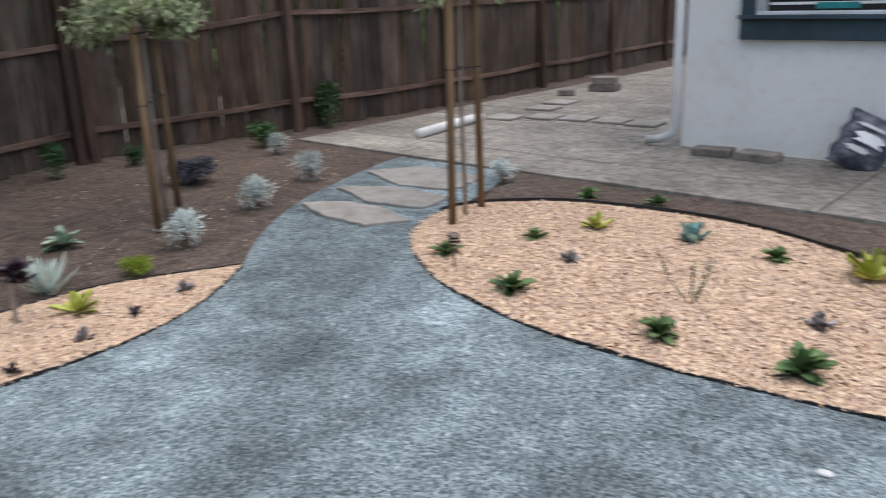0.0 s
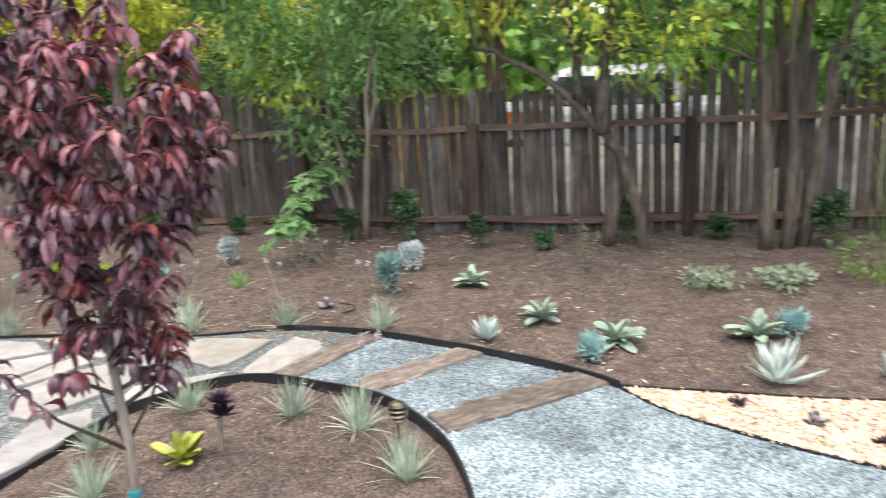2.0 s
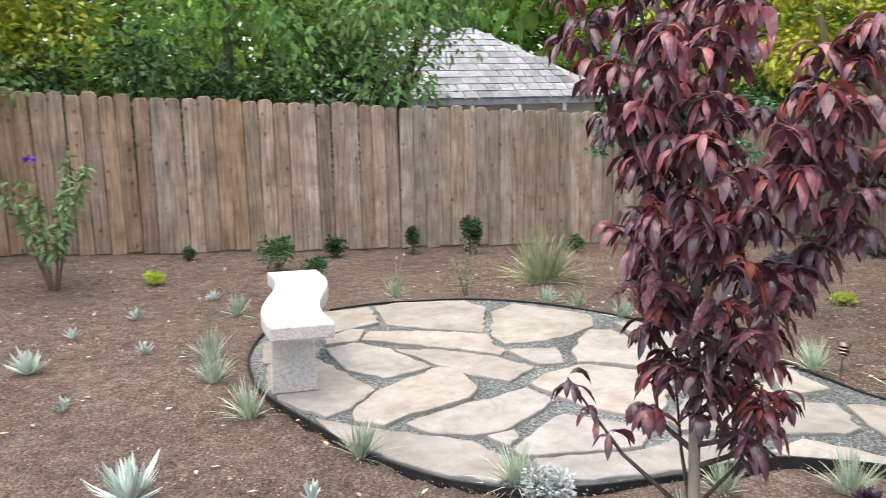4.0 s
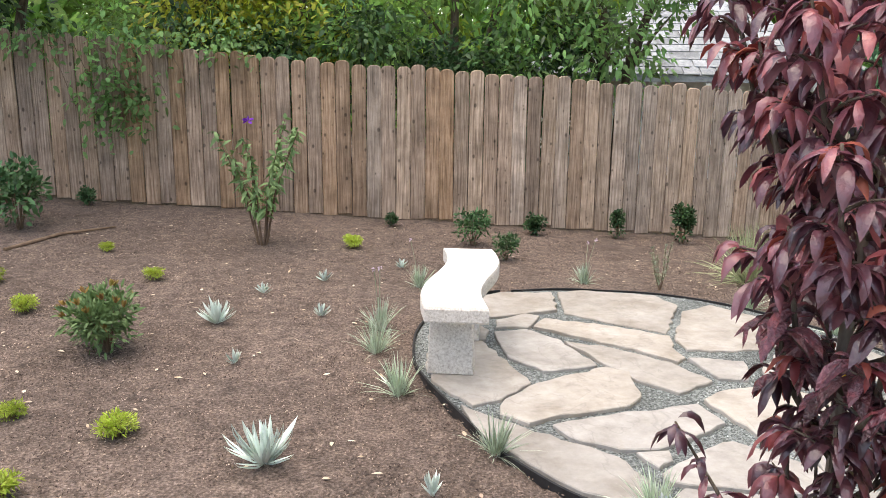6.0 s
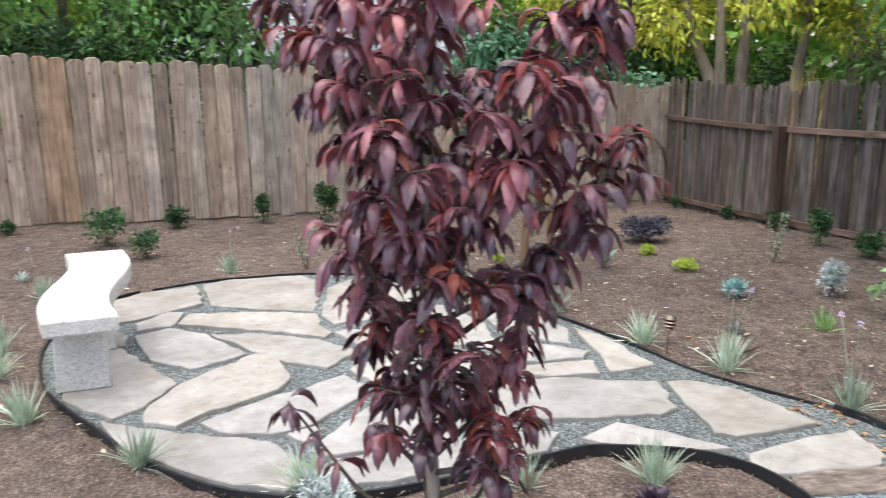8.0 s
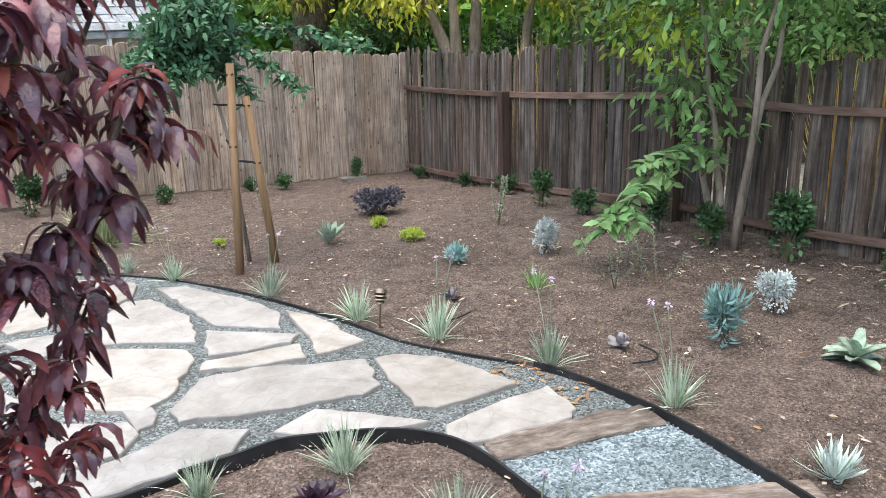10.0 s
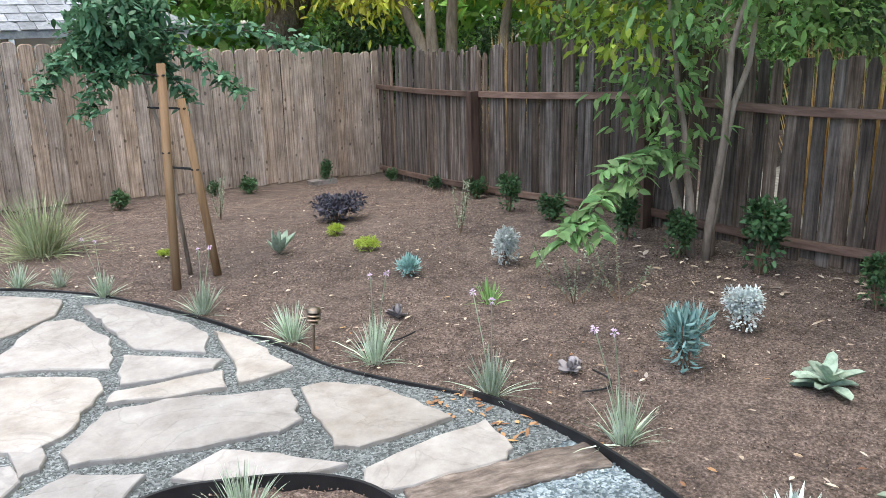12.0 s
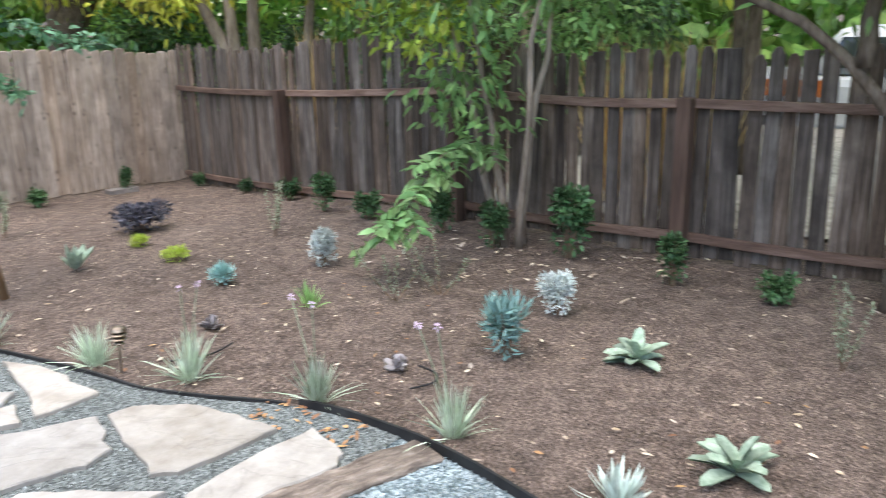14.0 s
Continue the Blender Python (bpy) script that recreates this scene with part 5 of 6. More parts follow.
# ---------------------------------------------------------------- staked young trees
def staked_tree(label, stakes, trunk, stake_h, crown, n, leaf, material, seed, arms=(), lean=((0, 0), (0, 0))):
    t = thing("staked_tree", label, "tree", at_ground(*trunk))
    g = Vector(at_ground(*trunk))
    rng = np.random.default_rng(seed)
    top = Vector(crown[0]) - g
    bm = bmesh.new()
    tube(bm, [(0, 0, -0.05), (top.x * 0.3 + 0.02, top.y * 0.3, top.z * 0.5), (top.x, top.y, top.z + 0.25)], [0.016, 0.013, 0.006], 8)
    part("trunk", bm, M_BARK_PALE, t, smooth=True)
    for (x, y), h, tilt in zip(stakes, stake_h, lean):
        p = Vector((x, y, ground(x, y))) - g
        q = p * 0.78 + Vector((tilt[0], tilt[1], h))
        bm = bmesh.new()
        tube(bm, [p + Vector((0, 0, -0.06)), (p + q) / 2, q], [0.027, 0.026, 0.025], 10)
        part("stake", bm, M_STAKE, t, "round wooden stake", True)
        for k in (0.62, 0.95):
            c = p + (q - p) * k
            bm = bmesh.new()
            v = min(max(c.z / (top.z * 0.5), 0), 2)
            low, mid_, high = Vector((0, 0, 0)), Vector((top.x * 0.3 + 0.02, top.y * 0.3, 0)), Vector((top.x, top.y, 0))
            b = low.lerp(mid_, v) if v < 1 else mid_.lerp(high, v - 1)
            tube(bm, [c + Vector((-0.028, 0.0, 0)), c + Vector((0, 0.03, 0)), Vector((b.x, b.y + 0.02, c.z)), Vector((b.x + 0.018, b.y, c.z)), Vector((b.x, b.y - 0.02, c.z)), c + Vector((0, -0.03, 0)), c + Vector((-0.028, 0, 0))], 0.006, 6)
            part("tie", bm, M_EDGE, t, "black rubber tie")
    P, D = [], []
    for k in range(26):
        limbs = bmesh.new()
        d = unit(rng.normal(size=3))
        tip = Vector(top) + Vector(d * np.array(crown[1]) * rng.uniform(0.6, 1.05))
        base = Vector((top.x, top.y, top.z - 0.2 + 0.25 * rng.random()))
        tube(limbs, [base, (base + tip) / 2 + Vector((0, 0, 0.04)), tip], [0.007, 0.004, 0.002], 5)
        part("branch", limbs, M_BARK, t)
        for u in np.linspace(0.35, 1, n // 26):
            P.append(base + (tip - base) * u + Vector(rng.normal(0, 0.035, 3)))
            D.append(rng.normal(size=3) + np.array((0, 0, -0.1)))
    for tip in arms:
        tip = Vector(tip) - g
        base = Vector((top.x, top.y, top.z - 0.05))
        mid = (base + tip) / 2 + Vector((0, 0, 0.1))
        limbs = bmesh.new()
        tube(limbs, [base, mid, tip], [0.007, 0.005, 0.002], 5)
        part("branch", limbs, M_BARK, t)
        for u in np.linspace(0.2, 1, 60):
            p = base + (mid - base) * (2 * u) if u < 0.5 else mid + (tip - mid) * (2 * u - 1)
            for _ in range(4):
                P.append(p + Vector(rng.normal(0, 0.03, 3)))
                D.append(rng.normal(size=3) * np.array((1, 1, 0.5)))
    P, D = np.array([tuple(p) for p in P]), np.array(D)
    V, F = leaves(P, D, leaf * rng.uniform(0.7, 1.3, len(P)), leaf * 0.46, 0.25, 0.15, rng, simple=True)
    tri_mesh("crown", V, F, material, t)
    return t


staked_tree("young green tree tied to two wooden stakes", [(2.95, 3.5), (3.27, 3.57)], (3.17, 3.74), (1.33, 1.12), ((2.95, 3.88, 1.5), (0.44, 0.4, 0.42)), 2600, 0.066, M_JADE, 91,
            [(3.95, 3.35, 1.36), (3.5, 3.45, 1.1), (2.42, 3.85, 1.15), (2.68, 3.8, 1.0), (3.3, 3.75, 1.05)], ((0.02, -0.03), (-0.09, 0.0)))
staked_tree("young grey-green tree tied to wooden stakes", [(3.12, -4.33), (3.5, -4.72)], (3.3, -4.5), (1.4, 1.42), ((3.3, -4.52, 1.66), (0.62, 0.62, 0.38)), 5200, 0.052, M_VARI, 92)
staked_tree("young grey-green tree tied to wooden stakes", [(1.48, -5.54), (1.6, -6.0)], (1.56, -5.78), (1.65, 1.62), ((1.56, -5.78, 1.78), (0.42, 0.42, 0.34)), 3400, 0.046, M_VARI, 93)


# ---------------------------------------------------------------- trees along the fence
def tree(name, label, at, stems, clumps, n, leaf, material, bark, seed, base_r=0.06, simple=True, bright=None, hang=-0.2):
    """Tapered stems that fork into limbs, and a crown of uneven leaf clumps. stems: lists of points; clumps: (center, radius)."""
    t = thing(name, label, "tree", at_ground(*at))
    rng = np.random.default_rng(seed)
    for pts in stems:
        bm = bmesh.new()
        k = len(pts)
        r0 = base_r * rng.uniform(0.75, 1.1)
        fine = []
        P3 = [Vector(p) for p in pts]
        for i in range(k - 1):
            for s in range(3):
                fine.append(P3[i].lerp(P3[i + 1], s / 3) + Vector(rng.normal(0, 0.012, 3)))
        fine.append(P3[-1])
        tube(bm, fine, [r0 * (1 - 0.75 * i / (len(fine) - 1)) for i in range(len(fine))], 9)
        part("stem", bm, bark, t, smooth=True)
    tips = [Vector(p) for pts in stems for p in pts[1:]]
    VV, FF, VB, FB = [], [], [], []
    o, ob_ = 0, 0
    total = sum(r[0] * r[1] * r[2] if hasattr(r, "__len__") else r ** 3 for _, r in clumps) or 1
    for c, r in clumps:
        c = Vector(c)
        rad = np.array(r if hasattr(r, "__len__") else (r, r, r * 0.8), float)
        near = min(tips, key=lambda p: (p - c).length)
        limbs = bmesh.new()
        tube(limbs, [near, near.lerp(c, 0.5) + Vector((0, 0, 0.06)), c], [base_r * 0.28, base_r * 0.18, 0.004], 6)
        part("limb", limbs, bark, t, smooth=True)
        m = max(40, int(n * (rad.prod() / total) ** 0.75 / len(clumps) ** 0.25))
        d = unit(rng.normal(size=(m // 9 + 1, 3)))
        hub = np.array(c) + d * rad * rng.uniform(0.35, 1.0, (len(d), 1))
        P = np.repeat(hub, 9, 0) + rng.normal(0, leaf * 1.3, (len(hub) * 9, 3))
        D = np.repeat(d, 9, 0) + rng.normal(0, 0.7, P.shape) + np.array((0, 0, hang))
        V, F = leaves(P, D, leaf * rng.uniform(0.65, 1.35, len(P)), leaf * 0.47 * rng.uniform(0.8, 1.2, len(P)), 0.25, 0.15, rng, simple=simple)
        # a share of the clumps takes the paler colour that stands for backlight
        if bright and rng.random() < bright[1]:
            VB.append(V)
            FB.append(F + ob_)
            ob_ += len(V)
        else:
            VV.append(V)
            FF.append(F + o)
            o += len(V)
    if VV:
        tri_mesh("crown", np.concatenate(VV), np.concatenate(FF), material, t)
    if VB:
        tri_mesh("light_foliage", np.concatenate(VB), np.concatenate(FB), bright[0], t, "leaves in a paler colour painted as if backlit")
    return t


def scatter_clumps(rng, lo, hi, n, r):
    return [(tuple(rng.uniform(a, b) for a, b in zip(lo, hi)), rng.uniform(*r)) for _ in range(n)]


rr = random.Random(17)
# multi-stemmed privet with a hanging green branch
tree("privet_tree", "multi-stemmed green privet leaning on the old fence", (5.55, 1.55),
     [[(0, 0, -0.05), (-0.05, 0.05, 0.6), (-0.1, 0.15, 1.3), (-0.2, 0.3, 2.2)], [(0.08, -0.05, -0.05), (0.1, -0.1, 0.7), (0.12, -0.25, 1.5), (0.1, -0.5, 2.4)],
      [(-0.04, -0.1, -0.05), (-0.1, -0.2, 0.8), (-0.2, -0.3, 1.6), (-0.3, -0.5, 2.5)], [(0.03, 0.1, -0.05), (0.05, 0.25, 0.8), (0.05, 0.5, 1.6), (0, 0.7, 2.3)]],
     [((-0.15, 0.25, 1.15), 0.3), ((-0.1, 0.5, 1.5), 0.35), ((-0.2, 0.1, 1.7), 0.38), ((0, -0.4, 1.75), 0.3), ((-0.2, 0.6, 1.95), 0.4), ((-0.2, -0.2, 2.1), 0.42), ((-0.3, -0.7, 2.15), 0.42),
      # the scattered clumps sit above the view, added to shade fence and soil
      ((-0.2, 0.9, 2.2), 0.4), ((-0.1, -1.0, 2.3), 0.4), ((-0.05, 0.1, 0.75), 0.16)] + scatter_clumps(rr, (-0.9, -1.0, 2.75), (0.6, 1.6, 3.8), 14, (0.4, 0.6)), 21000, 0.08, M_MID, M_BARK_PALE, 101, 0.027, bright=(M_SUNLIT, 0.12))


def hanging_branch():
    t = thing("hanging_branch", "arching bright green leafy branch that droops to the soil", "branch")
    rng = np.random.default_rng(102)
    pts = [Vector(p) for p in ((5.6, 1.62, 0.45), (5.45, 1.72, 0.7), (5.08, 1.75, 0.66), (4.72, 1.75, 0.42), (4.45, 1.76, 0.26))]
    bm = bmesh.new()
    tube(bm, pts, [0.014, 0.011, 0.008, 0.006, 0.003], 7)
    part("stem", bm, M_BARK, t)
    P, D = [], []

    def pairs(path, count, size):
        for i in range(count):
            u = (i + 0.5) / count * (len(path) - 1)
            k = min(int(u), len(path) - 2)
            d = (path[k + 1] - path[k]).normalized()
            side = d.cross(Vector((0, 0, 1))).normalized()
            for sgn in (-1, 1):
                P.append(tuple(path[k].lerp(path[k + 1], u - k)))
                D.append(tuple(side * sgn + d * 0.55 + Vector((0, 0, rng.normal(0.1, 0.25)))))
                size_of.append(size * rng.uniform(0.75, 1.2))
    size_of = []
    pairs(pts[1:], 36, 0.12)
    for k in range(20):
        u = 0.6 + 3.2 * k / 19
        i = min(int(u), 3)
        p = pts[i].lerp(pts[i + 1], u - i)
        b = k * 2.4
        tip = p + Vector((0.14 * math.cos(b) - 0.07, 0.16 * math.sin(b), -0.06 + 0.05 * math.cos(b * 2)))
        tip.z = max(tip.z, 0.1)
        twig = bmesh.new()
        tube(twig, [p, (p + tip) / 2 + Vector((0, 0, 0.02)), tip], [0.004, 0.003, 0.0015], 5)
        part("twig", twig, M_HANG, t)
        pairs([p, (p + tip) / 2 + Vector((0, 0, 0.02)), tip], 6, 0.1)
    size_of = np.array(size_of)
    V, F = leaves(P, D, size_of, size_of * 0.44, 0.3, 0.12, rng)
    V[:, 2] = np.maximum(V[:, 2], 0.02)
    tri_mesh("foliage", V, F, M_HANG, t)


M_HANG = mat("fresh_green_leaf", [(0.085, 0.17, 0.06), (0.16, 0.28, 0.11), (0.28, 0.42, 0.2)], 4, 0.45, 0, island=0.45, leaf=0.35)
hanging_branch()

tree("leaning_tree", "leaning dark-barked tree with crooked limbs beside the fence", (5.3, -0.98),
     [[(0.05, -0.03, -0.05), (0.05, 0.08, 0.45), (0.05, 0.18, 0.79), (0.05, 0.35, 0.98), (0.05, 0.56, 1.23), (0.05, 0.95, 1.5), (0.05, 1.3, 1.67), (0.05, 1.4, 2.1)],
      [(0.05, 0.5, 1.2), (0.05, 0.49, 1.54), (0.05, 0.6, 1.98), (0, 0.7, 2.7)], [(0.05, 0.3, 0.95), (0.1, 0.3, 1.5), (0.05, 0.2, 2.1), (0.0, 0.1, 2.6)], [(0.1, 0.25, -0.05), (0.08, 0.2, 0.6), (0.05, 0.2, 1.0)]],
     # second scatter: unseen high canopy, added to darken the ground and fence below
     scatter_clumps(rr, (-0.6, -0.9, 1.5), (0.6, 1.9, 2.5), 22, (0.16, 0.36)) + scatter_clumps(rr, (-1.3, -1.2, 2.75), (0.9, 2.2, 4.2), 22, (0.4, 0.65)), 16000, 0.075, M_MID, M_BARK, 103, 0.062, bright=(M_BACKLIT, 0.4))
tree("twin_trunk_tree", "cluster of thin grey trunks with green leaves beside the fence", (5.3, -1.98),
     [[(0, 0.06, -0.05), (0, 0.08, 0.7), (0.03, 0.12, 1.4), (0, 0.2, 2.6)], [(0, -0.1, -0.05), (0.02, -0.12, 0.8), (0, -0.05, 1.5), (0, -0.2, 2.6)], [(0.1, -0.22, -0.05), (0.1, -0.3, 0.8), (0.1, -0.42, 1.4), (0.1, -0.7, 2.5)]],
     # the clumps from 2.8 m up are out of view, added for shade
     scatter_clumps(rr, (-0.4, -1.1, 1.45), (0.5, 0.8, 2.8), 15, (0.18, 0.36)) + scatter_clumps(rr, (-1.2, -2.6, 2.8), (0.9, 0.9, 4.2), 22, (0.4, 0.65)), 15000, 0.065, M_MID, M_BARK, 104, 0.055, bright=(M_SUNLIT, 0.45))
tree("fence_shrub_tree", "slender shrub with dense leaves against the fence", (5.5, -2.95),
     [[(0, 0, -0.05), (0, 0.05, 0.7), (0, 0.1, 1.5), (0, -0.1, 2.4)], [(0.05, -0.05, -0.05), (0.05, -0.15, 0.7), (0, -0.3, 1.5), (0, -0.5, 2.3)]],
     # the scattered top clumps are unseen and added only to cast shade
     [((-0.05, 0.15, 1.2), 0.26), ((-0.05, -0.15, 1.35), 0.28), ((-0.05, 0.1, 1.6), 0.33), ((-0.1, -0.4, 1.7), 0.3), ((0, 0.3, 2.0), 0.4), ((-0.1, -0.3, 2.1), 0.4), ((-0.2, -1.0, 2.2), 0.42), ((-0.2, -1.7, 2.25), 0.36)] + scatter_clumps(rr, (-0.7, -0.6, 2.7), (0.7, 0.6, 3.8), 6, (0.4, 0.6)), 6400, 0.075, M_MID, M_BARK, 105, 0.03, bright=(M_SUNLIT, 0.25))


def wispy():
    t = thing("wispy_shrub", "upright wispy light green shrub on soil", "shrub", at_ground(4.4, -2.66))
    rng = np.random.default_rng(106)
    n = 230
    a = rng.uniform(0, math.tau, n)
    tilt = rng.uniform(0.0, 0.5, n)
    base = np.stack([rng.normal(0, 0.08, n), rng.normal(0, 0.08, n), rng.uniform(0.0, 0.75, n)], 1)
    way = np.stack([np.cos(a) * np.sin(tilt), np.sin(a) * np.sin(tilt), np.cos(tilt)], 1)
    V, F = leaves(base, way, rng.uniform(0.12, 0.42, n), 0.008, 0.05, 0.1, rng, simple=True)
    tri_mesh("foliage", V, F, M_WISP, t)
    for k in range(9):
        bm = bmesh.new()
        q = k * 2.4
        tube(bm, [(0.02 * math.cos(q), 0.02 * math.sin(q), -0.03), (0.07 * math.cos(q), 0.07 * math.sin(q), 0.45), (0.13 * math.cos(q), 0.13 * math.sin(q), 0.95)], [0.006, 0.004, 0.002], 5)
        part("stem", bm, M_TWIG, t)
    p, d = ball(rng, 520, (0.28, 0.28, 0.13), (0, 0.15, 0.16))
    V, F = leaves(p, d, 0.04, 0.014, 0.2, 0.1, rng, simple=True)
    V[:, 2] = np.maximum(V[:, 2], 0.004)
    tri_mesh("low_foliage", V, F, M_WISP, t)


M_WISP = mat("wispy_leaf", [(0.09, 0.15, 0.04), (0.16, 0.24, 0.07), (0.24, 0.31, 0.1)], 4, 0.6, 0, island=0.4, leaf=0.3)
wispy()

# ivy that hangs over the far fence
rng_v = np.random.default_rng(111)
vine = thing("hanging_ivy", "green ivy that hangs over the fence top", "vine")
for k in range(6):
    x = -3.5 + 0.22 * k
    bm = bmesh.new()
    tube(bm, [(x, 7.5, 1.85), (x + 0.05, 7.36, 1.75), (x + 0.25, 7.34, 1.15 + 0.1 * (k % 3))], 0.004, 5)
    part("stem", bm, M_TWIG, vine)
P = np.stack([rng_v.normal(-2.85, 0.22, 420), rng_v.uniform(7.22, 7.36, 420), 1.25 + rng_v.normal(0, 0.2, 420)], 1)
P2 = np.stack([rng_v.uniform(-4.6, -1.4, 700), rng_v.uniform(7.2, 7.6, 700), 1.78 + rng_v.normal(0, 0.12, 700)], 1)
P = np.concatenate([P, P2])
V, F = leaves(P, rng_v.normal(size=P.shape) + np.array((0, -0.6, -0.5)), 0.07 * rng_v.uniform(0.6, 1.3, len(P)), 0.05, 0.2, 0.1, rng_v, simple=True)
tri_mesh("foliage", V, F, M_MID, vine)

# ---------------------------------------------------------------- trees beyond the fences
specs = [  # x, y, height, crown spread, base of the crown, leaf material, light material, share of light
    # the tree at -4.7, 8.7 is added to overhang and shade the north fence
    (-7.5, 10.0, 5.5, 2.0, 1.2, M_DARK, M_SUNLIT, 0.25), (-4.7, 8.7, 5.0, 2.2, 1.95, M_DARK, M_SPRIG, 0.1), (-3.2, 10.6, 5.5, 2.0, 1.5, M_GREEN, M_BACKLIT, 0.35),
    (-1.2, 9.6, 4.5, 1.5, 1.5, M_GREEN, M_BACKLIT, 0.45), (0.8, 10.3, 5.0, 1.7, 1.4, M_GREEN, M_SUNLIT, 0.25), (2.5, 9.3, 4.6, 1.6, 1.6, M_MID, M_SPRIG, 0.35),
    (3.1, 17.5, 6.4, 2.3, 1.6, M_GREEN, M_SUNLIT, 0.4), (9.0, 15.5, 6.0, 2.2, 2.0, M_GREEN, M_SUNLIT, 0.5), (9.5, 10.2, 5.5, 2.0, 2.3, M_GREEN, M_BACKLIT, 0.8),
    (11.0, 7.0, 6.0, 2.2, 2.3, M_GREEN, M_BACKLIT, 0.8), (10.3, 3.8, 6.0, 2.2, 2.2, M_GREEN, M_BACKLIT, 0.6), (8.6, 0.8, 5.5, 2.0, 2.2, M_GREEN, M_BACKLIT, 0.7),
    (9.0, -2.6, 5.5, 2.1, 2.3, M_GREEN, M_BACKLIT, 0.65), (10.5, -5.5, 6.0, 2.2, 2.1, M_MID, M_SUNLIT, 0.4), (10.5, -9.5, 6.0, 2.4, 1.6, M_DARK, M_SUNLIT, 0.3),
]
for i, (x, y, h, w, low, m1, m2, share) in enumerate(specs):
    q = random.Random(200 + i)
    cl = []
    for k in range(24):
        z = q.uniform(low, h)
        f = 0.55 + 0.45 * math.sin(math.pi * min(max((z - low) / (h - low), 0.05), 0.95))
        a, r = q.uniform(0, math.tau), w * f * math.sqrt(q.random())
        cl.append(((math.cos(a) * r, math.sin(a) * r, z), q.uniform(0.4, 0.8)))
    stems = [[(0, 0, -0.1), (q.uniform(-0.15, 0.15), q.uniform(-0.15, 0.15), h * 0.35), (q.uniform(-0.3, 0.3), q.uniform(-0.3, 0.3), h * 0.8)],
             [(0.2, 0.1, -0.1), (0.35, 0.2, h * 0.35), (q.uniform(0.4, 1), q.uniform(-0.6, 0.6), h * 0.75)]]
    # extra overhang above the view, added to shade the left of the fence
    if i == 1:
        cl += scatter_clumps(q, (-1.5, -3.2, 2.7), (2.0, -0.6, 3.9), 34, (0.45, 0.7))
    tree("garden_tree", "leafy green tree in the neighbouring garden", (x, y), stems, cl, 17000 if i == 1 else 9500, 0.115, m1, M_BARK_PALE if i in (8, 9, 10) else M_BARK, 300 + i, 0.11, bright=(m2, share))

# dark shrubs under the trees, whose tops show over the fences
for i, (x, y, w) in enumerate(((8.9, 9.0, 0.9), (10.9, 8.9, 1.1), (10.8, 5.6, 1.1), (9.4, 2.6, 1.0), (1.3, 9.0, 0.9), (-0.6, 8.9, 1.0), (-2.4, 9.0, 1.0), (-5.6, 9.2, 1.1))):
    q = random.Random(250 + i)
    tree("garden_shrub", "dense dark green shrub behind the fence", (x, y), [[(0, 0, -0.1), (0.05, 0, 0.7), (0.1, 0.1, 1.4)], [(0.1, 0, -0.1), (-0.2, 0.1, 0.8), (-0.4, 0.1, 1.5)]],
         [((q.uniform(-w, w), q.uniform(-0.5, 0.5), q.uniform(0.8, 1.95)), q.uniform(0.3, 0.5)) for _ in range(16)], 5200, 0.1, M_DARK, M_BARK, 350 + i, 0.04, bright=(M_MID, 0.4))

# pale trunks and a dark one beyond the corner of the fences
q = random.Random(77)
tree("pale_trunk_tree", "tall tree with several smooth pale trunks behind the fence", (9.3, 7.55),
     [[(0, 0, -0.2), (0.0, 0.02, 1.6), (0.03, 0.0, 2.6), (0.1, 0.1, 5.2)], [(-0.15, 0.3, -0.2), (-0.2, 0.32, 1.5), (-0.45, 0.55, 2.3), (-0.9, 1.0, 4.6)], [(-0.1, 0.15, -0.2), (-0.15, 0.2, 1.5), (-0.18, 0.28, 2.4), (-0.2, 0.5, 5.0)],
      [(0.45, -0.4, -0.2), (0.5, -0.5, 1.4), (0.62, -0.55, 2.4), (0.9, -0.6, 5.0)]],
     [((q.uniform(-1.9, 1.8), q.uniform(-1.6, 1.9), q.uniform(2.35, 4.8)), q.uniform(0.35, 0.65)) for _ in range(28)], 10000, 0.11, M_GREEN, M_BARK_PALE, 401, 0.13, bright=(M_BACKLIT, 0.85))
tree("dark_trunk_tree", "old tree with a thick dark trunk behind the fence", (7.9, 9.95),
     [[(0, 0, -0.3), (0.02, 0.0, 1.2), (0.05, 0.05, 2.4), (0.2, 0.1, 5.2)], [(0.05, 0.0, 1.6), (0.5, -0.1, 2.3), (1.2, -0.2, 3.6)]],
     [((q.uniform(-1.9, 1.9), q.uniform(-1.5, 1.6), q.uniform(2.3, 4.8)), q.uniform(0.35, 0.65)) for _ in range(24)], 9000, 0.11, M_GREEN, M_BARK, 402, 0.27, bright=(M_BACKLIT, 0.8))
M_STRAW = mat("dry_grass_blade", [(0.42, 0.28, 0.12), (0.62, 0.44, 0.2), (0.75, 0.57, 0.3)], 6, 0.7, 0, island=0.35, leaf=0.35)
plant(grass_tuft(1.95, 240, 411, M_STRAW, "tall golden dry ornamental grass behind the fence", 0, 0.16, 0.014, 0.12), [(8.3, 5.65, 1.0), (7.0, 1.4, 0.76), (7.0, 1.05, 0.75), (6.95, 0.7, 0.74)], "dry grasses")

# far woods close the view
rng_w = np.random.default_rng(7)
n = 62000
ang = rng_w.uniform(-0.35 * math.pi, 0.85 * math.pi, n)
rad = rng_w.uniform(17, 27, n)
P = np.stack([np.cos(ang) * rad, np.sin(ang) * rad, rng_w.uniform(0, 1, n) ** 1.2 * (7.5 + 2.2 * np.sin(ang * 9) + 1.2 * np.sin(ang * 23))], 1)
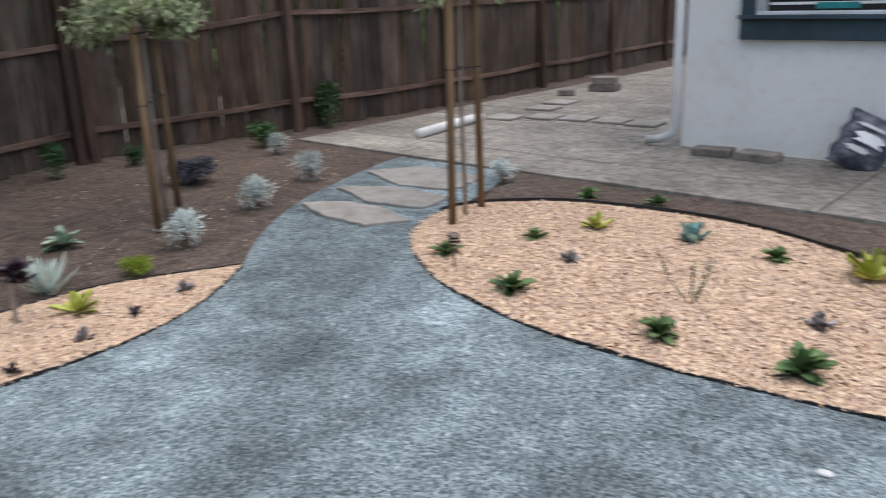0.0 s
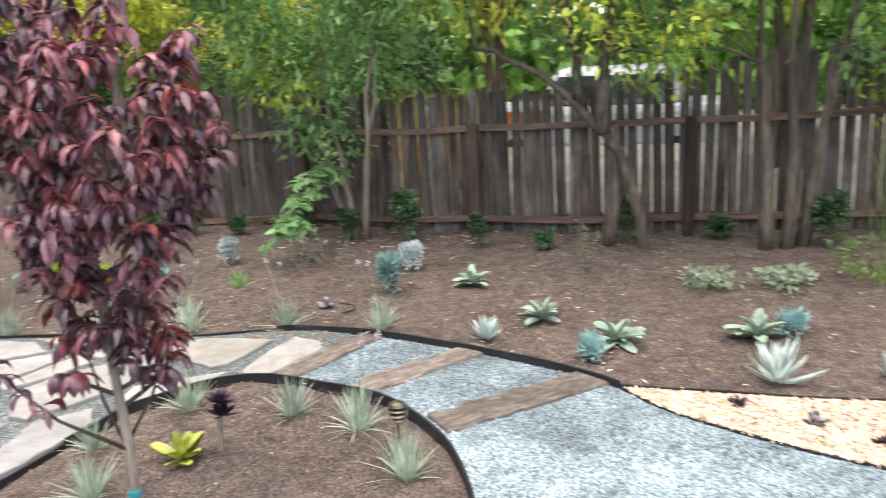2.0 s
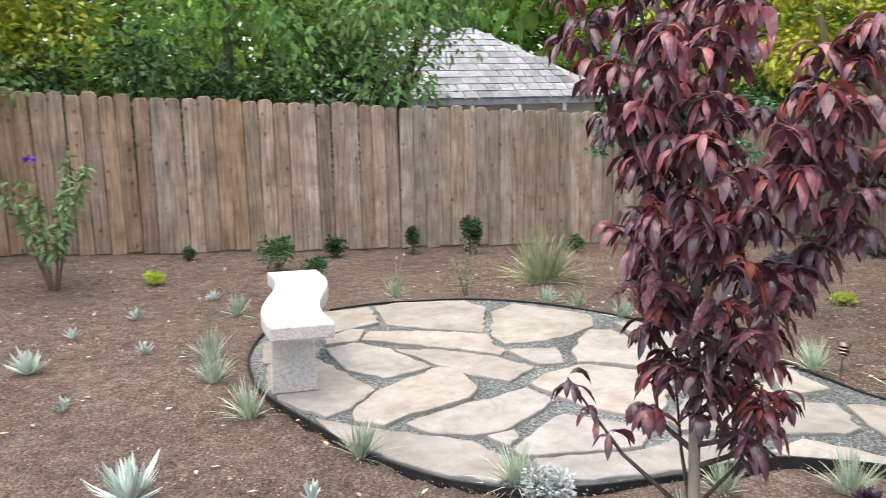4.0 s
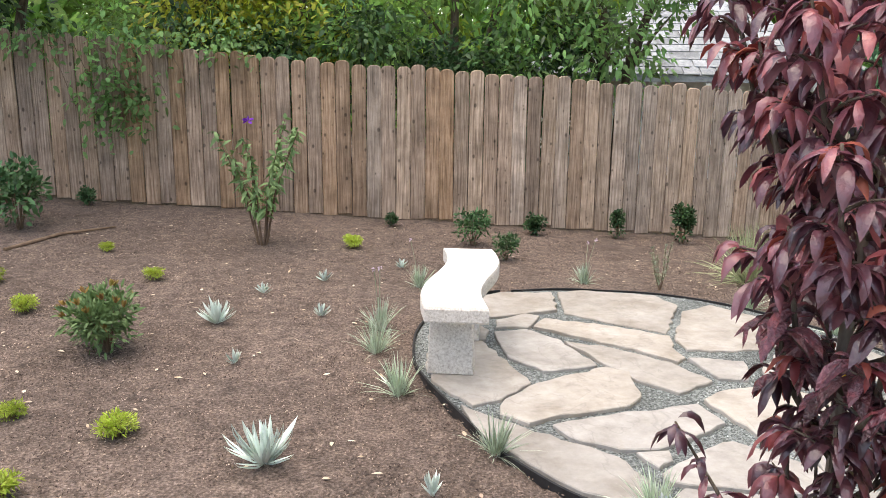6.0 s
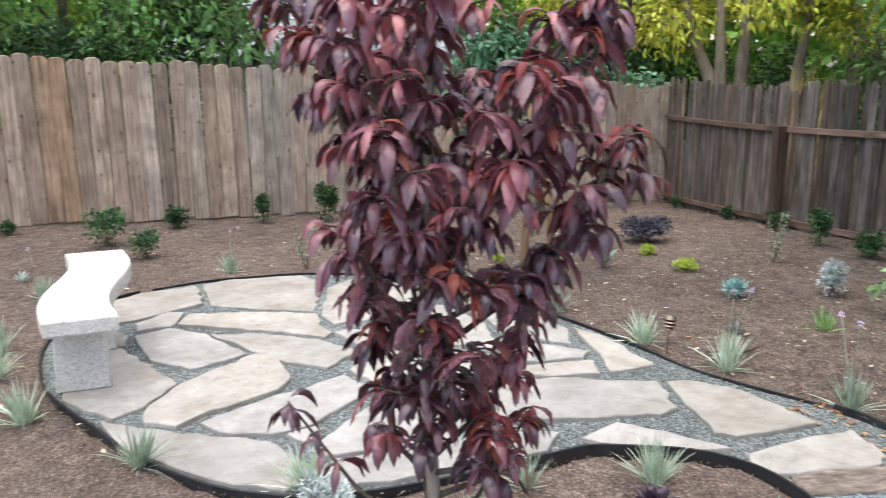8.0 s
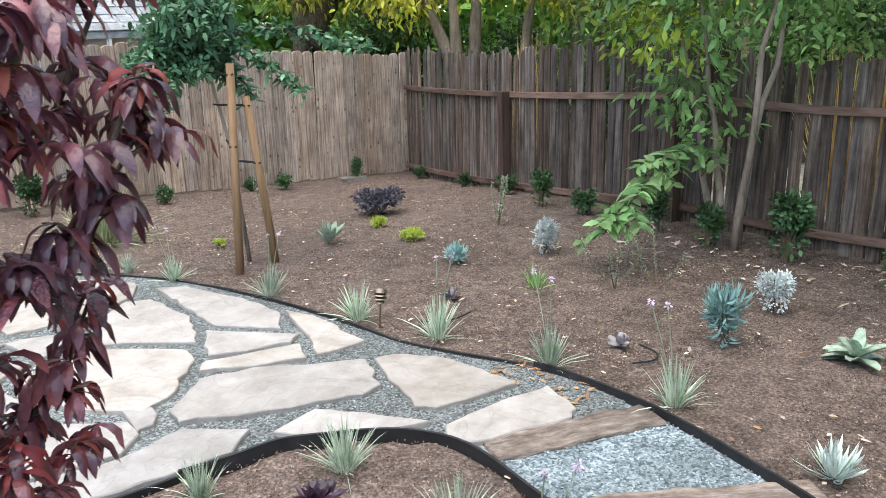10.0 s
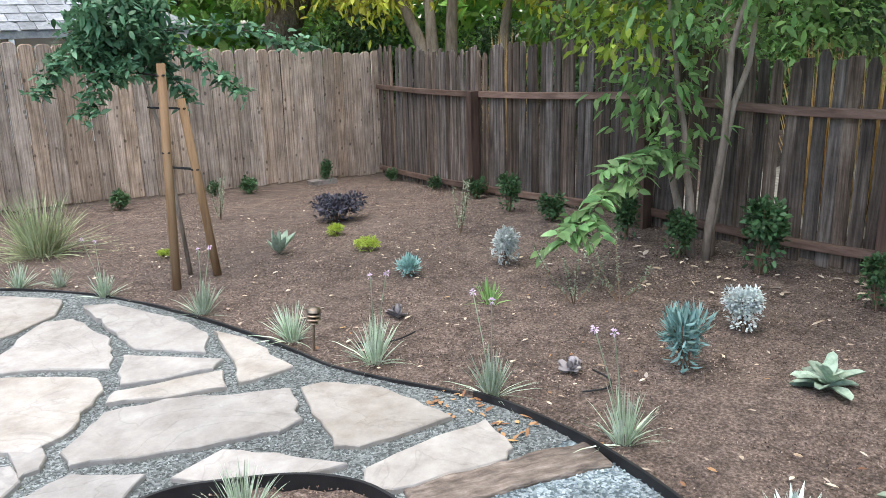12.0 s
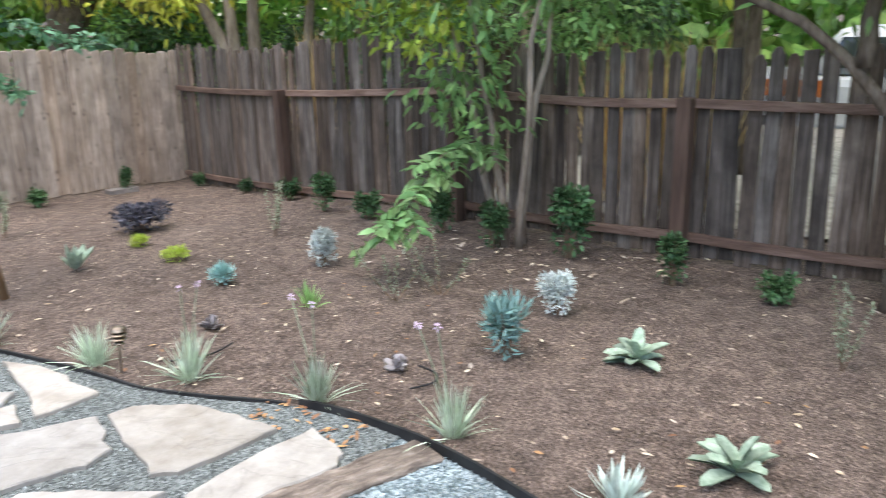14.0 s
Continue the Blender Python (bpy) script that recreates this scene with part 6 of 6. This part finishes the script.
V, F = leaves(P, rng_w.normal(size=P.shape), rng_w.uniform(0.35, 0.7, n), rng_w.uniform(0.2, 0.4, n), 0.2, 0.1, rng_w, simple=True)
tagged(tri_mesh("far_woods", V, F, M_GREEN), "distant green trees beyond the gardens", "woods", kind="stuff")


drive = [(6.6, -9), (30, -9), (30, 2.5), (6.6, 2.5)]
drape("driveway", drive, 0.02, M_CONCRETE, 3.0, "pale concrete driveway behind the fence")


# ---------------------------------------------------------------- the neighbour's shed and back fence
def shed():
    t = thing("garden_shed", "neighbour's pale shed with a grey shingled hip roof", "shed", (4.2, 13.4, -0.3))
    bm = bmesh.new()
    box(bm, (4.6, 3.6, 1.75), at=(0, 0, 0.85))
    part("wall", bm, M_STUCCO, t)
    bm = bmesh.new()
    rx, ry, ez, rz, ridge = 2.65, 2.15, 1.75, 3.0, 0.7
    v = [bm.verts.new(p) for p in ((-rx, -ry, ez), (rx, -ry, ez), (rx, ry, ez), (-rx, ry, ez), (-ridge, 0, rz), (ridge, 0, rz), (-rx, -ry, ez - 0.1), (rx, -ry, ez - 0.1), (rx, ry, ez - 0.1), (-rx, ry, ez - 0.1))]
    for f in ((0, 1, 5, 4), (1, 2, 5), (2, 3, 4, 5), (3, 0, 4), (0, 6, 7, 1), (1, 7, 8, 2), (2, 8, 9, 3), (3, 9, 6, 0), (6, 9, 8, 7)):
        bm.faces.new([v[k] for k in f])
    roof = part("roof", bm, M_ROOF, t)
    # courses of shingles on the two slopes that show
    shapes = []
    for k in range(3):
        b2 = bmesh.new()
        box(b2, (0.2 + 0.03 * k, 0.26, 0.014), bevel=0)
        me = bpy.data.meshes.new("shingle")
        b2.to_mesh(me)
        b2.free()
        me.materials.append(M_ROOF)
        shapes.append(me)
    q = random.Random(9)
    slope = math.atan2(rz - ez, ry)
    rows = 11
    for r in range(rows):
        u = (r + 0.5) / rows
        half = rx + (ridge - rx) * u
        x = -half + 0.1
        while x < half - 0.05:
            ob = new("shingle", q.choice(shapes))
            ob.parent = roof
            ob.matrix_basis = pose(x, -ry * (1 - u), ez + (rz - ez) * u + 0.012 + q.uniform(0, 0.004), math.degrees(slope) - 3, 0, 0)
            x += 0.245
    for k in range(7):
        bm = bmesh.new()
        box(bm, (0.07, 0.12, 0.13), at=(-2.4 + 0.8 * k, -2.08, 1.6))
        part("rafter_tail", bm, M_WHITE, t)
    t.matrix_basis = pose(4.85, 13.4, -0.3, 0, 0, -6)


shed()
back = [board_mesh("back_board", 0.3, 1.7, 0.02, "flat", M_BOARD_B, 0)]
fence("back_fence", "tall dark wooden fence in the next garden", [(12.2, 7.6), (12.4, 3.0)], lambda s: 2.3, 0.305, 0.004, 0.002, back, [], [], 1)


def parked_car():
    t = thing("parked_car", "white and orange parked vehicle seen over the fence", "car", (12.8, -0.1, -0.46), 88)
    bm = bmesh.new()
    box(bm, (4.2, 1.7, 0.7), at=(0, 0, 0.75), bevel=0.12)
    part("body", bm, M_CARPAINT, t)
    bm = bmesh.new()
    box(bm, (2.3, 1.5, 0.6), at=(-0.2, 0, 1.38), bevel=0.14, taper=0.78)
    part("cabin", bm, M_CARPAINT, t)
    bm = bmesh.new()
    box(bm, (1.9, 1.53, 0.36), at=(-0.2, 0, 1.38), taper=0.86)
    part("window", bm, M_GLASS, t)
    for x in (-1.3, 1.3):
        for y in (-0.8, 0.8):
            bm = bmesh.new()
            tube(bm, [(x, y - 0.1, 0.3), (x, y + 0.1, 0.3)], 0.32, 18)
            part("wheel", bm, M_EDGE, t)
    bm = bmesh.new()
    box(bm, (0.9, 0.05, 0.2), at=(1.2, 0.86, 0.95))
    part("stripe", bm, M_ORANGE, t, "orange stripe")


M_CARPAINT = mat("silver_car_paint", [(0.4, 0.42, 0.45), (0.5, 0.52, 0.55)], 4, 0.3, 0, spec=0.5)
M_ORANGE = mat("orange_paint", [(0.6, 0.16, 0.03), (0.7, 0.2, 0.04)], 4, 0.4, 0)
parked_car()


# ---------------------------------------------------------------- the house
def house():
    t = thing("house", "white painted house with slate-blue window trim", "house", (1.43, -8.78, 0.1))
    # wall along -x from the corner, with an opening for the window
    wx0, wx1, wz0, wz1 = -2.9, -0.62, 1.2, 2.25
    for i, (x0, x1, z0, z1) in enumerate(((-8, wx0, 0, 2.9), (wx1, 0, 0, 2.9), (wx0, wx1, 0, wz0), (wx0, wx1, wz1, 2.9))):
        bm = bmesh.new()
        box(bm, (x1 - x0, 0.2, z1 - z0), at=((x0 + x1) / 2, -0.1, (z0 + z1) / 2))
        part("wall", bm, M_STUCCO, t)
    bm = bmesh.new()
    box(bm, (0.2, 8, 2.9), at=(-0.1, -4.2, 1.45))
    part("side_wall", bm, M_STUCCO, t)
    bm = bmesh.new()
    box(bm, (8.4, 8.8, 0.12), at=(-3.9, -4, 2.97))
    part("roof", bm, M_ROOF, t)
    w = part("window", box(bmesh.new(), (wx1 - wx0 - 0.06, 0.02, wz1 - wz0 - 0.06), at=((wx0 + wx1) / 2, -0.1, (wz0 + wz1) / 2)), M_GLASS, t, "double-glazed window with blinds")
    f = 0.06
    for x0, x1, z0, z1 in ((wx0, wx1, wz0, wz0 + f), (wx0, wx1, wz1 - f, wz1), (wx0, wx0 + f, wz0 + f, wz1 - f), (wx1 - f, wx1, wz0 + f, wz1 - f), (-1.86, -1.76, wz0 + f, wz1 - f)):
        part("frame", box(bmesh.new(), (x1 - x0, 0.09, z1 - z0), at=((x0 + x1) / 2, -0.05, (z0 + z1) / 2), bevel=0.006), M_WHITE, w, "white vinyl frame")
    for k in range(8):
        z = wz0 + 0.12 + 0.05 * k
        for xa, xb in ((-1.74, -0.7), (-2.82, -1.88)):
            part("blind_slat", box(bmesh.new(), (xb - xa, 0.02, 0.022), at=((xa + xb) / 2, -0.085, z)), M_STUCCO, w)
    part("teal_cloth", box(bmesh.new(), (0.34, 0.02, 0.05), at=(-1.25, -0.07, wz0 + 0.1), bevel=0.008), M_TAPE, w, "teal cloth behind the glass")
    for x0, x1, z0, z1 in ((wx0 - 0.12, wx1 + 0.12, wz0 - 0.17, wz0 - 0.004), (wx1 + 0.004, wx1 + 0.12, wz0, wz1 + 0.12), (wx0 - 0.12, wx0 - 0.004, wz0, wz1 + 0.12)):
        part("window_trim", box(bmesh.new(), (x1 - x0, 0.05, z1 - z0), at=((x0 + x1) / 2, 0.025, (z0 + z1) / 2), bevel=0.005), M_SLATE, t, "slate-blue wooden trim")
    part("sill", box(bmesh.new(), (wx1 - wx0 + 0.26, 0.09, 0.035), at=((wx0 + wx1) / 2, 0.046, wz0 + 0.016), bevel=0.005), M_SLATE, t, "slate-blue sill")
    # the downspout at the corner, with its elbow
    bm = bmesh.new()
    tube(bm, [(0.05, 0.05, 2.9), (0.05, 0.05, 0.28), (0.07, 0.07, 0.17), (0.16, 0.1, 0.12), (0.3, 0.12, 0.1)], 0.04, 12)
    part("downspout", bm, M_WHITE, t, "white rain downspout", True)


house()


def sack():
    t = thing("soil_sack", "half-full printed plastic sack that leans on the house wall", "sack", (-0.16, -8.5, 0.1), 0)
    rng = np.random.default_rng(5)
    bm = bmesh.new()
    bmesh.ops.create_grid(bm, x_segments=16, y_segments=20, size=0.5)
    for v in bm.verts:
        u, w = v.co.x * 2, v.co.y * 2
        bulge = 0.09 * (1 - abs(u) ** 2.5) * (1 - abs(w) ** 4)
        v.co = Vector((u * 0.2 + 0.012 * math.sin(w * 9), -0.02, 0.27 + w * 0.27))
        v.co.y = bulge + 0.012 * noise.noise(Vector((u * 4, w * 5, 2)))
    g = bmesh.ops.duplicate(bm, geom=bm.faces[:])
    for v in {v for f in g["geom"] if isinstance(f, bmesh.types.BMFace) for v in f.verts}:
        v.co.y = -v.co.y * 0.6
    part("bag", bm, M_SACK, t, smooth=True)
    for k, (x, z, w, h) in enumerate(((-0.02, 0.3, 0.2, 0.1), (0.03, 0.18, 0.16, 0.05), (0.0, 0.41, 0.22, 0.03))):
        bm = bmesh.new()
        bmesh.ops.create_grid(bm, x_segments=8, y_segments=6, size=0.5)
        for v in bm.verts:
            X, Z = x + v.co.x * w * (1 + 0.25 * math.sin(v.co.y * 9 + k)), z + v.co.y * h
            u, q = X / 0.2, (Z - 0.27) / 0.27
            v.co = Vector((X, 0.09 * (1 - abs(u) ** 2.5) * (1 - abs(q) ** 4) + 0.02, Z))
        part("print", bm, M_WHITE, t, "white printed patch")
    t.matrix_basis = pose(-0.13, -8.5, 0.15, 22, -24, 12) @ Matrix.Diagonal((1, 1, 0.86, 1))


M_SACK = mat("plastic_sack", [(0.03, 0.033, 0.05), (0.07, 0.075, 0.1), (0.3, 0.3, 0.34)], 6, 0.35, 0.3, 12, 0.02)
sack()


def block(label, x, y, z, size, turn, group="pavers", material=None):
    ob = part("paver_block", box(bmesh.new(), size, bevel=0.008), material or M_BRICK)
    ob.matrix_basis = pose(x, y, z + size[2] / 2, 0, 0, turn)
    return tagged(ob, label, "paver", group)


block("grey concrete paver beside the house wall", 1.0, -8.52, 0.146, (0.34, 0.2, 0.07), 8)
block("grey concrete paver beside the house wall", 0.6, -8.52, 0.146, (0.34, 0.22, 0.07), -6)
block("stacked grey paver on the slab", 4.3, -12.2, 0.146, (0.4, 0.3, 0.1), 10)
block("stacked grey paver on the slab", 4.3, -12.2, 0.247, (0.36, 0.28, 0.1), 22)
block("reddish paver on the slab", 4.5, -11.5, 0.146, (0.24, 0.16, 0.08), 30)
block("grey paver at the fence foot", 6.55, 7.02, ground(6.55, 7.02) - 0.01, (0.34, 0.14, 0.07), -8)
for x, y in ((3.95, -9.35), (3.55, -9.6), (3.15, -9.68), (2.72, -9.72), (2.3, -9.7), (3.98, -10.2), (4.1, -10.75)):
    block("pale square paver laid on the slab", x, y, 0.146, (0.36, 0.34, 0.03), 6, "square pavers", M_FLAG)
bm = bmesh.new()
tube(bm, [(3.9, -7.8, 0.197), (4.0, -8.4, 0.197), (4.08, -9.05, 0.2)], 0.05, 14)
tagged(part("drain_pipe", bm, M_WHITE, smooth=True), "white plastic drain pipe lying on the slab", "pipe")
bm = bmesh.new()
tube(bm, [(-3.2, 5.44, ground(-3.2, 5.44) + 0.01), (-2.95, 5.95, ground(-2.95, 5.95) + 0.02), (-2.62, 6.3, ground(-2.62, 6.3) + 0.012)], [0.018, 0.014, 0.006], 7)
tagged(part("fallen_branch", bm, M_TWIG), "dry brown branch lying on the soil", "branch")
for pts in ([(3.42, 0.85), (3.52, 0.8), (3.6, 0.84), (3.63, 0.95)], [(3.1, 1.95), (3.25, 1.85), (3.4, 1.86)]):
    bm = bmesh.new()
    tube(bm, [(x, y, ground(x, y) + 0.016) for x, y in smooth(pts, 5)], 0.0045, 7)
    tagged(part("drip_hose", bm, M_EDGE), "short black drip hose on the soil", "hose", "drip hoses")

# ---------------------------------------------------------------- loose stuff: chips, crumbs, grit, dry leaves
def chips(name, poly, n, size, lift, material, seed, label, category, flatness=0.35, avoid=(), lean=False):
    """Many small four-sided chips strewn over poly, joined."""
    rng = np.random.default_rng(seed)
    xs, ys = [p[0] for p in poly], [p[1] for p in poly]
    X, Y = rng.uniform(min(xs), max(xs), n), rng.uniform(min(ys), max(ys), n)
    keep = within(poly, X, Y)
    for a in avoid:
        keep &= ~within(a, X, Y)
    X, Y = X[keep], Y[keep]
    m = len(X)
    Z = np.array([ground(x, y) for x, y in zip(X, Y)]) + lift
    a = rng.uniform(0, math.tau, m)
    u = np.stack([np.cos(a), np.sin(a), rng.normal(0, flatness, m)], 1) * (size[0] / 2 * rng.uniform(0.5, 1.3, m))[:, None]
    v = np.stack([-np.sin(a), np.cos(a), rng.normal(0, flatness, m)], 1) * (size[1] / 2 * rng.uniform(0.6, 1.3, m))[:, None]
    c = np.stack([X, Y, Z], 1)
    top = np.array((0, 0, size[2]))
    if lean:
        V = np.stack([c - u - v * 0.6, c + u - v * 0.3, c + v - u * 0.2, c + top], 1).reshape(-1, 3)
        F = np.array([(0, 1, 3), (1, 2, 3), (2, 0, 3)])
        return tagged(tri_mesh(name, V, (F[None] + (np.arange(m) * 4)[:, None, None]).reshape(-1, 3), material), label, category, kind="stuff")
    V = np.stack([c - u - v * 0.6, c + u - v, c + u * 0.8 + v, c - u + v * 0.8, c - u * 0.5 + top, c + u * 0.5 + top * 0.8], 1).reshape(-1, 3)
    F = np.array([(0, 1, 5), (0, 5, 4), (1, 2, 5), (2, 3, 4), (2, 4, 5), (3, 0, 4)])
    F = (F[None] + (np.arange(m) * 6)[:, None, None]).reshape(-1, 3)
    return tagged(tri_mesh(name, V, F, material), label, category, kind="stuff")


chips("wood_chips", chip1_poly, 26000, (0.032, 0.012, 0.006), 0.012, M_CHIP, 1, "pale tan wood chips", "wood chips")
chips("wood_chips", [p for p in chip2_poly if p[0] > -2.7], 52000, (0.034, 0.013, 0.006), 0.012, M_CHIP, 2, "pale tan wood chips", "wood chips")
gravel_near = [p for p in gravel_poly if p[0] > -2.6]
chips("gravel_chips", gravel_near, 150000, (0.0115, 0.0085, 0.005), 0.002, M_GRIT, 3, "blue-grey crushed gravel", "gravel", avoid=(patio_poly,))
chips("joint_chips", patio_poly, 46000, (0.0085, 0.0062, 0.004), 0.006, M_FINE_CHIP, 5, "dark grey stone chips between flagstones", "gravel")
bed_all = [(-4, -0.5), (-0.4, -0.5), (1.2, -0.4), (2.4, 0.2), (2.6, -1), (2.6, -4.2), (3.6, -6.9), (5.7, -7), (5.7, 1), (7.5, 7.2), (-4, 7.3)]
chips("mulch_crumbs", bed_all, 340000, (0.013, 0.0056, 0.006), 0.002, M_CRUMB, 4, "dark brown mulch crumbs", "mulch", avoid=(gravel_poly, chip1_poly, chip2_poly), lean=True)


def litter(name, area, n, size, material, seed, label, avoid=()):
    rng = np.random.default_rng(seed)
    X, Y = rng.uniform(area[0], area[1], n), rng.uniform(area[2], area[3], n)
    keep = np.ones(n, bool)
    for a in avoid:
        keep &= ~within(a, X, Y)
    X, Y = X[keep], Y[keep]
    Z = np.array([ground(x, y) for x, y in zip(X, Y)]) + 0.014
    P = np.stack([X, Y, Z], 1)
    D = np.stack([rng.normal(size=len(X)), rng.normal(size=len(X)), rng.uniform(0, 0.25, len(X))], 1)
    V, F = leaves(P, D, size * rng.uniform(0.5, 1.4, len(X)), size * 0.5 * rng.uniform(0.6, 1.2, len(X)), 0.1, 0.12, rng, simple=True, flat=(0, 0, 1))
    return tagged(tri_mesh(name, V, F, material), label, "leaf litter", kind="stuff")


beds = (gravel_poly, chip1_poly, chip2_poly)
litter("dry_leaves", (2.2, 5.7, -6.5, 5.5), 640, 0.034, M_LITTER, 21, "pale dry leaves strewn on the soil", beds)
litter("dry_leaves", (4.7, 5.8, 0.2, 2.2), 55, 0.062, M_LITTER, 22, "pale dry leaves under the privet", beds)
litter("dry_leaves", (-4, 2.5, 1.2, 7.2), 330, 0.036, M_LITTER, 23, "pale dry leaves strewn on the soil", beds)
litter("dry_leaves", (2.85, 3.12, 0.75, 1.3), 45, 0.036, M_ORANGE_LITTER, 24, "orange dry leaves caught by the edging")
litter("dry_leaves", (2.5, 4.5, -3.5, 2.5), 60, 0.034, M_ORANGE_LITTER, 25, "orange-brown dry leaves on the soil", beds)

bm = bmesh.new()
bmesh.ops.create_icosphere(bm, subdivisions=2, radius=0.02)
for v in bm.verts:
    v.co = Vector((v.co.x * 1.4, v.co.y, v.co.z * 0.5)) + v.co * 0.15 * noise.noise(v.co * 60)
pebble = part("pebble", bm, M_WHITE)
pebble.location = (-1.36, -4.1, ground(-1.36, -4.1) + 0.008)
tagged(pebble, "single white pebble lying on the gravel", "stone")
